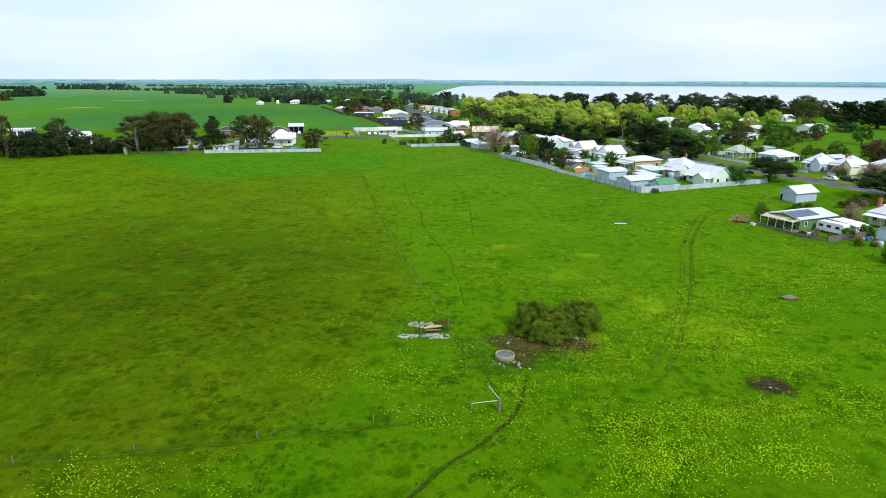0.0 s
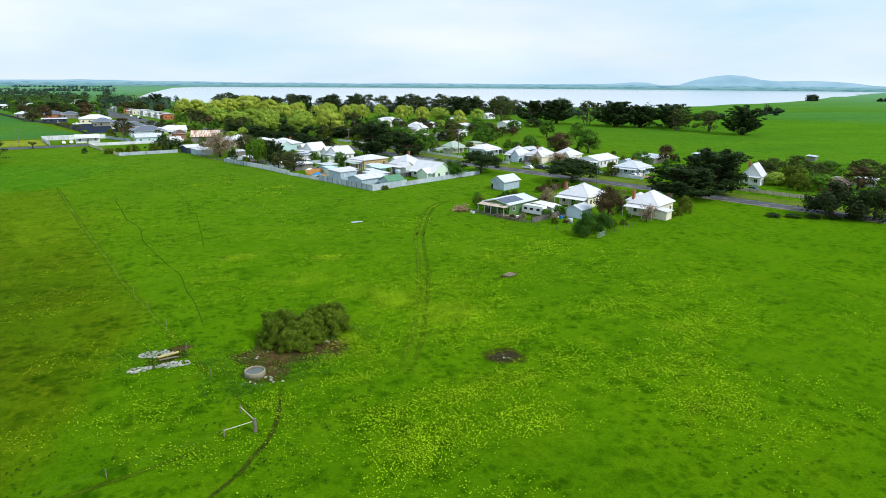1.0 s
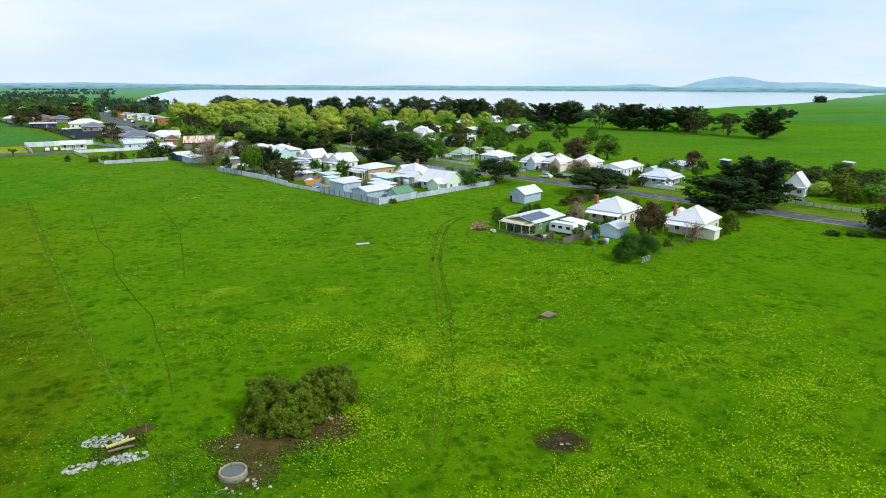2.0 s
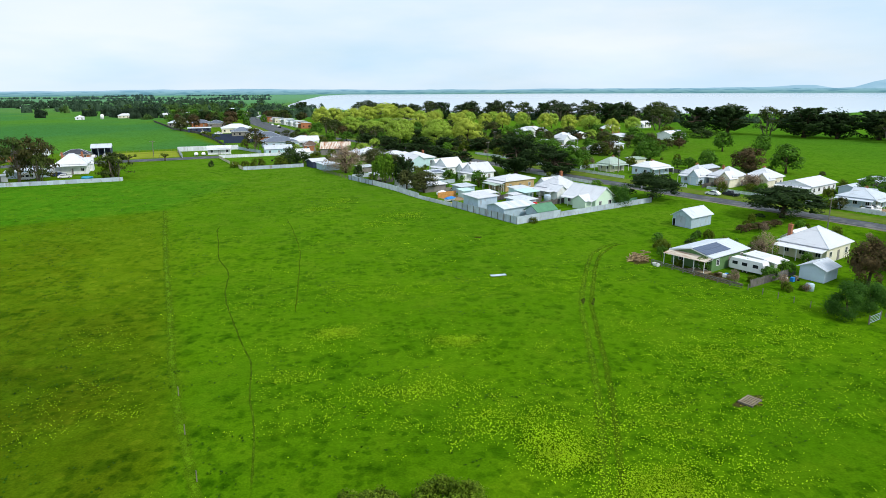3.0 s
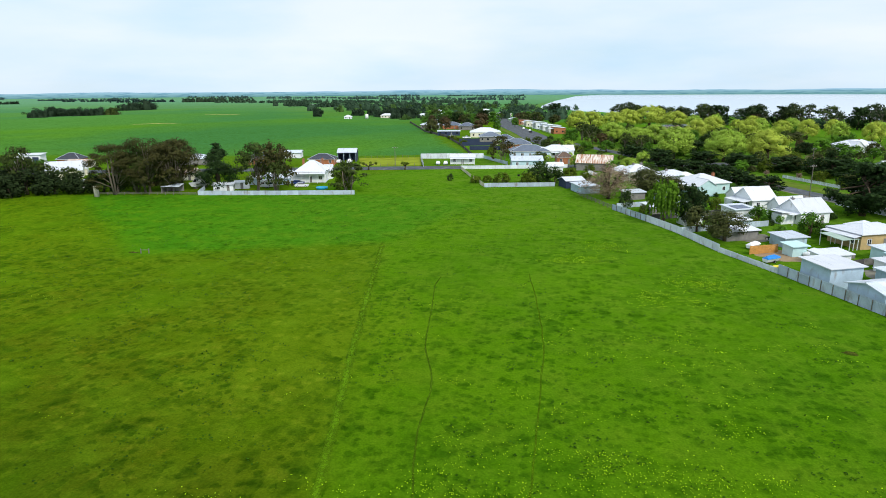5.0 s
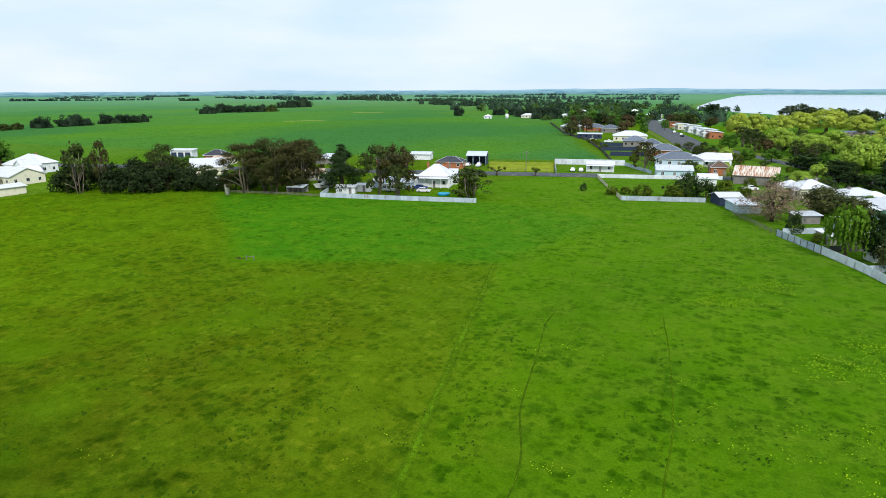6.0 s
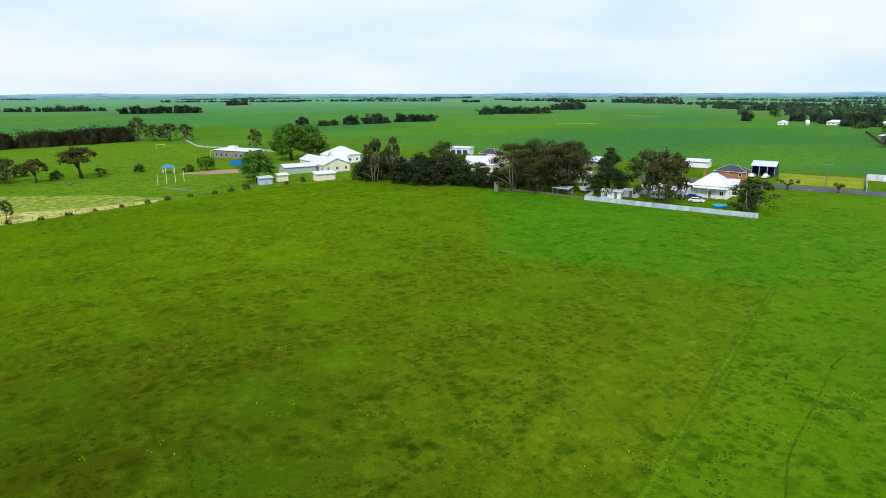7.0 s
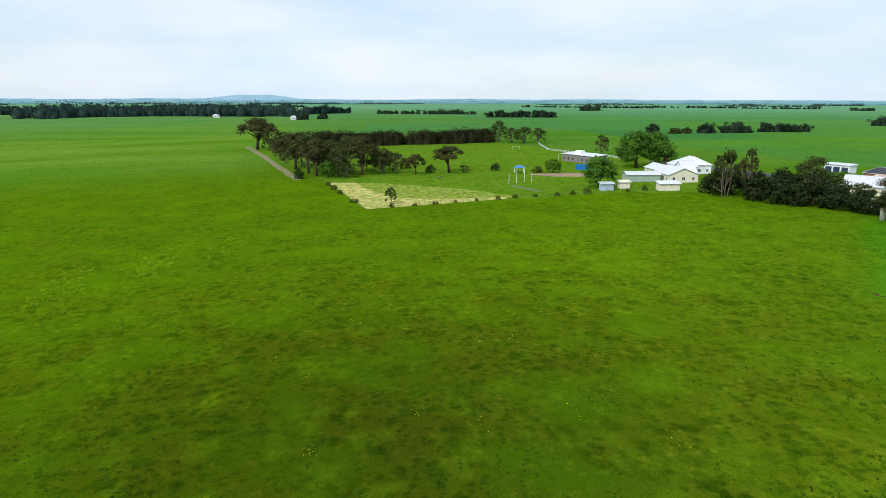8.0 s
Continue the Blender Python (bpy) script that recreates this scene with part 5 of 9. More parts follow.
solid("log", Geo().tube([(-1.3, 0, 0.3), (0, 0.1, 0.32), (1.3, 0.15, 0.36)], [0.16, 0.18, 0.14], 8), YELLOW_LOG, -2.6, 60.2, 12, "pale peeled log lying on rubble", "log")
solid("log", Geo().tube([(-1.2, 0, 0.25), (0, 0.05, 0.27), (1.1, 0.0, 0.25)], [0.12, 0.13, 0.10], 8), TIMBER, -2.5, 59.5, 6, "grey weathered log lying on rubble", "log")
stones("stones_by_trough", 5.6, 51.6, 18, 2.0, 0.8, 0.36, "scattered grey stones beside the trough")
stones("stones_by_trough", 6.9, 53.2, 8, 0.9, 1.0, 0.24, "scattered grey stones beside the trough")
stones("stones_by_bush", 5.4, 57.6, 5, 1.6, 1.4, 0.3, "scattered pale stones on bare soil")
stones("stones_by_bush", 13.6, 58.6, 9, 1.0, 0.8, 0.42, "scattered grey stones on bare soil")


def boxthorn(x, y, r, h, seed, label):
    """A dense thorny dome of many small leaf clumps, with bare stems under it."""
    rng = np.random.default_rng(seed)
    t = thing("bush", x, y, 0, label, "bush", "boxthorn bushes")
    r, h, n = r * K, h * K, int(26 * r * r)
    d = rng.normal(size=(n, 3))
    d /= np.linalg.norm(d, axis=1, keepdims=True)
    d[:, 2] = np.abs(d[:, 2])
    lump = 1 + 0.16 * np.sin(d[:, 0] * 5 + seed) * np.cos(d[:, 1] * 4 + 2 * seed) + 0.10 * np.sin(d[:, 2] * 7 + d[:, 0] * 6)
    c = d * np.array([r, r, h]) * lump[:, None] * rng.uniform(0.72, 0.96, (n, 1)) + np.array([0, 0, 0.25])
    P, N, D = clumps(rng, c, rng.uniform(0.28, 0.62, n), 120, 0.85, 0.35)
    P[:, 2] = np.maximum(P[:, 2], 0.06)
    g = Geo()
    for q in c[:12]:
        g.tube([(q[0] * 0.15, q[1] * 0.15, -0.2), (q[0] * 0.5, q[1] * 0.5, q[2] * 0.6), q], [0.09, 0.06, 0.02], 5)
    part("stems", g, BARK, t, "bare grey stems")
    part("crown", cloud_mesh("crown", P, N, 0.115, L_THORN, rng, 1.6, D + 0.35 * d.repeat(120, axis=0)), None, t)


boxthorn(9.6, 59.1, 3.0, 2.5, 31, "dense olive-green boxthorn bush on bare soil")
boxthorn(8.6, 61.2, 2.3, 2.9, 32, "dense olive-green boxthorn bush on bare soil")
boxthorn(13.3, 61.0, 2.6, 3.1, 33, "dense dark olive boxthorn bush on bare soil")
old_posts = ((1.0, 54.0), (-0.9, 61.3), (-2.8, 68.9), (-4.8, 75.3), (-6.6, 82.0))
for k, (px_, py_) in enumerate(old_posts):
    solid("fence_post", Geo().tube([(0, 0, -0.3), (0.03, 0.02, 1.15)], [0.06, 0.05], 6), POST, px_, py_, 0, "thin grey post of an old fence", "fence post", group="old fence posts")


PALE_RAIL = mat("lichened_pale_rail", (0.50, 0.52, 0.36), 0.85, 0, 0.15, 2, 9)


def strainer():
    t = grown("strainer_post", 3.65, 43.3, 0, "grey timber strainer post with two braced rails", "fence post")
    part("post", Geo().tube([(0, 0, -0.3), (0, 0, 1.15)], [0.17, 0.15], 9), POST, t)
    part("rail", Geo().tube([(-0.1, 0, 0.95), (-2.3, 0.15, 0.55)], [0.04, 0.04], 7), PALE_RAIL, t, "pale brace rail")
    part("rail", Geo().tube([(0, 0.1, 1.0), (-0.75, 3.4, 0.6)], [0.04, 0.04], 7), PALE_RAIL, t, "pale brace rail")
    part("end_post", Geo().tube([(-2.3, 0.15, -0.3), (-2.3, 0.15, 0.8)], [0.045, 0.04], 7), POST, t)
    part("end_post", Geo().tube([(-0.75, 3.4, -0.3), (-0.75, 3.4, 0.85)], [0.045, 0.04], 7), POST, t)


strainer()
fence([(1.3, 43.4), (-6.7, 41.1), (-15.4, 38.5), (-24.0, 36.5), (-40, 33)], 0.9, POST, "sagging wire fence on thin grey posts", 9.0, wire_panel, name="wire_fence")
track("old_fence_line", [(1.3, 43.0), (-1.8, 41.8), (-5.0, 40.8), (-15.4, 38.3), (-24.0, 36.3), (-40, 32.8)], 0.42, TRACKSOIL, "worn strip of grass along an old fence", "track", 0.02)
pal = grown("pallet", 42.3, 71.6, 28, "weathered wooden pallet lying in the grass", "pallet")
for k in range(6):
    part("board", Geo().box(-0.9, -0.6 + 0.22 * k, 0.16, 0.9, -0.45 + 0.22 * k, 0.19), TIMBER, pal)
for k in (-0.8, 0, 0.8):
    part("bearer", Geo().box(k - 0.06, -0.6, 0.02, k + 0.06, 0.7, 0.16), POST, pal)
patch("bare_soil", 42.3, 71.7, 1.9, 1.2, 20, MUD, "bare soil under a pallet", "soil", 0.02, 12)
solid("roof_sheet", Geo().slab([(-1.5, -0.45, 0.18), (1.5, -0.45, 0.14), (1.5, 0.45, 0.18), (-1.5, 0.45, 0.22)], 0.03).box(-1.0, -0.25, -0.05, 1.0, 0.25, 0.15), ZINC_FENCE, 30.6, 110.4, 6, "white painted sheet lying on the grass", "sheet")
# a darker grass tuft, drawn as a ground patch in the scorched-grass colour
patch("bare_soil", 33.2, 132.6, 1.1, 0.6, 0, SCORCH, "small patch of darker green grass tufts", "soil", 0.02, 15)
patch("bare_soil", -64.5, 154.0, 1.2, 0.6, 20, MUD, "muddy spot by a stock tap", "soil", 0.02, 16)
tap = grown("stock_tap", -62.9, 153.6, 10, "grey posts and rail beside a muddy stock tap", "fence post")
for k in (0, 1.3):
    part("post", Geo().box(k - 0.07, -0.05, -0.2, k + 0.05, 0.05, 0.8), POST, tap)
part("rail", Geo().box(-0.1, -0.03, 0.55, 1.4, 0.03, 0.62), POST, tap)
solid("water_tank", Geo().lathe([(0.001, -0.2), (0.75, -0.2), (0.75, 3.0), (0.7, 3.2), (0.001, 3.3)], 22), TANK, -107.0, 197.4, 0, "tall narrow pale concrete tank at the paddock edge", "tank", smooth_faces=True)
tree("dark", -27.3, 235.2, 2.2, 2.4, "small lone dark green bush in the grass")

track("cattle_track", [(7.5, 51.6), (6.6, 49.4), (5.8, 45.4), (5.1, 43.4), (4.2, 41.4), (3.1, 40.0), (1.9, 38.3), (-0.6, 35.6), (-3, 32), (-6.5, 27)], 0.30, TRODDEN, "narrow cattle track worn into the grass", "track", 0.03)
track("cattle_track", [(2.3, 52.2), (2.6, 50.4), (3.1, 48.5), (3.6, 45.6), (3.9, 43.1), (4.3, 41.2)], 0.24, TRACKSOIL, "narrow cattle track worn into the grass", "track", 0.025)
track("cattle_track", [(-12.7, 152), (-12.6, 146), (-11.6, 140), (-9.5, 126.6), (-7.1, 118.4), (-6.2, 108.5), (-3.3, 96), (-1.0, 87.4), (-0.4, 80.7), (0.6, 74.1), (1.0, 66)], 0.13, TRACKSOIL, "narrow cattle track worn into the grass", "track", 0.03)
track("cattle_track", [(-0.6, 154.5), (1.2, 142), (2.4, 131.8), (2.8, 120.7), (2.8, 100.3)], 0.12, WHEELTRACK, "faint cattle track in the grass", "track", 0.025)
track("cattle_track", [(-26.4, 168), (-21.6, 146), (-16.7, 124), (-12.2, 105), (-8, 86.5), (-4.5, 73.6), (-2.8, 68), (1.0, 54)], 0.6, PALE_TRACK, "faint old fence line in the grass", "track", 0.02)
VT = [(58, 124), (54.5, 123.5), (51.0, 120.5), (47.3, 115.5), (38.9, 98.7), (35.2, 88.5), (31.7, 78.5), (26.4, 65.2), (22.4, 56.4), (18.7, 49.8)]
for s, w, soil in ((-0.62, 0.5, PALE_TRACK), (0.62, 0.42, WHEELTRACK)):
    track("wheel_track", [(px + s * 0.9, py - s * 0.42) for px, py in VT], w, soil, "pair of faint wheel tracks across the grass", "track", 0.022)
    patch("bare_soil", 38.9 + s * 0.9, 98.2 - s * 0.4, 0.3, 1.6, -28, TRODDEN, "muddy rut in a wheel track", "soil", 0.03, 20 + int(s * 2), n=20)


def scatter(name, spots, size, material, label, seed, tall=0.3, up=1.2):
    """Small tufts in drifts; spots: x, y, spread x, spread y, count."""
    rng = np.random.default_rng(seed)
    P = []
    for x, y, sx, sy, n in spots:
        P.append(np.stack([rng.normal(x, sx, n), rng.normal(y, sy, n)], 1))
    P = np.concatenate(P)
    z = land(P[:, 0], P[:, 1]) + rng.uniform(0.02, tall, len(P))
    N = rng.normal(size=(len(P), 3)) * 0.5 + np.array([0, 0, up])
    N /= np.linalg.norm(N, axis=1, keepdims=True)
    return tagged(new(name, cloud_mesh(name, K * np.c_[P, z], N, size, material, rng, 1.1, np.tile((0.0, 0.0, 1.0), (len(P), 1)))), label, "plants", "", "stuff")


def bloom_spots(patches, seed):
    """Little knots of flowers inside each patch; patches: x, y, half widths, count."""
    r = random.Random(seed)
    out = []
    for x, y, rx, ry, n in patches:
        for _ in range(max(1, n // 8)):
            a, q = r.uniform(0, math.tau), math.sqrt(r.random()) * r.uniform(0.5, 1.7)
            out.append((x + rx * q * math.cos(a), y + ry * q * math.sin(a), r.uniform(0.3, 1.5), r.uniform(0.2, 0.7), r.randint(5, 26)))
    return out


FL_PATCHES = [(23.4, 67.5, 2.0, 3.0, 1700), (28.8, 61.5, 3.0, 3.0, 2100), (26, 57, 6, 6, 900), (20.5, 72.5, 6, 2.4, 900), (15.0, 58.8, 1.1, 2.6, 700), (16.2, 55, 1.6, 2.6, 420),
              (7.6, 93.5, 2.0, 1.2, 800), (20.2, 89, 2.2, 1.1, 700), (31, 70, 5, 5, 900), (36, 64, 4, 5, 600), (46, 80, 6, 4, 1000), (55, 84, 5, 4, 500), (13.2, 79, 6, 2, 700), (3, 84, 4, 1.6, 260),
              (17, 38, 4, 4, 700), (13.6, 41.7, 3, 2.5, 420), (24.9, 37.3, 4, 3, 700), (14.6, 35.2, 3, 2.5, 420), (21.3, 43, 4, 2.5, 600), (27.4, 43.4, 3, 2, 420), (53, 47, 6, 4, 1100), (44, 40, 5, 4, 800),
              (41, 33, 4, 3, 700), (35, 46, 5, 3, 600), (48, 56, 5, 3, 700), (60, 60, 6, 4, 600), (33, 53, 4, 2.5, 420), (11.2, 54.2, 1.4, 1.0, 260), (14, 49.4, 2.4, 1.2, 260), (5.4, 47.2, 1.5, 2.2, 260),
              (6.3, 162, 5, 2.2, 420), (22.7, 152, 4, 3, 420), (17, 146, 4, 3, 300), (11, 170, 3, 3, 260), (-106, 51, 9, 3, 700), (-96, 40, 10, 3, 500), (-118, 62, 10, 3, 420), (-1.0, 41.6, 3, 2, 260),
              (-4.6, 48.9, 3, 3, 260), (-25, 32.5, 4, 3, 420), (60, 70, 9, 7, 600), (20, 80, 18, 10, 700), (0, 100, 20, 30, 300), (40, 110, 10, 8, 350), (-60, 100, 40, 35, 300), (15, 125, 20, 15, 350)]
scatter("yellow_flowers", bloom_spots(FL_PATCHES, 3), 0.125, FLOWER, "drifts of yellow capeweed flowers in the grass", 3, 0.22)
rf_ = random.Random(17)
drifts = []
for k in range(2600):
    a_, b_ = rf_.uniform(-20, 85), rf_.uniform(18, 110)
    if noise.noise(Vector((a_ * 0.06, b_ * 0.08, 9))) > 0.08 and (a_ - 43) * U[0] + (b_ - 141) * U[1] < -3:
        drifts.append((a_, b_, rf_.uniform(0.5, 1.6), rf_.uniform(0.35, 1.0), rf_.randint(8, 34)))
scatter("yellow_flowers", drifts, 0.115, FLOWER, "drifts of yellow capeweed flowers in the grass", 13, 0.22)
WEED = leaf("broad_weed_leaves", (0.060, 0.200, 0.012), 0.35)
scatter("weeds", bloom_spots([(2.2, 55.5, 2.4, 4.0, 480), (9.0, 52.0, 2.2, 1.8, 260), (10.8, 53.8, 2.2, 1.4, 260), (-4.6, 60, 3.4, 3.2, 420), (4.0, 50.4, 2.6, 1.2, 200), (16.5, 60.5, 1.6, 2.2, 160)], 23), 0.17, WEED, "rank broad-leaved weeds round bare soil", 24, 0.3)
rng = np.random.default_rng(8)
tx, ty = rng.uniform(-150, 95, 9000), rng.uniform(20, 200, 9000)
keep = [(float(a), float(b)) for a, b in zip(tx, ty) if noise.noise(Vector((a * 0.06, b * 0.06, 3))) > -0.05 and not (a - 43) * U[0] + (b - 141) * U[1] > -2]
scatter("grass_tussocks", [(a, b, 0.5, 0.3, 5) for a, b in keep], 0.20, GRASS_TUFT, "darker tussocks through the grazed pasture", 4, 0.16, 1.6)

# ---- corner yard by the paddock ----
fence([street(0, 0), street(0, 21)], 1.9, ZINC_FENCE, "ribbed galvanised iron fence along the paddock")
fence([street(0, 21), street(-0.6, 33)], 1.1, WHITE_FENCE, "low white sheet fence along the paddock", 1.8)
fence([street(-0.6, 33), street(0.4, 46), street(0.2, 56)], 1.7, WHITE_FENCE, "pale galvanised sheet fence along the paddock")
fence([street(0.2, 56), street(-0.6, 68)], 1.6, ZINC_FENCE, "patched iron sheet fence along the paddock")
fence([street(-0.6, 68), street(-0.3, 86)], 1.2, POST, "weathered timber rail fence along the paddock", 2.6, rail_panel)
fence([street(0, 0), street(11.5, -0.2)], 2.0, ZINC_FENCE, "ribbed galvanised iron fence round a yard")
fence([street(11.5, -0.2), street(40, -1.0)], 1.5, ZINC_FENCE, "ribbed galvanised iron fence round a yard")
fence([street(11.5, -0.2), street(11.5, 6)], 1.5, ZINC_FENCE, "ribbed galvanised iron fence round a yard")
fence([street(20, 14), street(12, 15)], 1.6, PALING, "grey timber paling fence between yards", 2.4, paling_panel)

R = 24.9
x, y = street(3.4, 15.4)
house(x, y, R, 6.8, 6.4, 3.9, 4.3, "skillion", ZINC_WALL, WHITE_ROOF, "tall pale blue-grey sheet metal shed", name="shed", category="shed", windows=False)
x, y = street(5.2, 7.8)
long_shed = house(x, y, R, 10.6, 6.9, 2.7, 3.6, "gable", ZINC_WALL, ZINC_ROOF, "galvanised iron shed with low gabled roof", name="shed", category="shed", windows=False)
for k in (-3.6, -0.6, 2.4):
    part("skylight_sheet", Geo().slab([(k, -3.92, 2.61), (k + 1.5, -3.92, 2.61), (k + 1.5, -0.15, 3.59), (k, -0.15, 3.59)], 0.02), WHITE_ROOF, long_shed, "paler roof sheet")
    part("skylight_sheet", Geo().slab([(k, 0.15, 3.59), (k + 1.5, 0.15, 3.59), (k + 1.5, 3.92, 2.61), (k, 3.92, 2.61)], 0.02), WHITE_ROOF, long_shed, "paler roof sheet")
part("window", Geo().box(5.28, -0.6, 1.2, 5.36, 0.6, 1.9), GLASS, long_shed)
x, y = street(8.7, 2.5)
house(x, y, R, 6.6, 4.4, 2.2, 3.5, "gable", ZINC_WALL, GREEN_ROOF, "small shed with a green gabled roof", name="shed", category="shed", windows=False)
house(64.4, 156.5, R + 90, 11.6, 8.0, 3.0, 5.8, "gable", MINT_WALL, WHITE_ROOF, "pale mint weatherboard house with a gabled white roof", [], "+y", 1.8, chimney_h=1.2, wings=[(-2.2, 4.6, 4.2, 4.6, 2.6, 3.9, "gable", 90)])
house(62.0, 169.0, R, 9.6, 9.2, 3.0, 6.2, "hip", WHITE_WALL, WHITE_ROOF, "white hip-roofed house with a red brick chimney", [(1.5, 0.5)], "-x", 3.6, chimney_h=1.8, wings=[(2.2, 5.4, 8.0, 5.2, 2.9, 5.0, "gable", 0), (-4.2, -3.4, 4.6, 4.2, 2.6, 4.1, "gable", 90)])
house(53.9, 180.8, R, 12.5, 8.5, 3.3, 4.6, "hip", TAN_WALL, WHITE_ROOF, "tan brick house with a low white hip roof and verandah", (), "-x", 2.0, wings=[(3.6, 4.8, 5.0, 4.6, 2.9, 4.0, "hip", 0)])
house(52.7, 169.4, R, 5.6, 4.7, 2.6, 3, "skillion", TEAL_WALL, ZINC_ROOF, "open carport lean-to with pale teal roof", name="carport", category="carport", windows=False)
house(49.3, 197.5, R, 8.6, 7.7, 3.1, 5.8, "gable", WHITE_WALL, WHITE_ROOF, "white weatherboard house with a steep white gabled roof", [(1.0, 1.0), (-3.8, 0)], "-x", 2.4, chimney_mat=GREY_CHIMNEY, wings=[(0.6, 6.2, 8.0, 5.0, 3.0, 5.2, "gable", 0), (-5.6, -0.5, 3.4, 5.4, 2.4, 3.0, "skillion", 90)])
house(43.6, 209.5, R, 7.5, 7.4, 3.1, 5.9, "gable", WHITE_WALL, WHITE_ROOF, "white house with a gabled iron roof and back lean-to", [], "-x", 3.0, wings=[(0.4, 5.6, 7.2, 4.6, 3.0, 5.0, "gable", 0)])
house(36.4, 229, R, 12.3, 11.2, 3.3, 5.6, "hip", TEAL_WALL, WHITE_ROOF, "large pale teal house with white hip roof", [(3.2, -1)], "-x +y", 2.2, wings=[(-4.2, -6.2, 5.6, 6.0, 3.2, 5.0, "gable", 90), (4.0, 6.2, 6.0, 5.6, 3.1, 4.9, "hip", 0)])
house(37.7, 198.2, R, 6, 5.6, 2.8, 3.2, "skillion", WHITE_WALL, ZINC_ROOF, "white back lean-to with solar panels on its roof", name="shed", category="shed", windows=False)
house(31.6, 244.6, R, 10.4, 8.5, 2.4, 3.9, "hip", WHITE_WALL, WHITE_ROOF, "white house with a low white hip roof", [(-2, 0)], "", chimney_mat=GREY_CHIMNEY, wings=[(2.0, -5.0, 5.4, 4.6, 2.4, 3.7, "hip", 0)])
house(22.5, 246, R, 9.4, 8, 3.2, 5.4, "hip", CREAM_WALL, WHITE_ROOF, "cream house with white hip roof and two grey chimneys", [(-1, 0), (2.5, 1)], "-x", 2.0, chimney_mat=GREY_CHIMNEY, wings=[(-3.0, 4.8, 5.6, 5.0, 3.0, 4.6, "hip", 0)])
house(12.1, 263.9, -6, 13.3, 9.8, 3.2, 5.7, "gable", GREY_WALL, RUST_ROOF, "old timber barn with a rust-streaked iron roof", name="barn", category="barn", windows=False)
x, y = street(3.6, 89.5)
house(x, y, R, 6.4, 7.5, 2.3, 2.7, "skillion", ZINC_WALL, ZINC_ROOF, "low galvanised lean-to shed beside the paddock", name="shed", category="shed", windows=False)
x, y = street(3.4, 97.0)
house(x, y, R, 6.4, 6.0, 2.6, 3.4, "gable", NAVY_WALL, WHITE_ROOF, "navy sheet metal shed with white roof", name="shed", category="shed", windows=False)
house(-0.5, 295.7, 12, 12.6, 9, 2.9, 5.4, "hip", WHITE_WALL, WHITE_ROOF, "white house with broad white hip roofs", [(2, 1)], "-y", 2.0, wings=[(-6.5, -3.5, 6.5, 6.0, 2.8, 4.8, "hip", 0), (5.5, 4.5, 7.0, 6.0, 2.8, 4.8, "gable", 0)])
house(2.7, 276.3, 12, 6.5, 5.2, 3, 4.9, "hip", BRICK_WALL, BROWN_ROOF, "brick house with a brown tiled hip roof", [], "")
house(0.3, 255.5, 12, 5.7, 4.3, 2.8, 3.9, "gable", WHITE_WALL, WHITE_ROOF, "small white shed with white gabled roof", name="shed", category="shed", windows=False)
house(-8.8, 266.7, 12, 12.3, 6.2, 3, 4.4, "gable", TEAL_WALL, ZINC_ROOF, "long low teal house with pale roof", [], "")


def solar(x, y, z, rot, tilt, cols, rows, label="dark blue solar panels on a roof"):
    s = thing("solar_panels", x, y, rot, label, "solar panels", z=z)
    g = Geo().box(0, 0, 0, 0.98, 1.6, 0.05).mesh("panel", SOLAR)
    for c in range(cols):
        for r in range(rows):
            part("panel", g, None, s, "", pose(0, 0, 0, tilt, 0, 0) @ pose(c * 1.02, r * 1.65, 0))


solar(36.88, 195.95, G(37.7, 198.2) + 2.91, R, 4, 4, 2, "dark solar panels on a lean-to roof")
# boat, tarpaulin and timber in the yard by the fence
def covered_boat(x, y, rot, colour, label, L=4.2):
    b = thing("boat", x, y, rot, label, "boat")
    part("hull", Geo().add([(-L / 2, -0.7, 0.9), (L / 2 - 0.8, -0.7, 0.9), (L / 2, 0, 1.0), (L / 2 - 0.8, 0.7, 0.9), (-L / 2, 0.7, 0.9), (-L / 2, -0.45, 0.3), (L / 2 - 1, -0.35, 0.3), (L / 2 - 1, 0.35, 0.3), (-L / 2, 0.45, 0.3)],
                           [(0, 1, 6, 5), (1, 2, 6), (2, 3, 7), (2, 7, 6), (3, 4, 8, 7), (4, 0, 5, 8), (5, 6, 7, 8)]), CAR_WHITE, b)
    part("cover", Geo().add([(-L / 2, -0.75, 0.92), (L / 2 - 0.8, -0.75, 0.92), (L / 2, 0, 1.02), (L / 2 - 0.8, 0.75, 0.92), (-L / 2, 0.75, 0.92), (-L / 2 + 0.4, 0, 1.5), (0.3, 0, 1.6)],
                            [(0, 1, 6, 5), (1, 2, 6), (2, 3, 6), (3, 4, 5, 6), (4, 0, 5)]), colour, b)
    part("trailer", Geo().box(-L / 2 + 0.3, -0.6, 0.28, L / 2 - 0.6, -0.5, 0.36).box(-L / 2 + 0.3, 0.5, 0.28, L / 2 - 0.6, 0.6, 0.36).box(-0.3, -0.7, 0.28, -0.2, 0.7, 0.36), POST, b)
    wheel_set(b, (-0.2,), 0.75, 0.28)


x, y = street(3.4, 26.0)
covered_boat(x, y, R + 10, BLUE_TARP, "small boat under a blue tarpaulin")
x, y = street(2.0, 23.4)
solid("kayak", Geo().tube([(-1.6, 0, 0.3), (-0.8, 0, 0.25), (0.8, 0, 0.25), (1.6, 0, 0.32)], [0.05, 0.3, 0.3, 0.05], 8), YELLOW, x, y, R, "yellow plastic kayak lying in a yard", "kayak", smooth_faces=True)
x, y = street(5.6, 30.5)
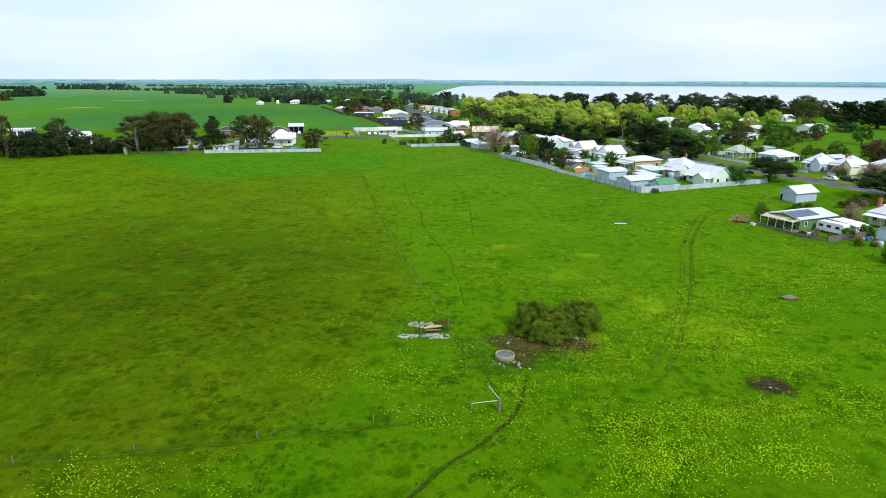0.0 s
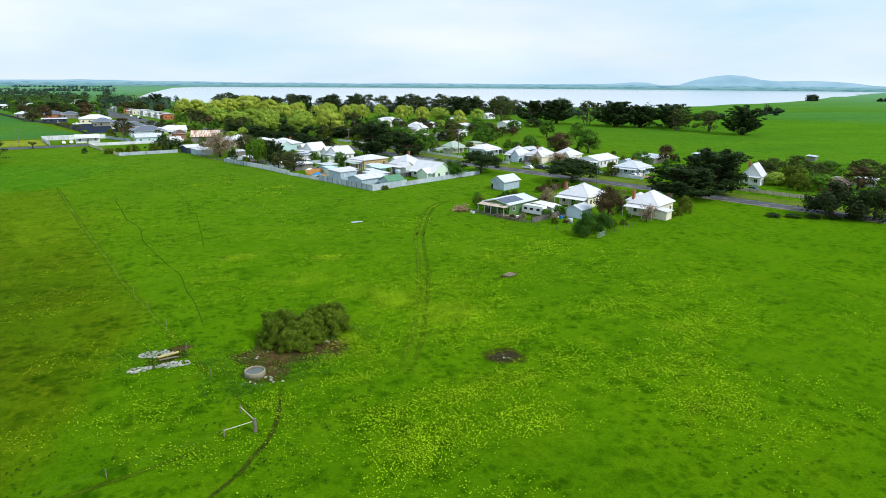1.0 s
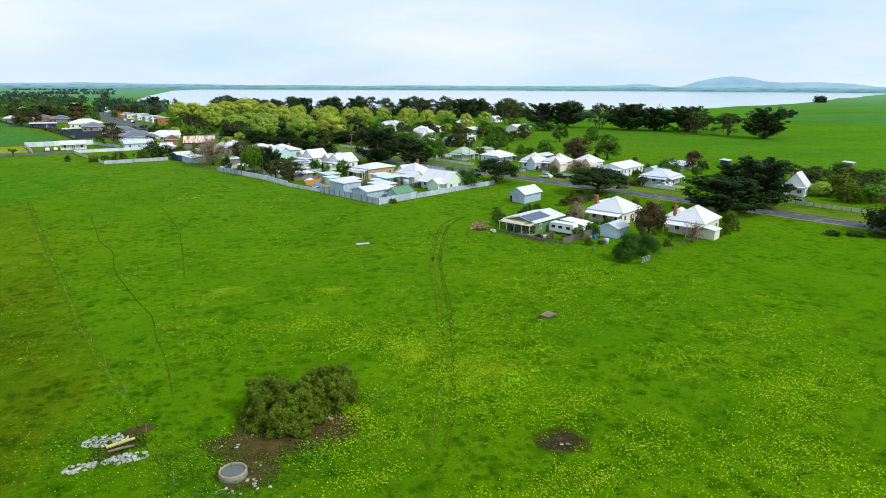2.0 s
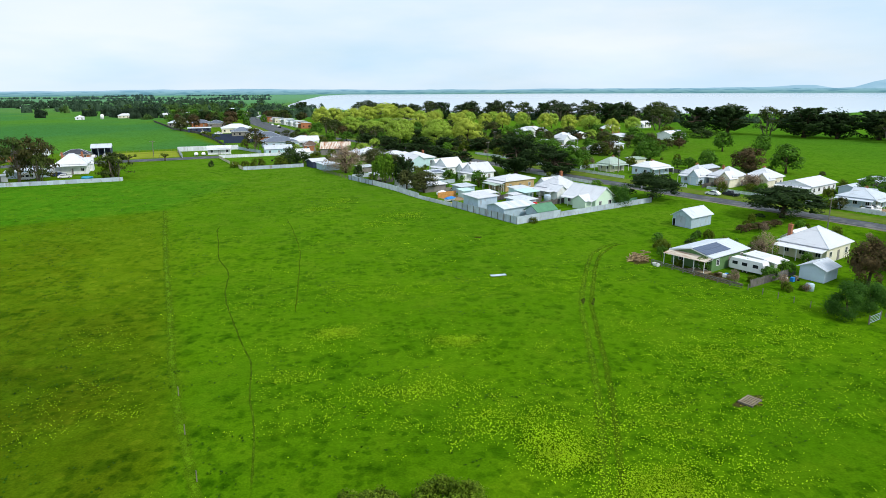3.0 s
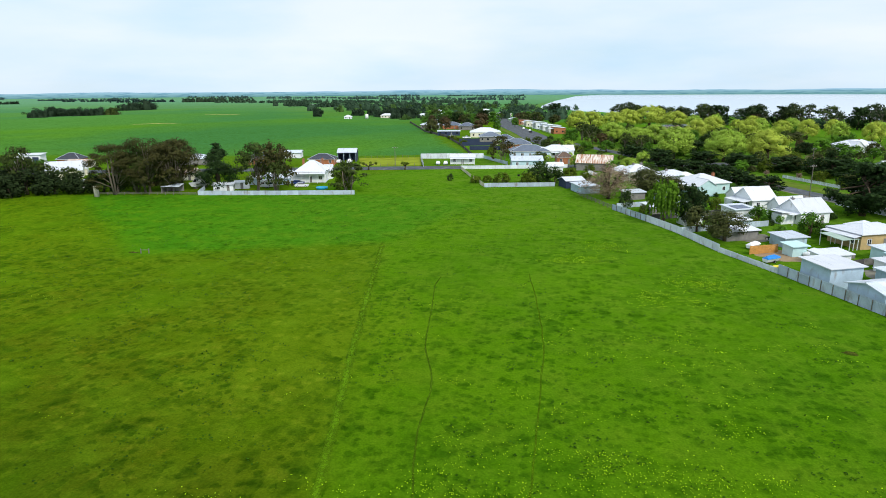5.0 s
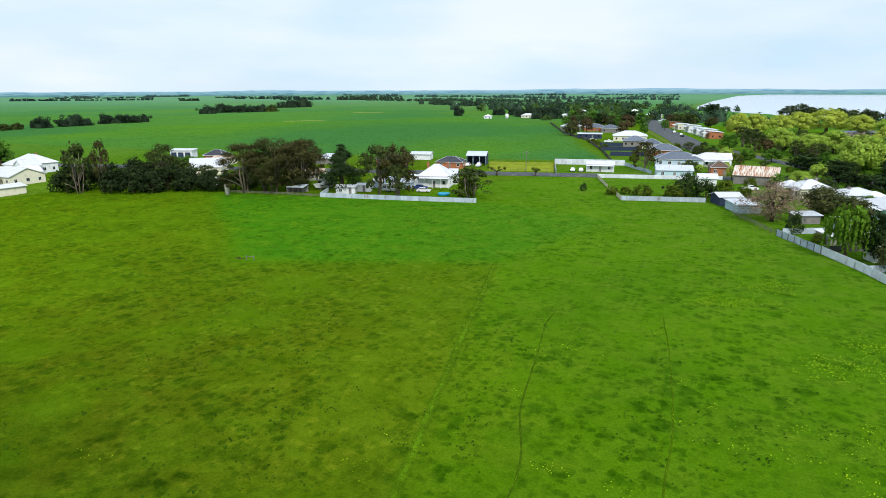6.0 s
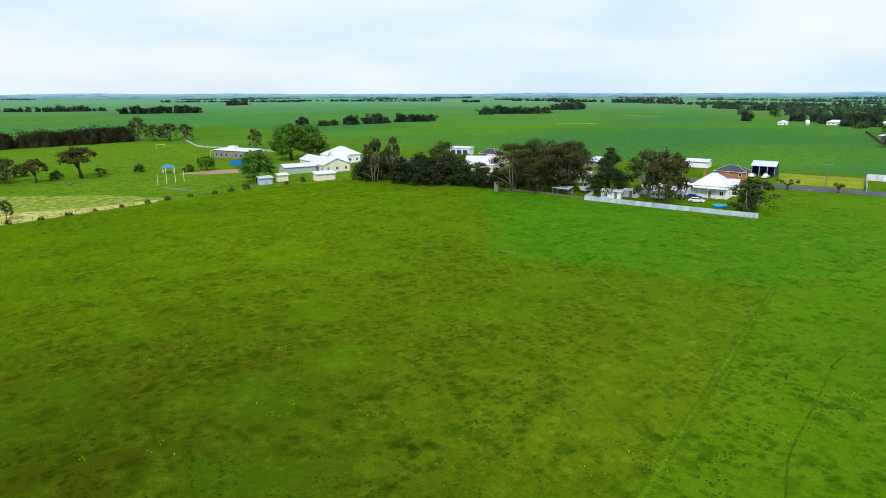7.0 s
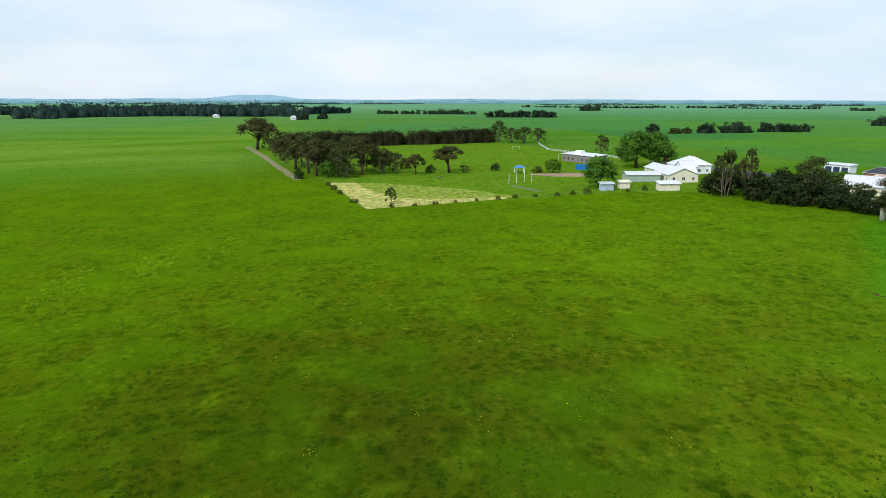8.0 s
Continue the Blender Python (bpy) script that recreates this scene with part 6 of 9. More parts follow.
ow = thing("timber_screen", x, y, R, "orange-stained timber slat wall in a yard", "screen")
for k in range(7):
    part("slat", Geo().box(-3.4, -0.04, 0.06 + 0.25 * k, 3.4, 0.04, 0.28 + 0.25 * k), ORANGE, ow)
for k in (-3.2, 0, 3.2):
    part("post", Geo().box(k - 0.06, 0.04, -0.2, k + 0.06, 0.16, 1.85), ORANGE, ow)
x, y = street(6.4, 33.6)
covered_boat(x, y, R + 20, WHITE_PAINT, "small open white dinghy on a trailer")
x, y = street(12.0, 27.0)
car(x, y, R + 190, CAR_WHITE, "white utility parked in a yard", True)
x, y = street(13.2, 34)
house(x, y, R, 5.5, 4.5, 2.2, 2.5, "skillion", ZINC_WALL, ZINC_ROOF, "low galvanised lean-to shed with teal walls", name="shed", category="shed", windows=False)
x, y = street(8.0, 40)
house(x, y, R, 8.0, 4.0, 2.2, 2.6, "skillion", GREY_WALL, WHITE_ROOF, "long open-fronted shed with pale roof", name="shed", category="shed", windows=False)
x, y = street(7.5, 63)
house(x, y, R, 8.0, 5.0, 2.1, 2.5, "skillion", GREY_WALL, WHITE_ROOF, "rambling lean-to with bleached iron roof", name="shed", category="shed", windows=False)
x, y = street(14.5, 11.5)
car(x, y, R + 95, RED_PAINT, "small red car beside a shed")
x, y = street(12.8, 3.4)
covered_boat(x, y, R + 60, CAR_WHITE, "white covered trailer boat beside a shed", 4.5)
tree("shrub", 46.5, 141.8, 1.3, 2.4, "low olive shrub behind an iron fence")

for u_, v_, L_, W_, e_, rg_, wl_, cv_, lb_ in ((12.6, 12.6, 6.4, 5.6, 2.3, 2.6, ZINC_WALL, ZINC_ROOF, "low pale-roofed workshop in a yard"), (9.6, 28.6, 3.4, 2.8, 2.2, 2.5, TEAL_WALL, TEAL_WALL, "small teal cubby in a yard"),
                                                (10.8, 23.0, 6.4, 3.4, 2.3, 2.7, WHITE_WALL, WHITE_ROOF, "long white garden shed in a yard"), (13.5, 47, 4.5, 3.5, 2.2, 2.5, ZINC_WALL, WHITE_ROOF, "small pale garden shed behind houses"),
                                                (7.0, 52, 5, 3.2, 2.1, 2.4, WHITE_WALL, ZINC_ROOF, "small white fowl house by a fence"), (14.5, 72, 5, 4, 2.3, 2.8, ZINC_WALL, WHITE_ROOF, "small pale garden shed behind houses"),
                                                (10, 78, 6, 3.6, 2.2, 2.6, GREY_WALL, ZINC_ROOF, "weathered open lean-to by the paddock"), (15.5, 18, 3.0, 2.4, 2.2, 2.4, WHITE_WALL, WHITE_ROOF, "tiny white outhouse in a yard")):
    house(*street(u_, v_), R, L_, W_, e_, rg_, "skillion", wl_, cv_, lb_, name="shed", category="shed", windows=False)


def carport(x, y, rot, L, W, h, cover, label):
    c = thing("carport", x, y, rot, label, "carport")
    part("roof", Geo().slab([(-L / 2, -W / 2, h), (L / 2, -W / 2, h), (L / 2, W / 2, h + 0.35), (-L / 2, W / 2, h + 0.35)], 0.1), cover, c)
    pm = Geo().box(-0.06, -0.06, -0.5, 0.06, 0.06, h - 0.1).mesh("post", TRIM)
    for px, py in ((-L / 2 + 0.2, -W / 2 + 0.2), (L / 2 - 0.2, -W / 2 + 0.2), (L / 2 - 0.2, W / 2 - 0.2), (-L / 2 + 0.2, W / 2 - 0.2), (0, -W / 2 + 0.2)):
        part("post", pm, None, c, "", pose(px, py, 0))


carport(*street(19.6, 18.2), R, 6.4, 5.2, 2.5, TEAL_WALL, "open carport with pale teal roof on white posts")
carport(*street(19.8, 30.5), R, 4.4, 6.0, 2.4, SAGE_ROOF, "open verandah shelter with green roof")
car(*street(15.0, 6.2), R + 70, CAR_DARK, "dark four-wheel drive parked on a back lawn", True)
fence([street(15.4, 9.6), street(24.5, 10.2)], 1.5, PALING, "grey timber paling fence between yards", 2.4, paling_panel)
fence([street(13, 20.8), street(22, 21.4)], 1.5, PALING, "grey timber paling fence between yards", 2.4, paling_panel)
fence([street(1, 46), street(20, 46.5)], 1.4, ZINC_FENCE, "pale sheet fence between yards", 2.4)
fence([street(1, 57), street(20, 57.5)], 1.4, PALING, "grey timber paling fence between yards", 2.4, paling_panel)
fence([street(1, 69), street(22, 69.5)], 1.4, ZINC_FENCE, "pale sheet fence between yards", 2.4)
fence([street(48.6, 24), street(48.4, 60)], 1.1, WHITE_FENCE, "low white front fence beside the street", 2.4, picket_panel)
patch("yard_gravel", *street(13.5, 13.5), 4.2, 6.5, R, GRAVEL, "worn gravel yard between sheds", "yard", 0.04, 51, 0.15)
patch("yard_gravel", *street(7.5, 29), 4.5, 4.5, R, SAND, "sandy yard with boats and timber", "yard", 0.04, 52, 0.15)
patch("yard_gravel", *street(11, 40), 4.5, 4.0, R, GRAVEL, "worn gravel yard between sheds", "yard", 0.04, 53, 0.15)
for u_, v_ in ((13.8, 15.6), (10.8, 12.0), (8.4, 31.8), (12.4, 37.5), (16.5, 25.5)):
    rb = thing("crate_stack", *street(u_, v_), rs.uniform(0, 90), "untidy stack of crates and drums in a yard", "crates")
    for q in range(5):
        bx_, by_, bs_ = rs.uniform(-1, 1), rs.uniform(-0.8, 0.8), rs.uniform(0.4, 0.8)
        part("crate", Geo().box(bx_ - bs_ / 2, by_ - bs_ / 2, -0.05, bx_ + bs_ / 2, by_ + bs_ / 2, bs_ * rs.uniform(0.7, 1.3)), (TIMBER, GREY_WALL, ZINC_WALL, DARK_IN, WHITE_PAINT)[q], rb)
solid("rain_tank", Geo().lathe([(0.001, -0.2), (1.0, -0.2), (1.0, 1.9), (0.85, 2.05), (0.001, 2.15)], 20), ZINC_WALL, *street(21.2, 13.2), 0, "round galvanised rainwater tank by a house", "tank", smooth_faces=True)
tree("willow", 22.6, 190.5, 8.6, 7.2)
tree("cypress", 27.4, 189.2, 9.0, 6.6, "tall dense dark green evergreen tree")
tree("dome", 31.0, 178.2, 5.6, 8.6, "low spreading olive-green tree")
tree("dome", 27.6, 184.5, 5.0, 5.2, "low spreading olive-green tree")
tree("blossom", 13.6, 214.6, 8.4, 14.0)
tree("dome", 23.0, 222.5, 6.6, 10.5, "low spreading olive-green tree")
tree("dome", 27.5, 216.5, 5.6, 8.0, "low spreading olive-green tree")
tree("dark", 16.8, 205.5, 4.2, 4.0)
tree("shrub", 20.0, 199.4, 2.4, 2.6)
tree("oak", 46.2, 184.2, 4.5, 4.8, "small bright green garden tree")
tree("shrub", 35.2, 205.5, 3.2, 3.6)
tree("oak", 40.5, 194.5, 3.4, 4.2, "small bright green garden tree")
tree("citrus", 70.0, 154.2, 6.2, 6.6, "round clipped evergreen by an iron fence")
tree("cypress", 62.5, 204.5, 13.0, 16.0, "huge spreading cypress beside the street")
tree("cypress", 72.5, 199.5, 8.0, 12.5, "broad dark cypress beside the street")
tree("oak", 78.5, 203.0, 8.5, 9.0)
tree("oak", 68.5, 213.0, 10.0, 8.5)
tree("spreading", 81.3, 160.2, 7.4, 12.8, "flat-topped dark green street tree")
tree("spreading", 97.3, 137.0, 7.2, 15.2, "low spreading dark cypress beside the street")
pole(59.2, 224, 10, R)
pole(93.9, 121.5, 9.5, R)
pole(92.5, 200, 9, R)
pole(72, 262, 10, R)
tn = fence([street(38, 1.5), street(31, 1.5), street(31, 4.5)], 1.3, GREEN_ROOF, "dark green shade-cloth fence inside a yard", 2.4, cloth_panel)

# ---- cottages beside the paddock ----
cottage = house(64.2, 111.3, R, 12.2, 8.6, 2.9, 3.9, "gable", GREEN_WALL, ZINC_ROOF, "green weatherboard cottage with pale roof, pergola and solar panels", (), "", name="house", category="house")
PERGOLA = mat("weathered_pergola_sheet", (0.62, 0.56, 0.46), 0.7, 0, 0.1, 0.5, 6, 0.3, 3.0, (0.36, 0.22, 0.14), 0.30, streak=True)
perg = part("pergola_roof", Geo().slab([(-8.7, -4.5, 2.35), (-6.0, -4.5, 2.75), (-6.0, 4.5, 2.75), (-8.7, 4.5, 2.35)], 0.05), PERGOLA, cottage, "patchy cream and rust corrugated pergola roof")
for k in range(5):
    part("post", Geo().box(-8.62, -4.35 + 2.15 * k, -0.6, -8.52, -4.25 + 2.15 * k, 2.32), TRIM, perg)
for k in range(9):
    part("rafter", Geo().box(-8.8, -4.4 + 1.08 * k, 2.24, -6.12, -4.34 + 1.08 * k, 2.30), TRIM, perg)
for k in (-3.2, -2.2):
    part("glazed_door", Geo().box(-6.18, k - 0.48, 0, -6.1, k - 0.36, 2.1).box(-6.18, k + 0.36, 0, -6.1, k + 0.48, 2.1).box(-6.18, k - 0.36, 1.98, -6.1, k + 0.36, 2.1).box(-6.18, k - 0.36, 0, -6.1, k + 0.36, 0.25), TRIM, cottage, "white-framed glazed door")
    part("door_glass", Geo().box(-6.15, k - 0.36, 0.25, -6.12, k + 0.36, 1.98), GLASS, cottage)
part("deck", Geo().box(-8.6, -4.4, -0.5, -6.05, -0.6, 0.12), TIMBER, cottage, "small weathered timber deck")
part("gable_board", Geo().slab([(-6.58, -4.75, 2.72), (-6.5, -4.75, 2.72), (-6.5, 0, 3.84), (-6.58, 0, 3.84)], 0.2).slab([(-6.58, 0, 3.84), (-6.5, 0, 3.84), (-6.5, 4.75, 2.72), (-6.58, 4.75, 2.72)], 0.2), TRIM, cottage)
solid("bath", Geo().add([(-0.8, -0.4, 0.55), (0.8, -0.4, 0.55), (0.8, 0.4, 0.55), (-0.8, 0.4, 0.55), (-0.65, -0.28, -0.05), (0.65, -0.28, -0.05), (0.65, 0.28, -0.05), (-0.65, 0.28, -0.05), (-0.68, -0.3, 0.55), (0.68, -0.3, 0.55), (0.68, 0.3, 0.55), (-0.68, 0.3, 0.55), (-0.55, -0.2, 0.12), (0.55, -0.2, 0.12), (0.55, 0.2, 0.12), (-0.55, 0.2, 0.12)],
                        [(0, 1, 5, 4), (1, 2, 6, 5), (2, 3, 7, 6), (3, 0, 4, 7), (4, 5, 6, 7), (0, 8, 9, 1), (1, 9, 10, 2), (2, 10, 11, 3), (3, 11, 8, 0), (8, 12, 13, 9), (9, 13, 14, 10), (10, 14, 15, 11), (11, 15, 12, 8), (12, 15, 14, 13)]),
      WHITE_PAINT, *street(-1.6, -32.5), R + 70, "old white bath beside a wood heap", "bath")
for gu_, gv_, gh_, gw_, gk_ in ((0.8, -34.5, 1.6, 1.8, "shrub"), (1.4, -38.2, 2.4, 2.6, "oak"), (0.6, -43.6, 2.0, 1.8, "blossom"), (2.4, -45.0, 1.3, 1.6, "shrub"), (0.2, -41.2, 0.9, 1.4, "purple")):
    tree(gk_, *street(gu_, gv_), gh_, gw_)
for gv_ in (-35.5, -38.5, -41.5, -44.0):
    solid("sleeper", Geo().box(-1.3, -0.12, -0.1, 1.3, 0.12, 0.22), TIMBER, *street(0.2, gv_), R + 90 + rs.uniform(-8, 8), "grey timber sleeper edging a garden bed", "sleeper", group="garden sleepers")
solar(60.7, 106.7, G(64.2, 111.3) + 3.14, R, 13, 8, 2)
x, y = street(6.6, -42.2)
caravan(x, y, R + 90, 6.6)
x, y = street(10.6, -42.0)
house(x, y, R, 3.6, 4.4, 2.2, 2.5, "skillion", WHITE_WALL, WHITE_ROOF, "small white annexe with flat roof beside a caravan", name="annexe", category="shed", windows=False)
x, y = street(16.4, -33.2)
car(x, y, R + 5, CAR_WHITE, "white station wagon parked behind a cottage")
fence([street(0.0, -46.2), street(11, -46.8)], 1.5, PALING, "grey weathered paling fence beside a caravan", 2.0, paling_panel)
carport(*street(9.6, -44.6), R, 4.6, 2.6, 2.3, WHITE_PAINT, "white canvas awning on poles beside a caravan")
carport(*street(5.0, -34.6), R, 6.0, 2.4, 2.2, ZINC_ROOF, "low pale patio roof on posts before a cottage")
for u_, v_ in ((2.2, -36.5), (1.6, -41.5), (7.6, -47.8), (13.5, -30.5), (3.6, -33.4)):
    rb = thing("crate_stack", *street(u_, v_), rs.uniform(0, 90), "untidy garden clutter of crates and drums", "crates")
    for q in range(6):
        bx_, by_, bs_ = rs.uniform(-1.2, 1.2), rs.uniform(-1, 1), rs.uniform(0.3, 0.7)
        part("crate", Geo().box(bx_ - bs_ / 2, by_ - bs_ / 2, -0.05, bx_ + bs_ / 2, by_ + bs_ / 2, bs_ * rs.uniform(0.7, 1.3)), (TIMBER, GREY_WALL, WHITE_PAINT, DARK_IN, BLUE_TARP, TIMBER)[q], rb)
fence([street(-1.4, -31.5), street(-1.6, -46)], 1.0, PALING, "low ramshackle timber fence along a garden", 2.4, rail_panel)
fence([street(-1.2, -46.5), street(-1.4, -60.5)], 1.1, POST, "thin wire fence along the paddock", 2.8, wire_panel, name="wire_fence")
fence([street(2.6, -61.2), street(12, -61.2), street(24, -60.8), street(33.5, -60.5)], 1.1, POST, "thin wire fence along a garden", 2.6, wire_panel, name="wire_fence")
x, y = street(-1.4, -61.0)
gt = thing("field_gate", x, y, R - 3, "grey steel tube gate at a garden corner", "gate")
part("gate_frame", Geo().tube([(0, 0, 0.15), (3.2, 0, 0.15), (3.2, 0, 1.15), (0, 0, 1.15), (0, 0, 0.15)], [0.035] * 5, 6), ZINC_WALL, gt)
for k in (0.4, 0.65, 0.9):
    part("rail", Geo().tube([(0, 0, k), (3.2, 0, k)], [0.02, 0.02], 6), ZINC_WALL, gt)
for k in (-0.15, 3.4):
    part("gate_post", Geo().tube([(k, 0, -0.3), (k, 0, 1.4)], [0.11, 0.1], 8), POST, gt)
x, y = street(-1.0, -28.6)
wp = thing("wood_heap", x, y, R, "untidy heap of firewood and offcuts", "wood heap")
lm_ = Geo().tube([(-0.6, 0, 0), (0.6, 0, 0)], [0.12, 0.10], 6).mesh("log", mat("split_firewood", (0.42, 0.30, 0.15), 0.85, 0, 0.25, 2, 12, 0.2, each=0.5))
for k in range(80):
    q = rs.uniform(0, 1)
    part("log", lm_, None, wp, "", pose(rs.gauss(0, 1.3), rs.gauss(0, 1.0), 0.12 + 1.3 * q * rs.random(), rs.uniform(-20, 20), rs.uniform(-20, 20), rs.uniform(0, 180)))
patch("bare_soil", *street(-1.2, -29.4), 3.2, 1.6, R, MUD, "bare soil beside a wood heap", "soil", 0.03, 31)
patch("bare_soil", *street(0.4, -39.5), 1.8, 6.5, R, MUD, "bare garden soil along a fence", "soil", 0.03, 32)
house(83.0, 111.8, R, 10.4, 9.2, 3.1, 6.1, "hip", CREAM_WALL, WHITE_ROOF, "cream cottage with white hip roof and brick chimney", [(-3.5, 3.6)], "-x", 2.6, wings=[(3.4, 5.0, 5.4, 4.0, 2.7, 4.2, "gable", 0)])
house(90.8, 98.6, R, 10.5, 8.0, 3.3, 6.3, "hip", CREAM_WALL, WHITE_ROOF, "cream cottage with white hip roof and brick chimney", [(-4.2, 3.2)], "-x", 3.2, wings=[(2.4, 4.6, 6.2, 4.4, 3.0, 5.0, "hip", 0), (-4.0, -5.2, 3.4, 3.4, 2.2, 2.8, "skillion", 0)])
house(74.6, 101.2, R, 5.2, 4.3, 2.5, 3.4, "gable", BLUE_WALL, ZINC_ROOF, "small pale blue sheet metal garden shed", name="shed", category="shed", windows=False)
x, y = street(5.4, -51.3)
solid("rain_tank", Geo().lathe([(0.001, -0.2), (0.7, -0.2), (0.7, 1.1), (0.62, 1.2), (0.001, 1.3)], 20), ZINC_WALL, x, y, 0, "round galvanised rainwater tank in a garden", "tank", smooth_faces=True)
tree("purple", 78.4, 96.6, 7.0, 7.0, "round rusty purple-brown garden tree")
tree("citrus", 66.6, 87.4, 5.2, 6.0, "bushy mid-green citrus tree by a gate")
tree("citrus", 70.6, 88.4, 4.8, 5.2, "bushy mid-green citrus tree by a gate")
for gx_, gy_, h, w in ((75.5, 91.5, 2.0, 2.4), (78.5, 91.8, 1.5, 2.0), (92.0, 94.2, 1.8, 2.6), (95, 95.2, 2.2, 2.8), (98.6, 96.6, 2.6, 3.0), (100.8, 99.3, 3.6, 3.2), (103.0, 101.6, 3.0, 4.0), (76, 116.5, 3.0, 2.6), (72.0, 118.6, 2.2, 3.0), (74, 113.6, 3.2, 3.0)):
    tree("shrub", gx_, gy_, h, w)
for k in range(5):
    tree("purple", 81.2 + 2.3 * k, 127.3 + 0.7 * k, 1.5, 2.8, "clipped reddish-brown garden hedge shrub", "hedge")
tree("blossom", 73.2, 110.8, 4.6, 4.6, "small bare garden tree with whitish blossom")
tree("blossom", 84.6, 92.5, 4.0, 4.0, "small bare garden tree with grey twigs")
tree("cypress", 110.2, 110.4, 8.6, 19.0, "massive spreading dark cypress beside the street")
tree("cypress", 124.5, 113.5, 12.2, 17.0, "massive spreading dark cypress beside the street")
tree("sombre", 125.2, 83.2, 9.4, 15.0, "dark-crowned spreading street tree")
tree("sombre", 131, 78, 8.6, 11, "dark-crowned spreading street tree")
for k in range(5):
    tree("dark", 113.5 + 3.4 * k, 87.5 - 1.9 * k, 1.0, 4.0, "low dark hedge shrub under trees", "hedge")
shed = house(75.9, 134.8, R, 8.4, 5.2, 2.9, 4.4, "gable", ZINC_WALL, ZINC_ROOF, "small galvanised hay shed with steep gabled roof", name="shed", category="shed", windows=False)
part("shed_door", Geo().box(-0.05, -1.25, 0, 0.0, 1.25, 2.5).box(-0.09, -1.3, 2.5, 0.0, 1.3, 2.6).box(-0.08, -1.32, 0, 0.0, -1.25, 2.5).box(-0.08, 1.25, 0, 0.0, 1.32, 2.5), ZINC_FENCE, shed, "", pose(-4.2, 0.3, 0))
# thin dark panel on the solid wall, painted shade in place of a hole
part("opening_shade", Geo().box(-0.04, -0.32, 0, 0.0, 0.32, 1.8), DARK_IN, shed, "", pose(-4.2, 2.15, 0))

# ---- houses across the street ----
house(93.4, 206.5, R, 8.5, 5.9, 3, 5.2, "hip", CREAM_WALL, SAGE_ROOF, "cream house with faded green hip roof and verandah", [(2, 1)], "-x -y", 2.2)
house(101.6, 197.7, R, 11.7, 8.1, 3.1, 4.8, "hip", BLUE_WALL, WHITE_ROOF, "pale house with a low white hip roof", [(2, 1)], "-y", 2.0, wings=[(2.6, 4.2, 6.0, 4.6, 2.8, 4.2, "hip", 0)])
house(105.5, 180.1, R, 7.6, 7.2, 3.4, 6.3, "hip", BLUE_WALL, WHITE_ROOF, "pale blue weatherboard house with white roof and verandah", [(1, 1)], "-x", 2.0, wings=[(-3.6, -2.2, 4.0, 3.6, 3.2, 5.2, "gable", 0)])
house(111.6, 175.7, R, 8.8, 8.2, 3.4, 6.3, "hip", CREAM_WALL, WHITE_ROOF, "cream weatherboard house with white hip roof and verandah", [(-1.5, 1)], "-x", 2.0, wings=[(-4.0, -2.4, 4.4, 4.0, 3.2, 5.2, "gable", 0), (3.6, 3.6, 6.0, 5.0, 3.0, 5.0, "hip", 0)])
house(120.2, 173.0, R, 9.4, 8.6, 3.3, 6.0, "hip", CREAM_WALL, WHITE_ROOF, "cream weatherboard house with white hip roof", [(1.5, 1)], "", wings=[(-3.8, -2.6, 4.4, 4.0, 3.0, 5.0, "gable", 0), (3.2, 4.2, 6.0, 4.6, 2.8, 4.6, "hip", 0)])
house(125.1, 163.4, R, 16.5, 10.6, 2.9, 4.4, "gable", WHITE_WALL, WHITE_ROOF, "long white weatherboard house with low gabled roof", [], "-x", 2.0)
house(124.3, 145.4, R, 11, 9.5, 2.9, 5, "hip", BLUE_WALL, ZINC_ROOF, "pale blue weatherboard house with pale hip roof", [(1, 0)], "-x -y", 1.8, wings=[(5.8, 2.0, 5.5, 6.0, 2.7, 4.2, "gable", 90)])
house(148.5, 164.9, R, 14.7, 8.4, 2.4, 2.8, "skillion", GREY_WALL, ZINC_ROOF, "open-fronted farm shed with pale skillion roof", name="shed", category="shed", windows=False)
house(118.5, 196, R, 8, 6, 2.4, 3.2, "gable", GREY_WALL, ZINC_ROOF, "weathered back shed with pale roof", name="shed", category="shed", windows=False)
house(133, 158, R, 6, 5, 2.4, 3.2, "gable", BLUE_WALL, ZINC_ROOF, "pale blue garage with pale roof", name="shed", category="shed", windows=False)
house(144.4, 119.7, R, 6.2, 6.2, 3.6, 7.4, "gable", WHITE_WALL, WHITE_ROOF, "white weatherboard house with steep white gabled roof", [(1, 2.2)], "-x", 2.0)
house(158, 106, R, 9, 8, 2.8, 4.6, "hip", BRICK_WALL, BROWN_ROOF, "brick house with brown roof behind trees", [], "")
house(174, 108.5, R, 7, 6, 2.4, 3.0, "gable", WHITE_WALL, WHITE_ROOF, "small white shed with white roof", name="shed", category="shed", windows=False)
house(186, 96, R, 8, 6, 2.6, 3.4, "gable", BLUE_WALL, SLATE_ROOF, "small blue-grey shed among trees", name="shed", category="shed", windows=False)
house(208.5, 151, R, 5, 3.5, 2.0, 2.3, "skillion", GREY_WALL, ZINC_ROOF, "small open field shelter in a paddock", name="field_shelter", category="shed", windows=False)
house(172, 168, R, 4.5, 3, 2.0, 2.3, "skillion", NAVY_WALL, ZINC_ROOF, "small dark field shelter in a paddock", name="field_shelter", category="shed", windows=False)
fence([street(63, 25), street(63, 60)], 1.1, WHITE_FENCE, "white picket fence before a row of houses", 2.4, picket_panel)
fence([street(64, 6), street(64, 22)], 1.1, WHITE_FENCE, "white picket fence before a row of houses", 2.4, picket_panel)
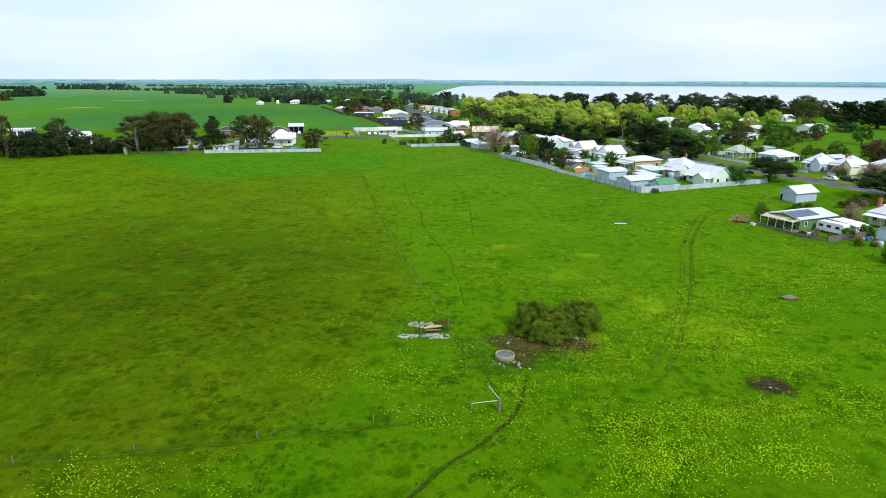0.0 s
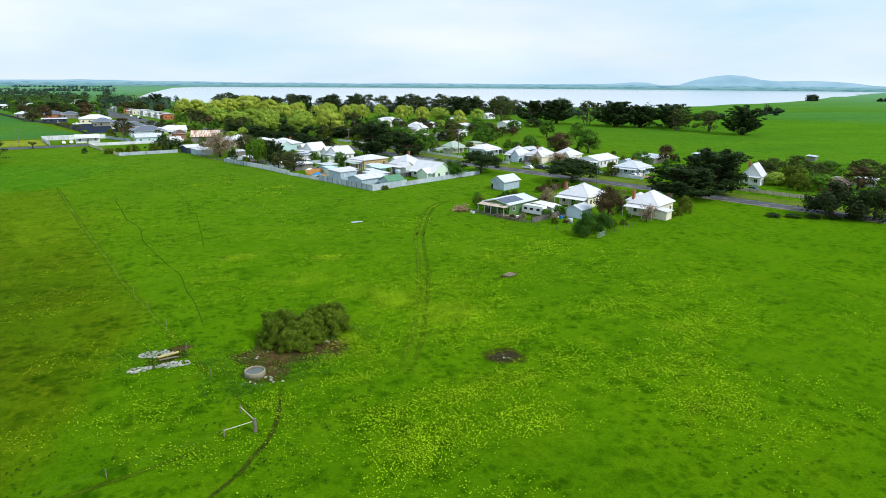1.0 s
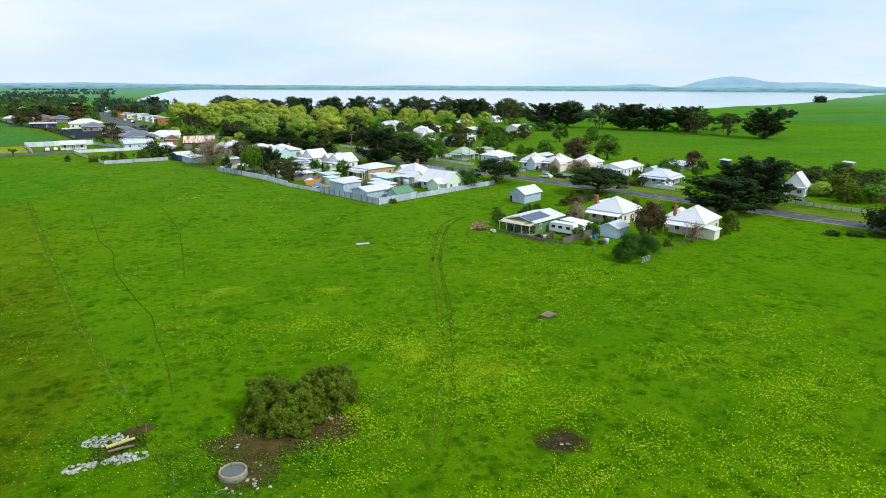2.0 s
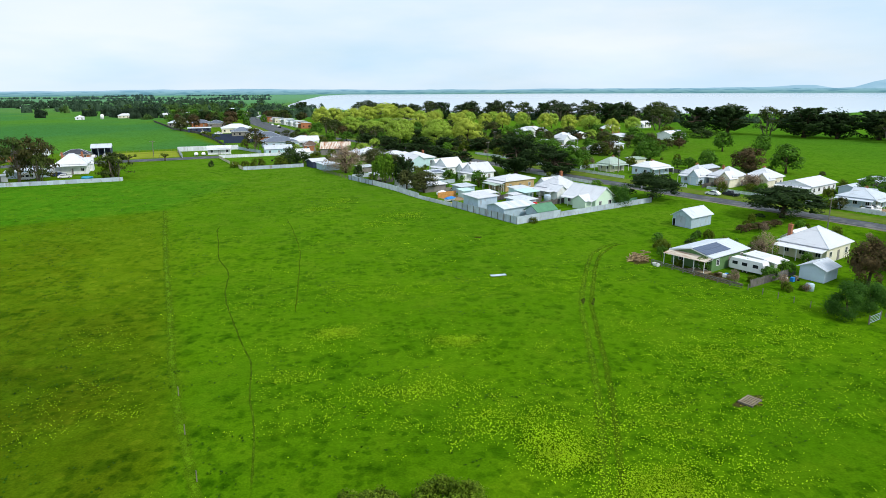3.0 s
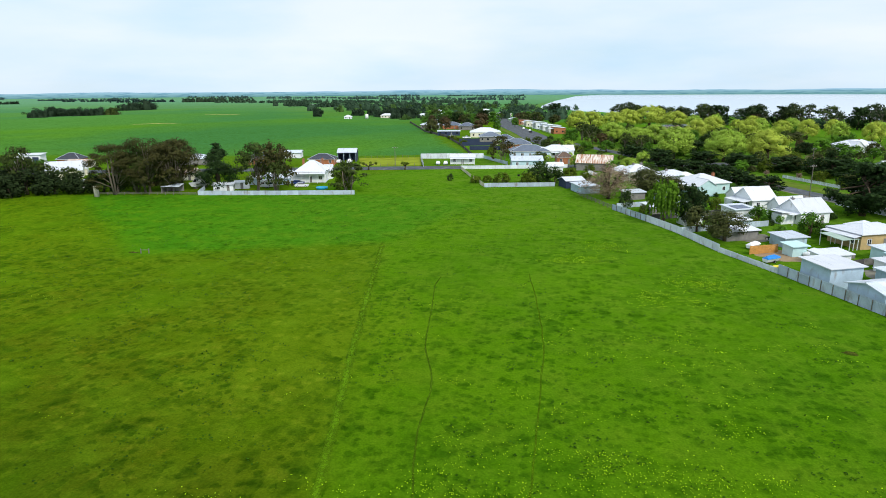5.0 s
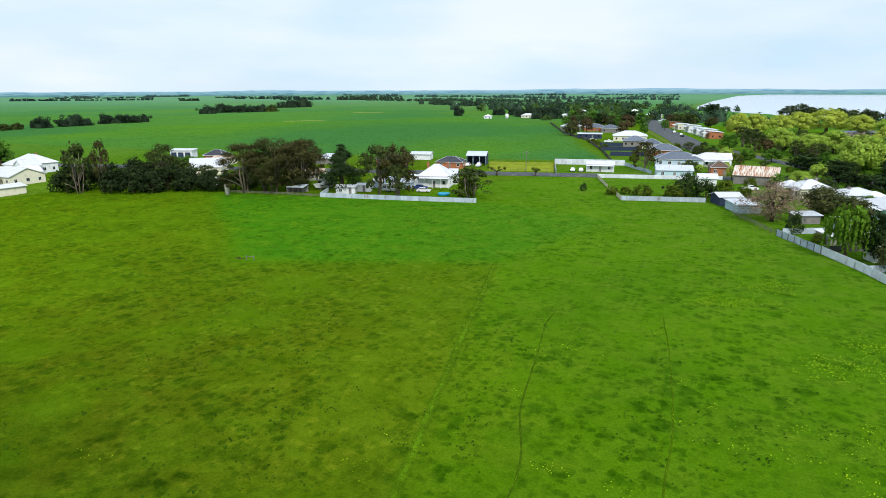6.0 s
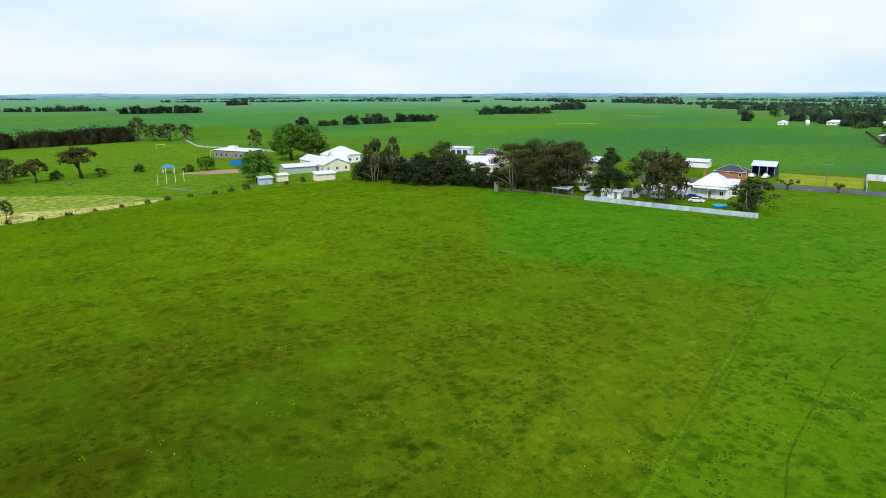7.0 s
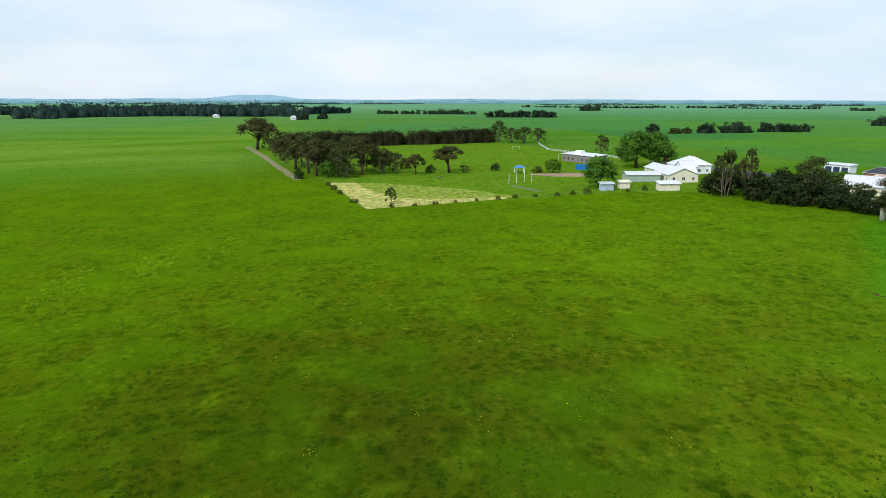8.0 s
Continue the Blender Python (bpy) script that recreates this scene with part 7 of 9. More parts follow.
fence([street(66.5, -38), street(66.5, -22)], 1.2, WHITE_FENCE, "low white paling fence beside the street", 2.4, paling_panel)
fence([street(66.5, -20), street(66.5, 2)], 1.0, WHITE_FENCE, "white picket fence before a row of houses", 2.4, picket_panel)
fence([street(69, -80), street(69, -45)], 1.2, CREAM_FENCE, "low cream fence beside the street", 2.4)
patch("driveway", 123.5, 139.5, 2.6, 4.6, 20, SAND, "pale gravel driveway beside a house", "driveway", 0.06, 71, 0.12)
patch("driveway", 113.5, 164.5, 2.0, 4.4, 24, SAND, "pale gravel driveway beside a house", "driveway", 0.06, 72, 0.12)
patch("driveway", 97.0, 189.5, 1.8, 4.8, 24, GRAVEL, "pale gravel driveway beside a house", "driveway", 0.06, 73, 0.12)
fence([street(66.5, 60), street(65.5, 95)], 1.1, WHITE_FENCE, "white picket fence before a row of houses", 2.4, picket_panel)
fence([street(67, 24), street(82, 24.5)], 1.4, PALING, "grey timber paling fence between gardens", 2.4, paling_panel)
fence([street(67, 3.5), street(84, 4)], 1.4, PALING, "grey timber paling fence between gardens", 2.4, paling_panel)
fence([street(84, -20), street(85, 45)], 1.5, PALING, "grey timber paling fence behind gardens", 2.4, paling_panel)
fence([street(67, 45), street(85, 45)], 1.5, ZINC_FENCE, "pale sheet fence between gardens", 2.4)
for k, (sx_, sy_, rt_) in enumerate(((116, 184.5, 24), (131.5, 169, 24), (109.5, 190, 24), (128.5, 152, 24))):
    house(sx_, sy_, rt_, 5.0, 4.0, 2.2, 2.9, "gable", (ZINC_WALL, BLUE_WALL, WHITE_WALL, ZINC_WALL)[k], ZINC_ROOF, "small pale backyard shed behind a house", name="shed", category="shed", windows=False)
car(98.7, 162.4, R + 90, CAR_WHITE, "white station wagon parked on the verge")
car(102.4, 160.8, R + 90, CAR_DARK, "dark four-wheel drive parked on the verge", True)
car(119.5, 138.5, R + 92, CAR_WHITE, "white utility parked by a picket fence", True)
car(122.3, 141.0, R + 80, CAR_WHITE, "white station wagon parked in a drive")
car(129.3, 115.2, R + 60, CAR_WHITE, "white utility parked beside the street", True)
car(134.6, 111.6, R + 80, CAR_BLUE, "dark blue hatchback parked beside the street")
for k, (tx_, ty_, h, w, kind) in enumerate(((129.5, 191.5, 8.2, 11.8, "purple"), (141, 190.5, 9.2, 10.5, "oak"), (122, 201, 6.5, 7, "oak"), (113, 222, 7.5, 9, "oak"), (117.5, 227, 8, 9, "oak"),
                                            (107.5, 241.5, 5.0, 6, "shrub"), (103.6, 214.2, 4, 5.5, "shrub"), (115.3, 170.5, 4.0, 6.4, "blossom"), (131.5, 150.2, 6.0, 8.0, "oak"), (150.5, 160.5, 6.5, 6.5, "purple"),
                                            (136, 132, 7.5, 10, "cypress"), (143.5, 131.5, 6.5, 8, "oak"), (152.5, 114.5, 7.0, 9.0, "shrub"), (157, 124, 6.5, 8.0, "gum"), (163, 116, 6.0, 9.0, "gum"),
                                            (147.5, 108.5, 6.0, 7.0, "shrub"), (168, 98, 8, 10, "gum"), (141, 122, 3.2, 3.4, "shrub"), (186.5, 128, 3.6, 4.0, "shrub"), (103.8, 176.4, 2.2, 2.6, "dark"))):
    tree(kind, tx_, ty_, h, w)

for tx_, ty_, h, w, kind in ((150, 122, 6.5, 8, "gum"), (160, 130, 5.5, 9, "shrub"), (166, 124, 7.0, 8, "gum"), (172, 118, 6.0, 9, "oak"), (178, 112, 7.0, 10, "gum"), (184, 106, 6.0, 9, "shrub"), (190, 112, 5.5, 8, "gum"),
                             (152, 106, 5.0, 8, "young"), (164, 104, 6.5, 9, "purple"), (176, 98, 7.5, 11, "gum"), (186, 88, 7.0, 10, "gum"), (194, 98, 5.0, 7, "oak"), (148, 116, 4.0, 6, "lime"), (138, 128, 5.0, 8, "cypress")):
    tree(kind, tx_, ty_, h, w)

# ---- the town between the street and the lake ----
house(107.8, 326.6, R, 18, 10.1, 3.7, 6, "hip", WHITE_WALL, WHITE_ROOF, "long white house with white hip roof", [(2, 0)], "-y", 2.0, wings=[(-5.0, -4.6, 6.0, 5.6, 3.5, 5.8, "gable", 90), (5.0, -4.2, 5.0, 5.0, 3.3, 5.2, "gable", 90)])
house(107.3, 281.9, R, 10.5, 8.4, 3.7, 6.6, "hip", WHITE_WALL, WHITE_ROOF, "white house with white hip roof", [(1, 1)], "-y", 2.0, wings=[(-3.6, -4.2, 4.6, 4.4, 3.3, 5.6, "gable", 90)])
house(95.4, 271.6, R, 6, 5, 2.7, 4.2, "gable", WHITE_WALL, WHITE_ROOF, "white cottage with white gabled roof", [], "")
house(98.0, 253.6, R, 10, 5.5, 2.5, 3.2, "skillion", GREY_WALL, WHITE_ROOF, "low shed with a white flat roof", name="shed", category="shed", windows=False)
house(106.8, 249.0, R, 7, 4.5, 2.8, 4.0, "gable", WHITE_WALL, WHITE_ROOF, "white outbuilding with white roof", name="shed", category="shed", windows=False)
house(165.8, 296.1, R, 15.3, 9.2, 3.6, 5.2, "gable", WHITE_WALL, WHITE_ROOF, "large white sheet metal shed", name="shed", category="shed", windows=False)
house(153.5, 335.5, R, 12, 8, 3.2, 5.8, "hip", BRICK_WALL, WHITE_ROOF, "cream house with white gabled roof", [(1, 1)], "")
house(140.5, 297.5, R, 11, 8, 2.9, 4.0, "hip", WHITE_WALL, WHITE_ROOF, "low white house with white hip roof", [], "-y", 1.8)
house(107.5, 218.0, R, 8, 4, 2.4, 3.0, "skillion", CREAM_WALL, SAGE_ROOF, "long low shed with faded green roof", name="shed", category="shed", windows=False)
house(121, 262, R, 8, 6, 2.6, 4.0, "hip", WHITE_WALL, ZINC_ROOF, "white cottage with pale hip roof", [(1, 0)], "")
house(192, 372, R, 9, 8, 2.8, 5.0, "gable", WHITE_WALL, WHITE_ROOF, "white house with white gabled roof", [], "")
house(124, 308, R, 10, 8, 2.8, 4.6, "hip", WHITE_WALL, WHITE_ROOF, "white house with white hip roof", [], "")
house(60, 440, R, 22, 10, 4.0, 5.0, "gable", GREY_WALL, SLATE_ROOF, "long grey hall with slate-coloured roof", name="hall", category="hall")
rt = random.Random(3)
for tx_, ty_ in ((80, 441), (96, 418), (110, 396), (122, 372), (70, 420), (58, 410), (46, 395), (34, 400), (50, 330), (64, 320), (80, 340), (96, 352), (26, 375), (44, 372)):
    tree(("dome", "gum", "oak")[tx_ % 3], tx_, ty_, rt.uniform(4.5, 6.5), rt.uniform(7, 10))
for k in range(11):
    f = k / 10
    tree("elm" if k % 3 else "lime", 72 + 76 * f + rt.uniform(-2, 2), 448 - 132 * f + rt.uniform(-2, 2), rt.uniform(8.0, 10.5), rt.uniform(9.0, 11.5), "", "avenue trees")
for k in range(7):
    f = k / 6
    tree("elm" if k % 2 else "lime", 88 + 76 * f + rt.uniform(-2, 2), 462 - 128 * f + rt.uniform(-2, 2), rt.uniform(8.0, 10.5), rt.uniform(9.0, 11.5), "", "avenue trees")
for tx_, ty_, h, w, kind in ((39.6, 294, 11.8, 15, "lime"), (54.5, 289, 11.3, 16, "lime"), (67.5, 288, 11.6, 16.5, "elm"), (52, 480, 14.5, 27, "elm"), (38, 470, 12.5, 18, "elm"), (66, 468, 11.5, 18, "elm"),
                             (8, 414, 12.8, 13.5, "elm"), (16, 430, 12, 15, "elm"), (28, 445, 11.5, 16, "elm"), (22, 352, 9.5, 13, "lime"), (31, 340, 8.4, 14, "lime"), (40, 350, 9, 13, "lime"), (47, 352, 8.6, 12, "blossom"),
                             (10, 365, 9, 9, "gum"), (14, 345, 8, 9, "gum"), (5, 350, 6.5, 9, "oak"), (18, 312, 4.6, 8.0, "oak"), (60, 372, 10, 12, "elm"), (72, 395, 10.5, 13, "elm"), (84, 380, 10, 12, "elm"),
                             (46, 279, 5.0, 11, "cypress"), (56, 272, 5.5, 12, "cypress"), (66, 266, 5.5, 12, "cypress"), (76, 258, 6.0, 12, "cypress"), (34, 288, 4.8, 11, "cypress"), (26, 296, 5.2, 11, "cypress"),
                             (42, 302, 4.5, 10, "young"), (60, 345, 5, 12, "dark"), (90, 284, 5, 8, "dark"), (86, 264, 5, 8, "oak"), (93, 300, 6, 8, "oak"), (100, 306, 4.5, 7, "young"), (118, 292, 4.0, 6, "purple"),
                             (128, 300, 5, 7, "lime"), (127, 283, 4.5, 7, "dome"), (113, 268, 4.0, 6, "oak"), (137, 280, 4.0, 8, "dome"), (145, 292, 6.5, 9, "oak"), (133, 262, 6.5, 9, "oak"), (153, 268, 7, 9, "oak"),
                             (126, 322, 5, 8, "dome"), (140, 322, 6, 8, "oak"), (176, 318, 6, 9, "shrub"), (184, 300, 5.5, 14, "dark"), (158, 246, 8, 9, "oak"), (166, 235, 8, 8, "oak"), (129, 244, 5, 6, "shrub"),
                             (84, 240, 7.0, 9, "oak"), (91, 249, 6, 8, "oak"), (80, 228, 7, 10, "cypress"), (88, 216, 5.5, 7, "oak")):
    tree(kind, tx_, ty_, h, w)
# dark trees towards the shore
for sx_, sy_, h, w, kind in ((266, 234, 15.3, 16, "cypress"), (260, 251, 11, 15, "gum"), (250, 262, 11, 12, "gum"), (258, 276, 14, 20, "cypress"), (233, 293, 15, 20, "cypress"), (243, 284, 13, 15, "cypress"), (211, 320, 14.5, 18, "cypress"),
                             (224, 306, 13.5, 14, "gum"), (200, 332, 14, 15, "cypress"), (221, 409, 14, 17, "gum"), (190, 350, 12, 14, "gum"), (247, 371, 13, 16, "gum"), (182, 392, 15, 18, "cypress")):
    tree(kind, sx_, sy_, h * 1.1, w * (1.35 if kind == "cypress" else 1.15))
for k in range(40):
    f = k / 39
    tree(("shoregum", "cypress", "shoregum", "gum")[k % 4], 40 + 200 * f + rt.uniform(-8, 8), 590 - 160 * f + rt.uniform(-14, 14), rt.uniform(11, 16.5), rt.uniform(12, 21), "dark spreading tree near the lake shore")
tree("cypress", -12, 740, 14, 18, "tall dark tree near the lake shore")
woods("lakeside_woods", [(-10, 640), (60, 600), (160, 510), (260, 440), (330, 380)], 22, 9, 125, "dark scrub and trees by the lake", 0.7)
# main street
for bx, by, L, W, h, wl_, cv, lb_ in ((-2, 408, 12, 10, 5.0, BRICK_WALL, WHITE_ROOF, "red brick shop with a white awning roof"), (-5, 424, 13, 11, 5.6, WHITE_WALL, WHITE_ROOF, "white parapeted shop with a verandah"),
                                      (-9, 440, 13, 11, 5.2, WHITE_WALL, ZINC_ROOF, "white rendered shop with grey roof"), (-14, 458, 14, 11, 6.0, WHITE_WALL, WHITE_ROOF, "tall white shop building"), (-21, 484, 14, 12, 5.2, CREAM_WALL, WHITE_ROOF, "cream rendered shop with white roof"),
                                      (-28, 512, 14, 12, 5.0, BRICK_WALL, BROWN_ROOF, "brick shop with brown roof"), (-37, 556, 14, 10, 4.6, WHITE_WALL, WHITE_ROOF, "white rendered shop with white roof")):
    house(bx, by, 104, L * 0.9, W * 0.8, h * 0.8, h * 0.8 + 0.8, "skillion", wl_, cv, lb_, (), "+y", 2.6, name="shop", category="shop")
car(-18, 425, 100, CAR_WHITE, "white car parked in the main street")
car(-23, 447, 100, CAR_WHITE, "white car parked in the main street")
car(-16.5, 412, 100, CAR_DARK, "dark car parked in the main street")
ribbon("verge", [(-17, 362), (-28.5, 410), (-41, 470)], 3.0, VERGE, "grass verge beside the main street", "verge", 0.12, 6.0)
for hx, hy, L, W, e, rg, cv, wl_, lb_ in ((-9.7, 293.1, 17.6, 11.7, 3.1, 5.5, SLATE_ROOF, BLUE_WALL, "pale blue house with blue-grey tiled hip roof"), (-16.3, 318.4, 14.4, 10.6, 3.1, 5.6, SLATE_ROOF, BRICK_WALL, "brick house with blue-grey tiled hip roof"),
                                          (-23.0, 339.3, 10.3, 8.5, 3.1, 5.5, SLATE_ROOF, CREAM_WALL, "cream house with blue-grey tiled hip roof"), (-31.0, 353, 12.6, 10.6, 3.1, 5.5, SLATE_ROOF, GREY_WALL, "grey house with blue-grey tiled hip roof"),
                                          (-36.8, 379, 19, 13, 3.2, 5.8, WHITE_ROOF, CREAM_WALL, "cream house with white hip roof"), (-56.3, 385.3, 14.6, 5.8, 2.8, 3.2, ZINC_ROOF, NAVY_WALL, "long low dark shed with pale roof"),
                                          (-64.6, 440, 14.6, 11.5, 3.1, 5.3, SLATE_ROOF, BRICK_WALL, "brick house with blue-grey hip roof"), (-54.5, 432, 12.5, 10.4, 3.1, 5.3, SLATE_ROOF, GREY_WALL, "grey house with blue-grey hip roof"),
                                          (-78.7, 443.3, 14.7, 9.4, 3.0, 4.8, ZINC_ROOF, GREY_WALL, "low house with pale roof"), (-84.3, 506.6, 11.6, 8.7, 3.0, 5.1, SAGE_ROOF, CREAM_WALL, "cream house with green roof"),
                                          (-98, 560, 12, 9, 2.6, 4.4, WHITE_ROOF, CREAM_WALL, "cream house among trees"), (-128, 640, 14, 9, 2.6, 4.2, WHITE_ROOF, WHITE_WALL, "white house among trees")):
    house(hx, hy, 9, L, W, e, rg, "hip" if rg - e > 1 else "skillion", wl_, cv, lb_, (), "")
car(-44, 366, 20, CAR_WHITE, "white van parked beside a house", True)
car(-52, 372, 20, CAR_WHITE, "white caravan-like van parked beside a house")
fence([(-28.5, 287), (-40.5, 329), (-55, 372), (-75, 410), (-111, 520)], 1.5, PALING, "grey paling fence along the crop field", 4.0, paling_panel)
fence([(-40.0, 329), (-26, 333)], 2.0, NAVY_WALL, "dark sheet metal fence behind houses", 2.4)
fence([(-44, 346), (-30, 350)], 2.0, NAVY_WALL, "dark sheet metal fence behind houses", 2.4)
fence([(-34, 312), (-22, 315)], 2.0, NAVY_WALL, "dark sheet metal fence behind houses", 2.4)
for tx_, ty_, h, w, kind in ((-17.4, 275.5, 9.5, 8.5, "redgum"), (-69.7, 409, 7.2, 7.5, "purple"), (-48.5, 449, 9.6, 11.5, "purple"), (-97, 506, 5.4, 6, "oak"), (-36, 425, 6, 6, "oak"), (-30, 470, 6.5, 6, "oak"), (-56, 470, 7, 8, "oak"),
                             (-64, 490, 8, 10, "gum"), (-74, 510, 9, 12, "cypress"), (-48, 515, 9, 12, "oak"), (-60, 545, 10, 14, "cypress"), (-88, 545, 9, 13, "oak"), (-40, 334, 2.6, 5, "shrub"), (-46, 352, 2.6, 5, "shrub"), (-50, 362, 2.4, 6, "shrub"),
                             (-4, 330, 4, 5, "shrub"), (2, 285, 3.4, 4, "shrub"), (-24, 298, 3.2, 4, "shrub")):
    tree(kind, tx_, ty_, h, w)
for k, (line, dep, h, n, m_) in enumerate((([(-190, 690), (-120, 640), (-70, 650)], 45, 8.5, 26, L_FAR), ([(-150, 720), (-90, 690), (-50, 760)], 60, 8, 22, L_FAR_GREEN), ([(-60, 640), (-10, 610)], 30, 9, 16, L_FAR),
                                           ([(-300, 900), (-160, 830), (-80, 860)], 90, 11, 46, L_FAR), ([(-240, 830), (-110, 780)], 80, 9, 26, L_FAR_GREEN), ([(-430, 1090), (-330, 1060)], 30, 15, 30, L_FAR),
                                           ([(-520, 1200), (-460, 1160)], 30, 15, 20, L_FAR), ([(-300, 1130), (-120, 1050)], 90, 12, 46, L_FAR), ([(-150, 980), (-70, 1000)], 60, 10, 20, L_FAR_GREEN))):
    woods("town_woods", line, dep, h, n, "belt of dark trees beyond the town", 0.9 + 0.1 * k, m_)
for line, dep, h, n, m_ in (([(-120, 570), (-75, 600)], 30, 7, 14, L_FAR_GREEN), ([(-70, 900), (-20, 1000)], 60, 10, 20, L_FAR)):
    woods("town_woods", line, dep, h, n, "belt of dark trees beyond the town", 1.0, m_)
for hx, hy, L in ((-112, 668, 14), (-82, 715, 16), (-140, 760, 14), (-60, 690, 18), (-96, 820, 16), (-170, 850, 16), (-38, 660, 14)):
    house(hx, hy, 20, L, 9, 3.0, 5.0, "hip", CREAM_WALL, WHITE_ROOF, "pale farmhouse among trees beyond the town", [], "", base_drop=1.5)

rm = random.Random(41)
for k in range(46):
    f = rm.random()
    mx_, my_ = -16 - 62 * f + rm.choice((-1, 1)) * rm.uniform(16, 52), 400 + 240 * f + rm.uniform(-20, 20)
    if mx_ < -75 - 0.38 * (my_ - 410) or any((mx_ - a) ** 2 + (my_ - b) ** 2 < q * q for a, b, q in SPOTS):
        continue
    h = rm.uniform(4.5, 8.5)
    tree(rm.choice(("gum", "oak", "dome", "cypress", "young", "purple")), mx_, my_, h, h * rm.uniform(1.0, 1.5))
# cypress hedge along the street's back fences
for k in range(9):
    tree("cypress", *street(45.5 + rt.uniform(-1, 1), 76 + 6 * k), rt.uniform(4.0, 5.5), rt.uniform(6, 8), "dark cypress in a tall hedge along the street", "street hedge")
# garden trees and shrubs between the houses
def fill(n, u0, u1, v0, v1, kinds, h0, h1, seed):
    r = random.Random(seed)
    for _ in range(n):
        u, v = r.uniform(u0, u1), r.uniform(v0, v1)
        x, y = street(u, v)
        if 48.5 < u < 60.5 or any((x - a) ** 2 + (y - b) ** 2 < q * q for a, b, q in SPOTS):
            continue
        h = r.uniform(h0, h1)
        tree(r.choice(kinds), x, y, h, h * r.uniform(0.9, 1.5))


fill(90, 13, 45, 18, 125, ("shrub", "young", "dark", "oak", "shrub"), 1.0, 2.8, 5)
fill(150, 63, 112, -34, 130, ("shrub", "young", "dark", "oak", "shrub", "blossom", "dome"), 1.0, 3.6, 6)
fill(170, 62, 150, 60, 230, ("oak", "young", "gum", "shrub", "dome", "dark", "gum", "cypress", "purple"), 2.4, 6.4, 7)
fill(50, 10, 48, 100, 200, ("young", "dark", "gum", "lime", "shrub"), 2.0, 5.0, 8)
fill(90, 2, 44, -59, -22, ("shrub", "young", "dark", "oak", "blossom", "shrub"), 0.7, 2.2, 9)

# ---- far end of the paddock ----
def white_hall():
    h = house(-30, 271.5, 9, 10.2, 5.9, 3, 3.9, "gable", WHITE_WALL, WHITE_ROOF, "long low white weatherboard building with white roof", (), "-y", 1.4)
    return h


white_hall()
fence([(-46.5, 281.5), (-25, 286)], 2.3, WHITE_FENCE, "tall white sheet fence behind a lawn", 2.4)
fence([(-40.8, 261), (-46.5, 281.5)], 1.8, WHITE_FENCE, "white sheet fence beside a lawn", 2.4)
fence([(-25, 286), (-15, 270)], 1.4, ZINC_FENCE, "pale sheet fence beside a lane", 2.4)
fence([(-28.2, 257.7), (-22.5, 241.5)], 1.2, CREAM_FENCE, "low cream sheet fence round a garden", 2.4)
fence([(-21.6, 239.5), (-20.0, 235)], 1.2, CREAM_FENCE, "low cream sheet fence round a garden", 2.4)
fence([(-18.6, 231), (-16.7, 226)], 1.4, CREAM_FENCE, "low cream sheet fence round a garden", 2.4)
fence([(-16.7, 226), (1.1, 230.3)], 1.4, ZINC_FENCE, "low pale sheet fence round a garden", 2.4)
fence([(-28.2, 257.7), (-9.5, 262), (4, 266)], 1.4, WHITE_FENCE, "white fence along the lane", 2.4)
for tx_, ty_, h, w, kind in ((-20, 232.5, 2.6, 4.2, "shrub"), (-17, 234.5, 2.4, 3.4, "shrub"), (-13, 233.5, 3.8, 5.5, "shrub"), (-3.5, 237.5, 6.6, 9.0, "dark"), (1.0, 235.0, 5.2, 6.5, "dark"), (-6, 234.0, 4.0, 5.5, "shrub"), (5, 245, 4, 5, "shrub"), (9, 240, 3, 5, "shrub")):
    tree(kind, tx_, ty_, h, w)
solid("garden_pump", Geo().box(-0.4, -0.3, -0.05, 0.4, 0.3, 0.7).tube([(0.4, 0, 0.5), (0.9, 0, 0.9)], [0.04, 0.04], 6), DARK_IN, -9.5, 246, 0, "small dark garden machine on a lawn", "machine")
car(-37.4, 267.5, 100, CAR_WHITE, "white car parked by a white building")
car(-35.0, 268.0, 100, CAR_WHITE, "white car parked by a white building")
car(10.5, 251, 20, CAR_WHITE, "white four-wheel drive parked by a barn", True)


def plot():
    c = [(-61.5, 260), (-42.3, 264.2), (-47.2, 285), (-68.6, 280)]
    g = Geo()
    g.add([(K * px, K * py, G(px, py) + 0.05) for px, py in c] + [(K * px, K * py, G(px, py) - 0.2) for px, py in c], [(0, 1, 2, 3), (0, 4, 5, 1), (1, 5, 6, 2), (2, 6, 7, 3), (3, 7, 4, 0)])
    tagged(new("garden_plot", g.mesh("garden_plot", mat("rank_yellow_grass", (0.22, 0.27, 0.02), 0.95, 0, 0.25, 0.25, 2.5, 0.4))), "plot of tall yellow-green grass beside the lane", "plot", "", "structure")


plot()
fence([(-61.5, 260), (-42.3, 264.2), (-47.2, 285), (-68.6, 280)], 1.1, POST, "thin wire fence round a plot", 3.0, wire_panel, name="wire_fence")
pole(-50.5, 262.5, 8.0, 12, "slim timber power pole beside the lane")


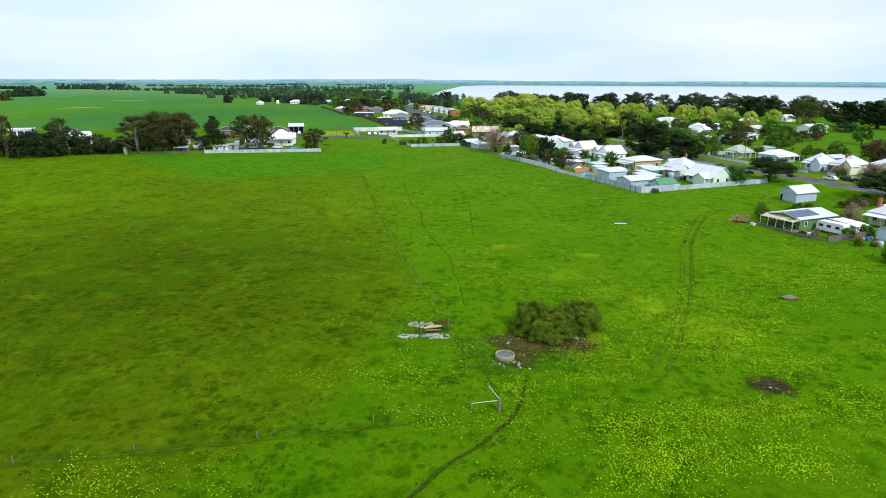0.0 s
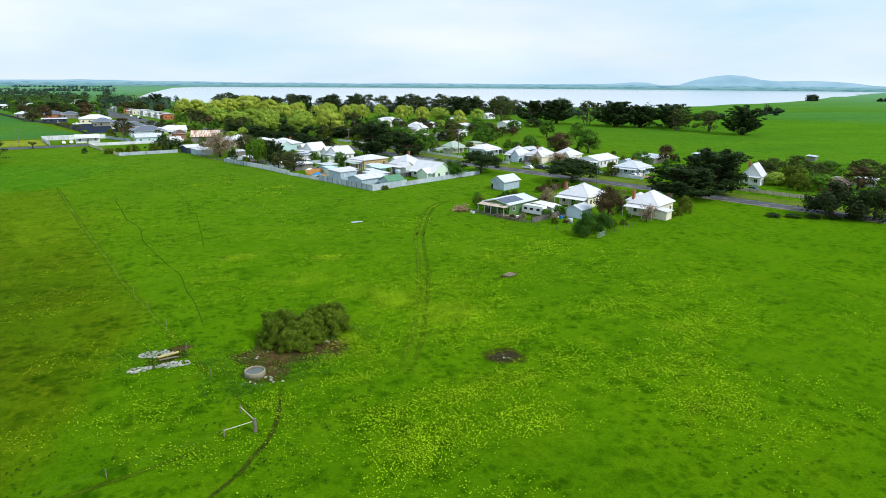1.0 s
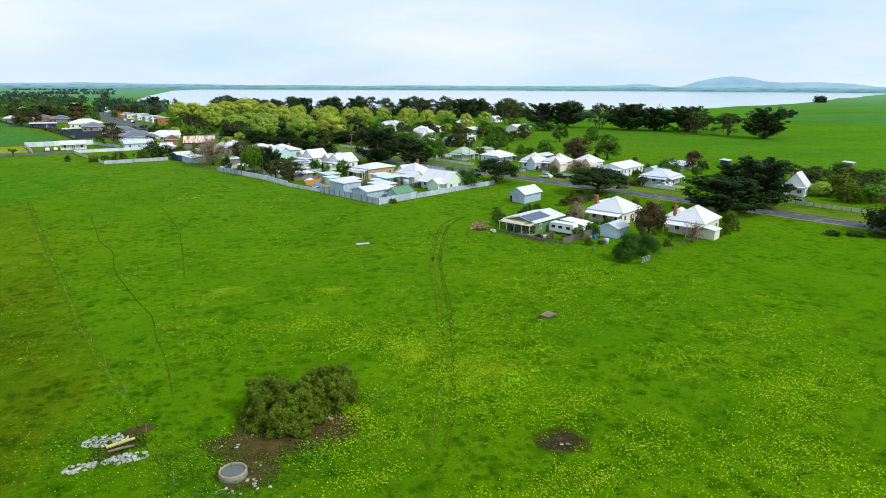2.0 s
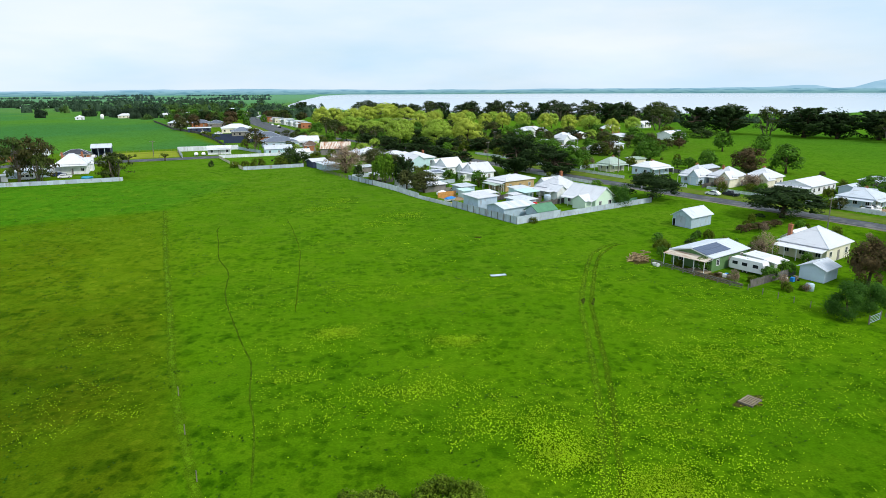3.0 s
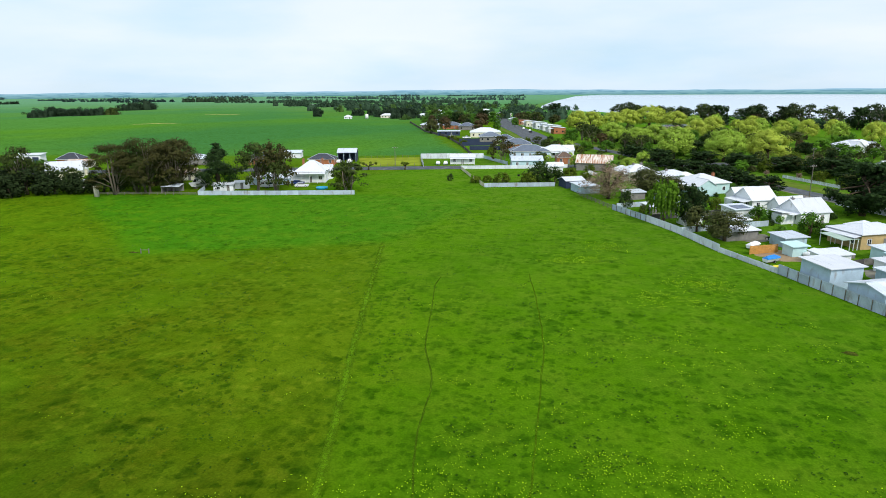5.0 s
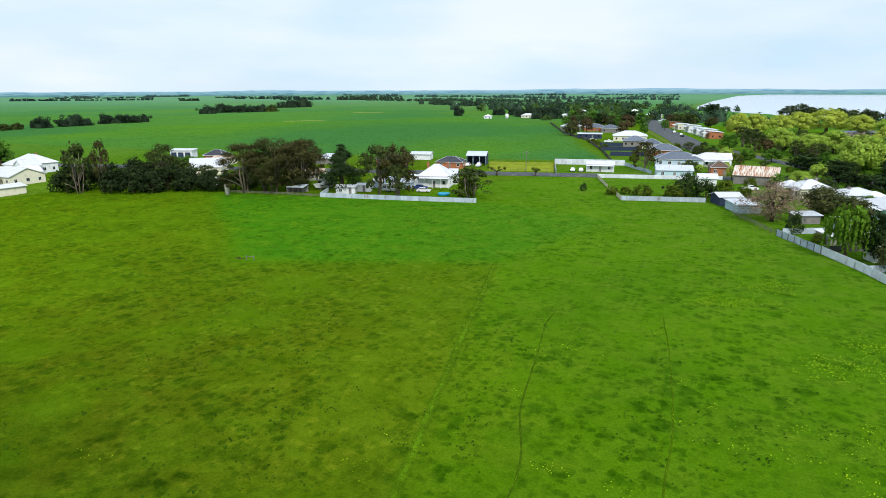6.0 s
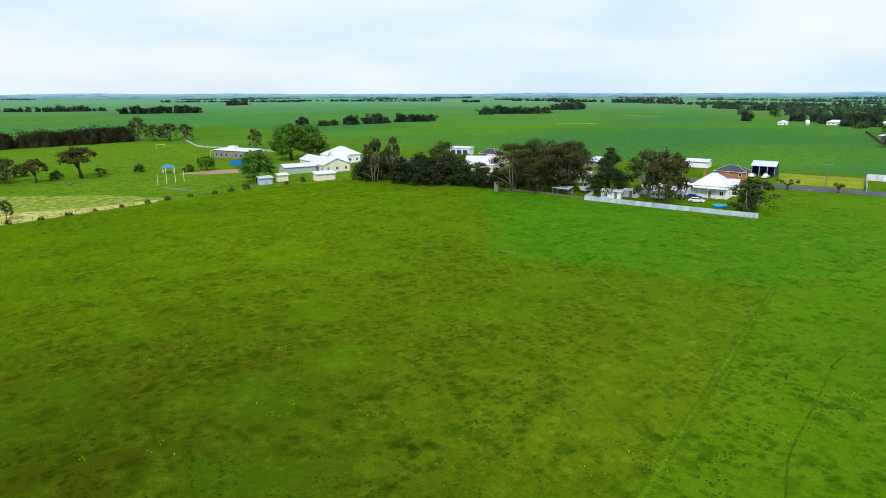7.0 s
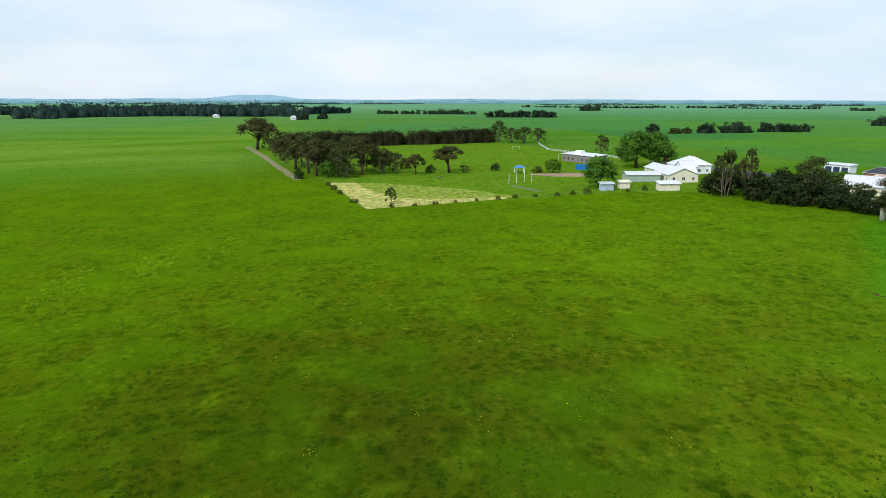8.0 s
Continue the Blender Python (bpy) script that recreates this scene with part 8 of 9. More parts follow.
def street_tree(x, y, h, w):
    t = thing("pruned_tree", x, y, rs.uniform(0, 360), "hard-pruned gnarled street tree with little leaf", "tree")
    g = Geo().tube([(0, 0, -0.2), (0.1, 0, h * 0.5)], [0.28, 0.22], 8)
    C = []
    for k in range(7):
        a = k * math.tau / 7
        e = (w / 2 * math.cos(a), w / 2 * math.sin(a), h * rs.uniform(0.8, 1.0))
        g.tube([(0.1, 0, h * 0.48), (e[0] * 0.5, e[1] * 0.5, h * 0.72), e], [0.16, 0.12, 0.08], 6)
        C.append(e)
    part("trunk", g, BARK, t, "", None, True)
    r2 = np.random.default_rng(int(x * -3))
    P, N, D = clumps(r2, np.array(C), np.full(7, 0.55), 60)
    part("crown", cloud_mesh("crown", P, N, 0.22, L_SHRUB, r2, 1.5, D), None, t)


street_tree(-55.8, 251.4, 3.0, 6.5)
street_tree(-45.0, 253.9, 2.8, 2.4)
fence([(-83.7, 203.3), (-65, 206.6), (-46.3, 210.5)], 1.4, ZINC_FENCE, "patchy white and grey iron fence behind a house", 1.8)
fence([(-83.7, 203.3), (-86.5, 211)], 1.4, ZINC_FENCE, "patchy grey iron fence behind a house", 1.8)
house(-64.8, 229.3, 12, 10.5, 9, 3.8, 7.3, "hip", WHITE_WALL, WHITE_ROOF, "white cottage with white hip roof and two brick chimneys", [(-3.6, 2.5), (3.2, 2.8)], "-y", 2.0, wings=[(-5.6, -2.4, 4.4, 5.2, 2.8, 3.8, "skillion", 90), (3.6, 5.0, 5.4, 4.4, 3.2, 5.2, "gable", 0)])
house(-70.5, 222.8, 12, 4.5, 4.0, 2.2, 2.6, "skillion", ZINC_WALL, ZINC_ROOF, "pale sheet metal lean-to beside a cottage", name="shed", category="shed", windows=False)
house(-74.6, 225.5, 12, 5.4, 4.2, 2.4, 3.2, "gable", BLUE_WALL, ZINC_ROOF, "pale blue timber shed beside a cottage", name="shed", category="shed", windows=False)
house(-77.6, 221.0, 12, 4.0, 3.2, 2.3, 2.7, "skillion", BLUE_WALL, WHITE_ROOF, "small pale blue shed beside a cottage", name="shed", category="shed", windows=False)
caravan(-72.0, 216.4, 15, 4.6, "small white camper van with a dark skirt")
car(-63.5, 218.6, 14, CAR_WHITE, "white sedan parked on a lawn")
car(-66.2, 222.4, 14, CAR_BLUE, "dark blue hatchback by a cottage wall")
solid("pool", Geo().lathe([(0.001, -0.05), (1.9, -0.05), (1.95, 0.6), (1.85, 0.62), (1.8, 0.5), (0.001, 0.5)], 24), mat("pool_blue", (0.02, 0.35, 0.55), 0.3, 0, 0.1), -57.3, 217.0, 0, "round blue splash pool on a lawn", "pool", smooth_faces=True)
house(-80.9, 210.5, 20, 6.2, 3.0, 2.2, 2.5, "skillion", WHITE_WALL, WHITE_ROOF, "white flat-roofed bus-like cabin behind an iron fence", name="cabin", category="cabin")
house(-78.0, 214.5, 20, 4.5, 2.6, 2.2, 2.5, "skillion", WHITE_WALL, WHITE_ROOF, "small white flat-roofed annexe", name="cabin", category="cabin")
def cruiser(x, y, rot, label):
    b = thing("boat", x, y, rot, label, "boat")
    part("hull", Geo().add([(-3.6, -1.3, 1.9), (2.2, -1.3, 2.0), (4.0, 0, 2.3), (2.2, 1.3, 2.0), (-3.6, 1.3, 1.9), (-3.4, -0.8, 0.7), (2.0, -0.6, 0.7), (3.0, 0, 0.9), (2.0, 0.6, 0.7), (-3.4, 0.8, 0.7)],
                           [(0, 1, 6, 5), (1, 2, 7, 6), (2, 3, 8, 7), (3, 4, 9, 8), (4, 0, 5, 9), (5, 6, 7, 8, 9), (4, 3, 2, 1, 0)]), CAR_WHITE, b)
    part("stripe", Geo().box(-3.5, -1.32, 1.5, 1.9, -1.2, 1.72).box(-3.5, 1.2, 1.5, 1.9, 1.32, 1.72), CAR_DARK, b, "dark stripe along the hull")
    c = part("cabin", Geo().profile([(-2.4, 1.95), (1.8, 1.95), (1.0, 3.3), (-2.2, 3.4)], -1.0, 1.0, 0.12), CAR_WHITE, b)
    part("cabin_glass", Geo().slab([(1.66, -0.75, 2.3), (1.66, 0.75, 2.3), (1.22, 0.66, 3.1), (1.22, -0.66, 3.1)], 0.05), GLASS, c)
    f = part("flybridge", Geo().profile([(-1.9, 3.4), (0.7, 3.4), (0.4, 4.4), (-1.8, 4.3)], -0.8, 0.8, 0.1), CAR_WHITE, b)
    part("bridge_glass", Geo().slab([(0.72, -0.6, 3.75), (0.72, 0.6, 3.75), (0.52, 0.55, 4.25), (0.52, -0.55, 4.25)], 0.05), GLASS, f)
    part("cradle", Geo().box(-2.6, -0.9, -0.1, -2.4, 0.9, 0.8).box(1.4, -0.9, -0.1, 1.6, 0.9, 0.8).box(-2.6, -0.08, 0.3, 1.6, 0.08, 0.5), POST, b)


cruiser(-89.2, 212.6, 250, "white cabin cruiser with flybridge standing on a cradle")
hut = thing("hut", -92.6, 206.4, 12, "weathered grey open hut under gum trees", "hut")
part("roof", Geo().slab([(-3, -2, 2.0), (3, -2, 2.0), (3, 2, 2.5), (-3, 2, 2.5)], 0.08), ZINC_ROOF, hut)
part("back_wall", Geo().box(-2.9, 1.8, -0.3, 2.9, 1.9, 2.3), GREY_WALL, hut)
part("side_wall", Geo().box(-2.95, -1.9, -0.3, -2.85, 1.8, 1.9), GREY_WALL, hut)
for k in (-1, 1, 2.8):
    part("post", Geo().tube([(k, -1.8, -0.3), (k, -1.8, 1.95)], [0.07, 0.06], 6), POST, hut)
solid("play_tent", Geo().add([(-1, -1, -0.1), (1, -1, -0.1), (1, 1, -0.1), (-1, 1, -0.1), (0, 0, 2.0)], [(0, 1, 4), (1, 2, 4), (2, 3, 4), (3, 0, 4), (3, 2, 1, 0)]), BLUE_TARP, -72.0, 226.5, 10, "small blue tent in a garden", "tent")


def open_shed(x, y, rot, L, W, eave, ridge, label):
    s = thing("machinery_shed", x, y, rot, label, "shed")
    l, w = L / 2, W / 2
    part("roof", roof_geo(L, W, eave, ridge, "gable", 0.3), ZINC_ROOF, s)
    part("back_wall", Geo().box(-l, w - 0.1, -0.3, l, w, eave - 0.2), NAVY_WALL, s)
    part("side_wall", Geo().box(l - 0.1, -w, -0.3, l, w - 0.1, eave - 0.2), NAVY_WALL, s)
    part("side_wall", Geo().box(-l, -w, -0.3, -l + 0.1, w - 0.1, eave - 0.2), NAVY_WALL, s)
    pm = Geo().box(-0.1, -0.1, -0.3, 0.1, 0.1, eave).mesh("post", ZINC_WALL)
    for k in (-l + 0.12, -l / 3, l / 3, l - 0.12):
        part("post", pm, None, s, "", pose(k, -w + 0.12, 0))


open_shed(-69.9, 272.2, 12, 8.1, 7.6, 4.1, 5.5, "open-fronted steel shed with pale gabled roof")
car(-71, 266.5, 100, CAR_WHITE, "white car parked before an open shed")
car(-67.5, 267.0, 100, CAR_WHITE, "white utility parked before an open shed", True)
house(-74.9, 262, 12, 10.7, 7.4, 2.7, 4.6, "hip", BRICK_WALL, DARK_ROOF, "orange brick house with dark tiled hip roof", [], "")
house(-96, 262, 12, 12, 9, 2.7, 4.6, "hip", BRICK_WALL, DARK_ROOF, "brick house with dark tiled hip roof", [], "")
house(-93, 278, 12, 9, 6, 2.6, 3.4, "gable", WHITE_WALL, ZINC_ROOF, "pale sheet metal shed behind houses", name="shed", category="shed", windows=False)
house(-117, 257, 12, 11, 8, 2.6, 4.2, "hip", GREY_WALL, ZINC_ROOF, "grey house with pale roof behind trees", [], "")
house(-101, 226, 12, 7, 6, 2.6, 4.0, "gable", CREAM_WALL, RUST_ROOF, "small house half hidden by gum trees", [], "")
house(-138.1, 223, 35, 11.8, 10.1, 3.3, 6.1, "gable", CREAM_WALL, WHITE_ROOF, "house with a large white gabled roof and grey chimney", [(0.5, 0.4)], "", chimney_mat=GREY_CHIMNEY, wings=[(3.6, 6.0, 6.5, 5.5, 3.0, 5.0, "gable", 0)])
house(-119, 207, 35, 5, 4, 2.4, 3.0, "gable", WHITE_WALL, WHITE_ROOF, "small white outbuilding behind a hedge", name="shed", category="shed", windows=False)
house(-155.7, 246, 12, 9.3, 7, 3.2, 5.5, "hip", BRICK_WALL, DARK_ROOF, "brick house with dark grey hip roof", [], "")
bx_ = house(-177.4, 251.6, 20, 10.9, 5.4, 3.5, 3.9, "skillion", WHITE_WALL, WHITE_ROOF, "white shed with three dark blue roller doors", name="shed", category="shed", windows=False)
for k in (-3.4, 0, 3.4):
    part("roller_door", Geo().box(k - 1.3, -3.05, 0, k + 1.3, -3.0, 2.5), NAVY_WALL, bx_, "dark blue roller door")
house(-150, 243, 12, 9, 6, 2.4, 3.4, "gable", CREAM_WALL, RUST_ROOF, "low outbuilding with a rusty pale roof", name="shed", category="shed", windows=False)
for tx_, ty_, h, w, kind in ((-104.5, 201.5, 13.2, 13.5, "redgum"), (-97.5, 204.5, 15.2, 15.5, "redgum"), (-100.5, 206.0, 11.5, 13.5, "gum"), (-93.5, 207.5, 14.2, 11.5, "redgum"), (-94.5, 212, 13.5, 13.0, "redgum"),
                             (-84.4, 214.2, 11.8, 17.0, "pine"), (-72.6, 211.6, 12.8, 10.5, "gum"), (-67.8, 213.2, 13.4, 10.5, "redgum"), (-66.4, 210.8, 8.5, 6.0, "gum"), (-49.2, 214.4, 8.0, 10.4, "gum"), (-51.0, 216.4, 6.4, 6.0, "shrub"),
                             (-134.5, 195.5, 9.8, 9.0, "sombre"), (-128, 197.5, 12.6, 9.5, "gum"), (-124, 201.0, 8.0, 7.0, "gum"), (-121.5, 197.4, 6.8, 6.5, "sombre"), (-116.0, 199.4, 6.4, 6.5, "sombre"), (-112, 201.8, 5.4, 4.6, "dark"),
                             (-140, 192.0, 8.5, 8.0, "sombre"), (-143.2, 184.5, 13.5, 7.5, "gum"), (-139, 188.0, 14.0, 5.0, "redgum"), (-147, 184.0, 9.0, 7.0, "sombre"), (-151.0, 184.0, 5.2, 5.0, "dark"), (-135.6, 187.6, 7.5, 7.0, "sombre"),
                             (-130.5, 190.2, 8.5, 7.5, "sombre"), (-126.5, 192.6, 7.0, 6.5, "sombre"), (-88, 252, 4.8, 6.0, "redgum"), (-106, 204, 5.5, 6.0, "sombre"), (-102, 206, 6.5, 7.5, "gum"), (-96, 208.5, 6.0, 7.5, "gum"), (-100, 205.5, 5.5, 6.5, "gum"), (-99, 212, 12.5, 10, "gum"), (-98.5, 214.5, 11.0, 9.0, "gum"), (-119, 203, 6.5, 7, "gum"), (-131, 201, 8.5, 8, "gum"), (-136, 200, 8, 9, "sombre"), (-146, 189, 9, 8, "sombre"), (-148, 225, 5, 8, "oak"), (-144, 193, 7.5, 10, "sombre"), (-138, 196, 8.5, 11, "sombre"), (-132, 195, 8, 11, "sombre"), (-126, 197, 8, 11, "sombre"), (-120, 199, 7, 10, "sombre"), (-114, 201, 6.5, 9, "sombre"), (-149, 188, 7, 9, "sombre"), (-110, 203.5, 6.0, 9, "sombre"), (-104, 207, 5.5, 10, "dome"), (-95, 209, 4.5, 9, "dome"),  (-160, 232, 3, 14, "oak"), (-76, 232, 4.2, 5, "shrub"), (-86, 222, 4, 5, "oak")):
    tree(kind, tx_, ty_, h, w)
fence([(-108, 199.5), (-100, 201.2), (-92, 202.5), (-84, 203.2)], 0.9, POST, "rough low timber fence under gum trees", 2.4, rail_panel)
pole(-123, 246, 8.5, 12)

# ---- school ----
house(-158.1, 177, 84, 7.7, 3.6, 2.6, 3.3, "skillion", CREAM_WALL, WHITE_ROOF, "small cream weatherboard shed beside the paddock", name="shed", category="shed", windows=False)
house(-175.4, 189.8, -6, 13.7, 12.2, 3.3, 5.8, "gable", CREAM_WALL, WHITE_ROOF, "cream weatherboard schoolhouse with steep white gabled roof", [], "", wings=[(-5.0, 6.4, 7.0, 6.0, 3.2, 5.4, "gable", 90)])
house(-193.2, 206.2, -6, 15.7, 10.8, 3.9, 7.1, "hip", WHITE_WALL, WHITE_ROOF, "white school building with broad white roof", [(1, 1)], "", wings=[(6.5, -5.5, 7.0, 6.0, 3.6, 5.8, "gable", 90), (-6.0, -4.8, 6.0, 5.0, 3.2, 4.8, "hip", 0)])
house(-186, 190.5, -6, 14.9, 8, 3.5, 5.3, "gable", CREAM_WALL, WHITE_ROOF, "cream school wing with white gabled roof", [], "")
house(-178.6, 179.6, 80, 13.6, 7.8, 2.9, 3.8, "gable", SAGE_ROOF, WHITE_ROOF, "long low green shed with white roof", name="shed", category="shed", windows=False)
house(-163.1, 160.5, 84, 4.8, 2.6, 2.5, 3, "skillion", ZINC_WALL, ZINC_ROOF, "small galvanised shed with dark open front", name="shed", category="shed", windows=False)
house(-165.1, 166.9, 84, 4, 2.7, 2.5, 3, "skillion", CREAM_WALL, CREAM_WALL, "small beige shed beside the paddock", name="shed", category="shed", windows=False)
hall = house(-235.2, 184.8, 20, 23.9, 9.3, 3.9, 4.5, "skillion", GREY_WALL, WHITE_ROOF, "long school hall with a flat white roof", [], "-x", 2.6, name="hall", category="hall")
part("parapet", Geo().box(-5, -1.5, 3.3, -1, 1.5, 5.8), WHITE_WALL, hall)
solid("shade_screen", Geo().slab([(-5, -0.1, 2.6), (5, -0.1, 2.6), (5, 0.4, 0), (-5, 0.4, 0)], 0.05).box(-5.05, -0.15, -0.2, -4.9, 0.1, 2.7).box(4.9, -0.15, -0.2, 5.05, 0.1, 2.7), BLUE_TARP, -209, 174.5, 55, "bright blue shade cloth beside a hall", "shade cloth")
patch("sandy_yard", -199, 163, 15, 6, 65, SAND, "bare sandy play yard", "yard", 0.04, 41, 0.12)
def mown(name, poly, material, label, lift):
    g, n = Geo(), len(poly)
    g.add([(K * px, K * py, G(px, py) + lift) for px, py in poly] + [(K * px, K * py, G(px, py) - 0.2) for px, py in poly], [tuple(range(n))] + [(k, (k + 1) % n, (k + 1) % n + n, k + n) for k in range(n)])
    tagged(new(name, g.mesh(name, material)), label, "grass", "", "structure")


MOWN = mat("mown_green_grass", (0.15, 0.24, 0.015), 0.95, 0, 0.3, 0.35, 4, 0.4, 0, (0.34, 0.33, 0.09), 0.30)
mown("mown_lawn", STRAWPOLY, MOWN, "mown yellow-green grass inside the school fence", 0.05)
mown("mown_strip", [(-150.5, 90.5), (-176, 86.4), (-203, 82), (-200, 91), (-188, 92.5), (-176, 96), (-165, 100), (-162, 108), (-159.5, 118), (-159, 130), (-156, 128), (-153, 108)], STRAW, "strip of cut straw-coloured grass inside the school fence", 0.09)
fence([(-150.4, 90.2), (-153.6, 110), (-156.2, 129), (-157.4, 146), (-157.8, 166), (-158.5, 176)], 1.1, POST, "post and wire fence along the school ground", 4.0, wire_panel, name="wire_fence")
fence([(-150.4, 90.2), (-176, 85.6), (-202, 81), (-213, 75)], 1.1, POST, "post and wire fence along the school ground", 4.0, wire_panel, name="wire_fence")
fence([(-240, 205), (-290, 190), (-335, 200)], 1.2, WHITE_FENCE, "white post and rail fence across a field", 4.0, rail_panel)
for k, (sx_, sy_, h, w) in enumerate(((-151.6, 97, 1.3, 1.8), (-152.2, 103, 1.0, 1.5), (-153.2, 108.5, 1.2, 1.9), (-154, 114, 0.9, 1.4), (-155, 120, 1.0, 1.6), (-155.6, 126, 1.3, 1.9), (-156.8, 131, 1.4, 2.0), (-157.3, 137, 1.2, 1.8),
                                      (-157.6, 143.5, 1.3, 1.9), (-157.8, 148.0, 1.6, 2.2), (-158.2, 152.5, 2.3, 2.8), (-158.8, 165, 1.2, 1.6), (-159.2, 170.5, 1.9, 2.2), (-161.5, 88.2, 1.5, 3.0), (-178.5, 85.0, 1.5, 2.2), (-187.5, 83.6, 1.8, 2.8), (-196.5, 82.0, 1.6, 2.6))):
    tree("shrub", sx_, sy_, h, w, "small planted shrub along a fence", "fence shrubs")
tree("gum", -156.2, 97.3, 4.8, 3.4, "young tree standing on straw")
for k, h in enumerate((4.2, 6.2, 6.2, 4.2)):
    solid("goal_post", Geo().tube([(0, 0, -0.3), (0, 0, h)], [0.09, 0.07], 8), WHITE_PAINT, -183.5 - 0.9 * k, 137.5 + 2.8 * k, 0, "white football goal post", "goal post", group="football goal posts")


def soccer_goal(x, y, rot, label="white tubular soccer goal on grass"):
    s = thing("soccer_goal", x, y, rot, label, "goal")
    part("left_post", Geo().tube([(-2.4, 0, -0.2), (-2.4, 0, 2.1)], [0.06, 0.06], 7), WHITE_PAINT, s)
    part("right_post", Geo().tube([(2.4, 0, -0.2), (2.4, 0, 2.1)], [0.06, 0.06], 7), WHITE_PAINT, s)
    part("crossbar", Geo().tube([(-2.4, 0, 2.1), (2.4, 0, 2.1)], [0.06, 0.06], 7), WHITE_PAINT, s)


soccer_goal(-300, 176.5, 80)
soccer_goal(-268, 113, 80)
sh_ = thing("shelter", -209.5, 149.2, 70, "open shelter with a blue pyramid roof", "shelter")
part("roof", roof_geo(4.6, 4.6, 2.5, 3.7, "hip", 0.2), mat("blue_roof", (0.06, 0.22, 0.42), 0.5, 0, 0.1), sh_)
for px_, py_ in ((-2, -2), (2, -2), (2, 2), (-2, 2)):
    part("post", Geo().box(px_ - 0.08, py_ - 0.08, -0.3, px_ + 0.08, py_ + 0.08, 2.45), WHITE_PAINT, sh_)
edge = thing("sleeper_edging", -172, 139, 18, "low grey sleeper edging with soil heap", "edging")
for k in range(6):
    part("sleeper", Geo().box(-9 + 3 * k, -0.15, -0.1, -6.1 + 3 * k, 0.15, 0.35), GREY_WALL, edge)
tb = thing("picnic_table", -203, 119, 20, "weathered timber picnic table on grass", "table")
part("tabletop", Geo().box(-0.95, -0.4, 0.70, 0.95, 0.4, 0.76), TIMBER, tb)
part("bench", Geo().box(-0.95, -0.85, 0.40, 0.95, -0.6, 0.45), TIMBER, tb)
part("bench", Geo().box(-0.95, 0.6, 0.40, 0.95, 0.85, 0.45), TIMBER, tb)
for k in (-0.7, 0.7):
    part("leg", Geo().box(k - 0.05, -0.7, -0.05, k + 0.05, 0.7, 0.06).box(k - 0.05, -0.06, 0.06, k + 0.05, 0.06, 0.70).box(k - 0.05, -0.7, 0.34, k + 0.05, 0.7, 0.40), TIMBER, tb)
for tx_, ty_, h, w, kind in ((-168.0, 160.6, 9.4, 12.6, "oak"), (-211, 195, 14.2, 18.5, "oak"), (-217, 206, 13.0, 14.0, "oak"), (-205, 203, 10.5, 10, "oak"), (-262, 205, 9.5, 7.0, "gum"), (-232, 202, 8, 9, "cypress"), (-203, 176, 5.5, 6.5, "willow"), (-206, 160.5, 5.0, 6.0, "willow"),
                             (-207, 155, 3.4, 5.0, "shrub"), (-217.2, 125.4, 10.9, 14.2, "umbrella"), (-216.2, 113.0, 7.9, 8.2, "umbrella"), (-218.5, 143.0, 3.2, 4.7, "dark"), (-219, 118.8, 3.2, 5.0, "dark"), (-216, 130.5, 3.0, 4.5, "gum"),
                             (-222, 78.5, 14.8, 13.9, "umbrella"), (-232, 76, 15.5, 14.9, "gum"), (-246, 70.5, 16.0, 16.9, "umbrella"), (-258, 73, 14.5, 14.9, "gum"), (-220.5, 94.3, 16.0, 13.8, "umbrella"), (-226, 90, 14.5, 12.2, "gum"), (-240, 84, 12, 13, "gum"), (-234, 96, 11, 12, "gum"), (-229, 102, 10, 10, "redgum"), (-218, 86, 11, 9, "gum"), (-221.5, 101.5, 8.8, 9.5, "gum"),
                             (-221, 106.5, 8.0, 8.1, "gum"), (-224, 84, 9.5, 10.8, "gum"), (-217.5, 82.5, 6.0, 7.0, "oak"), (-214, 88.5, 5.0, 7.0, "gum"), (-216.5, 72.5, 4.5, 5.0, "dark"), (-238, 80, 8, 9, "gum"), (-270, 66, 9, 9, "gum"),
                             (-350, 47.0, 19.5, 22.0, "umbrella"), (-343, 54, 14, 14, "redgum"), (-300, 62, 9.0, 9.0, "gum"), (-285, 63, 10.0, 9.0, "gum"), (-320, 58, 8.0, 9.0, "gum"), (-236, 112, 4.5, 6.0, "shrub"), (-248, 106, 5.0, 7.0, "gum"),
                             (-347, 181, 13.0, 10.0, "gum"), (-336, 192.5, 9.8, 12.0, "gum"), (-341, 187, 9.0, 9.0, "gum"), (-330, 199, 9.5, 9.0, "gum")):
    tree(kind, tx_, ty_, h, w)
woods("windbreak", [(-352, 62), (-353, 120), (-350, 176)], 4, 9.2, 210, "long clipped dark windbreak hedge behind the school oval", 0.42, L_HEDGE)

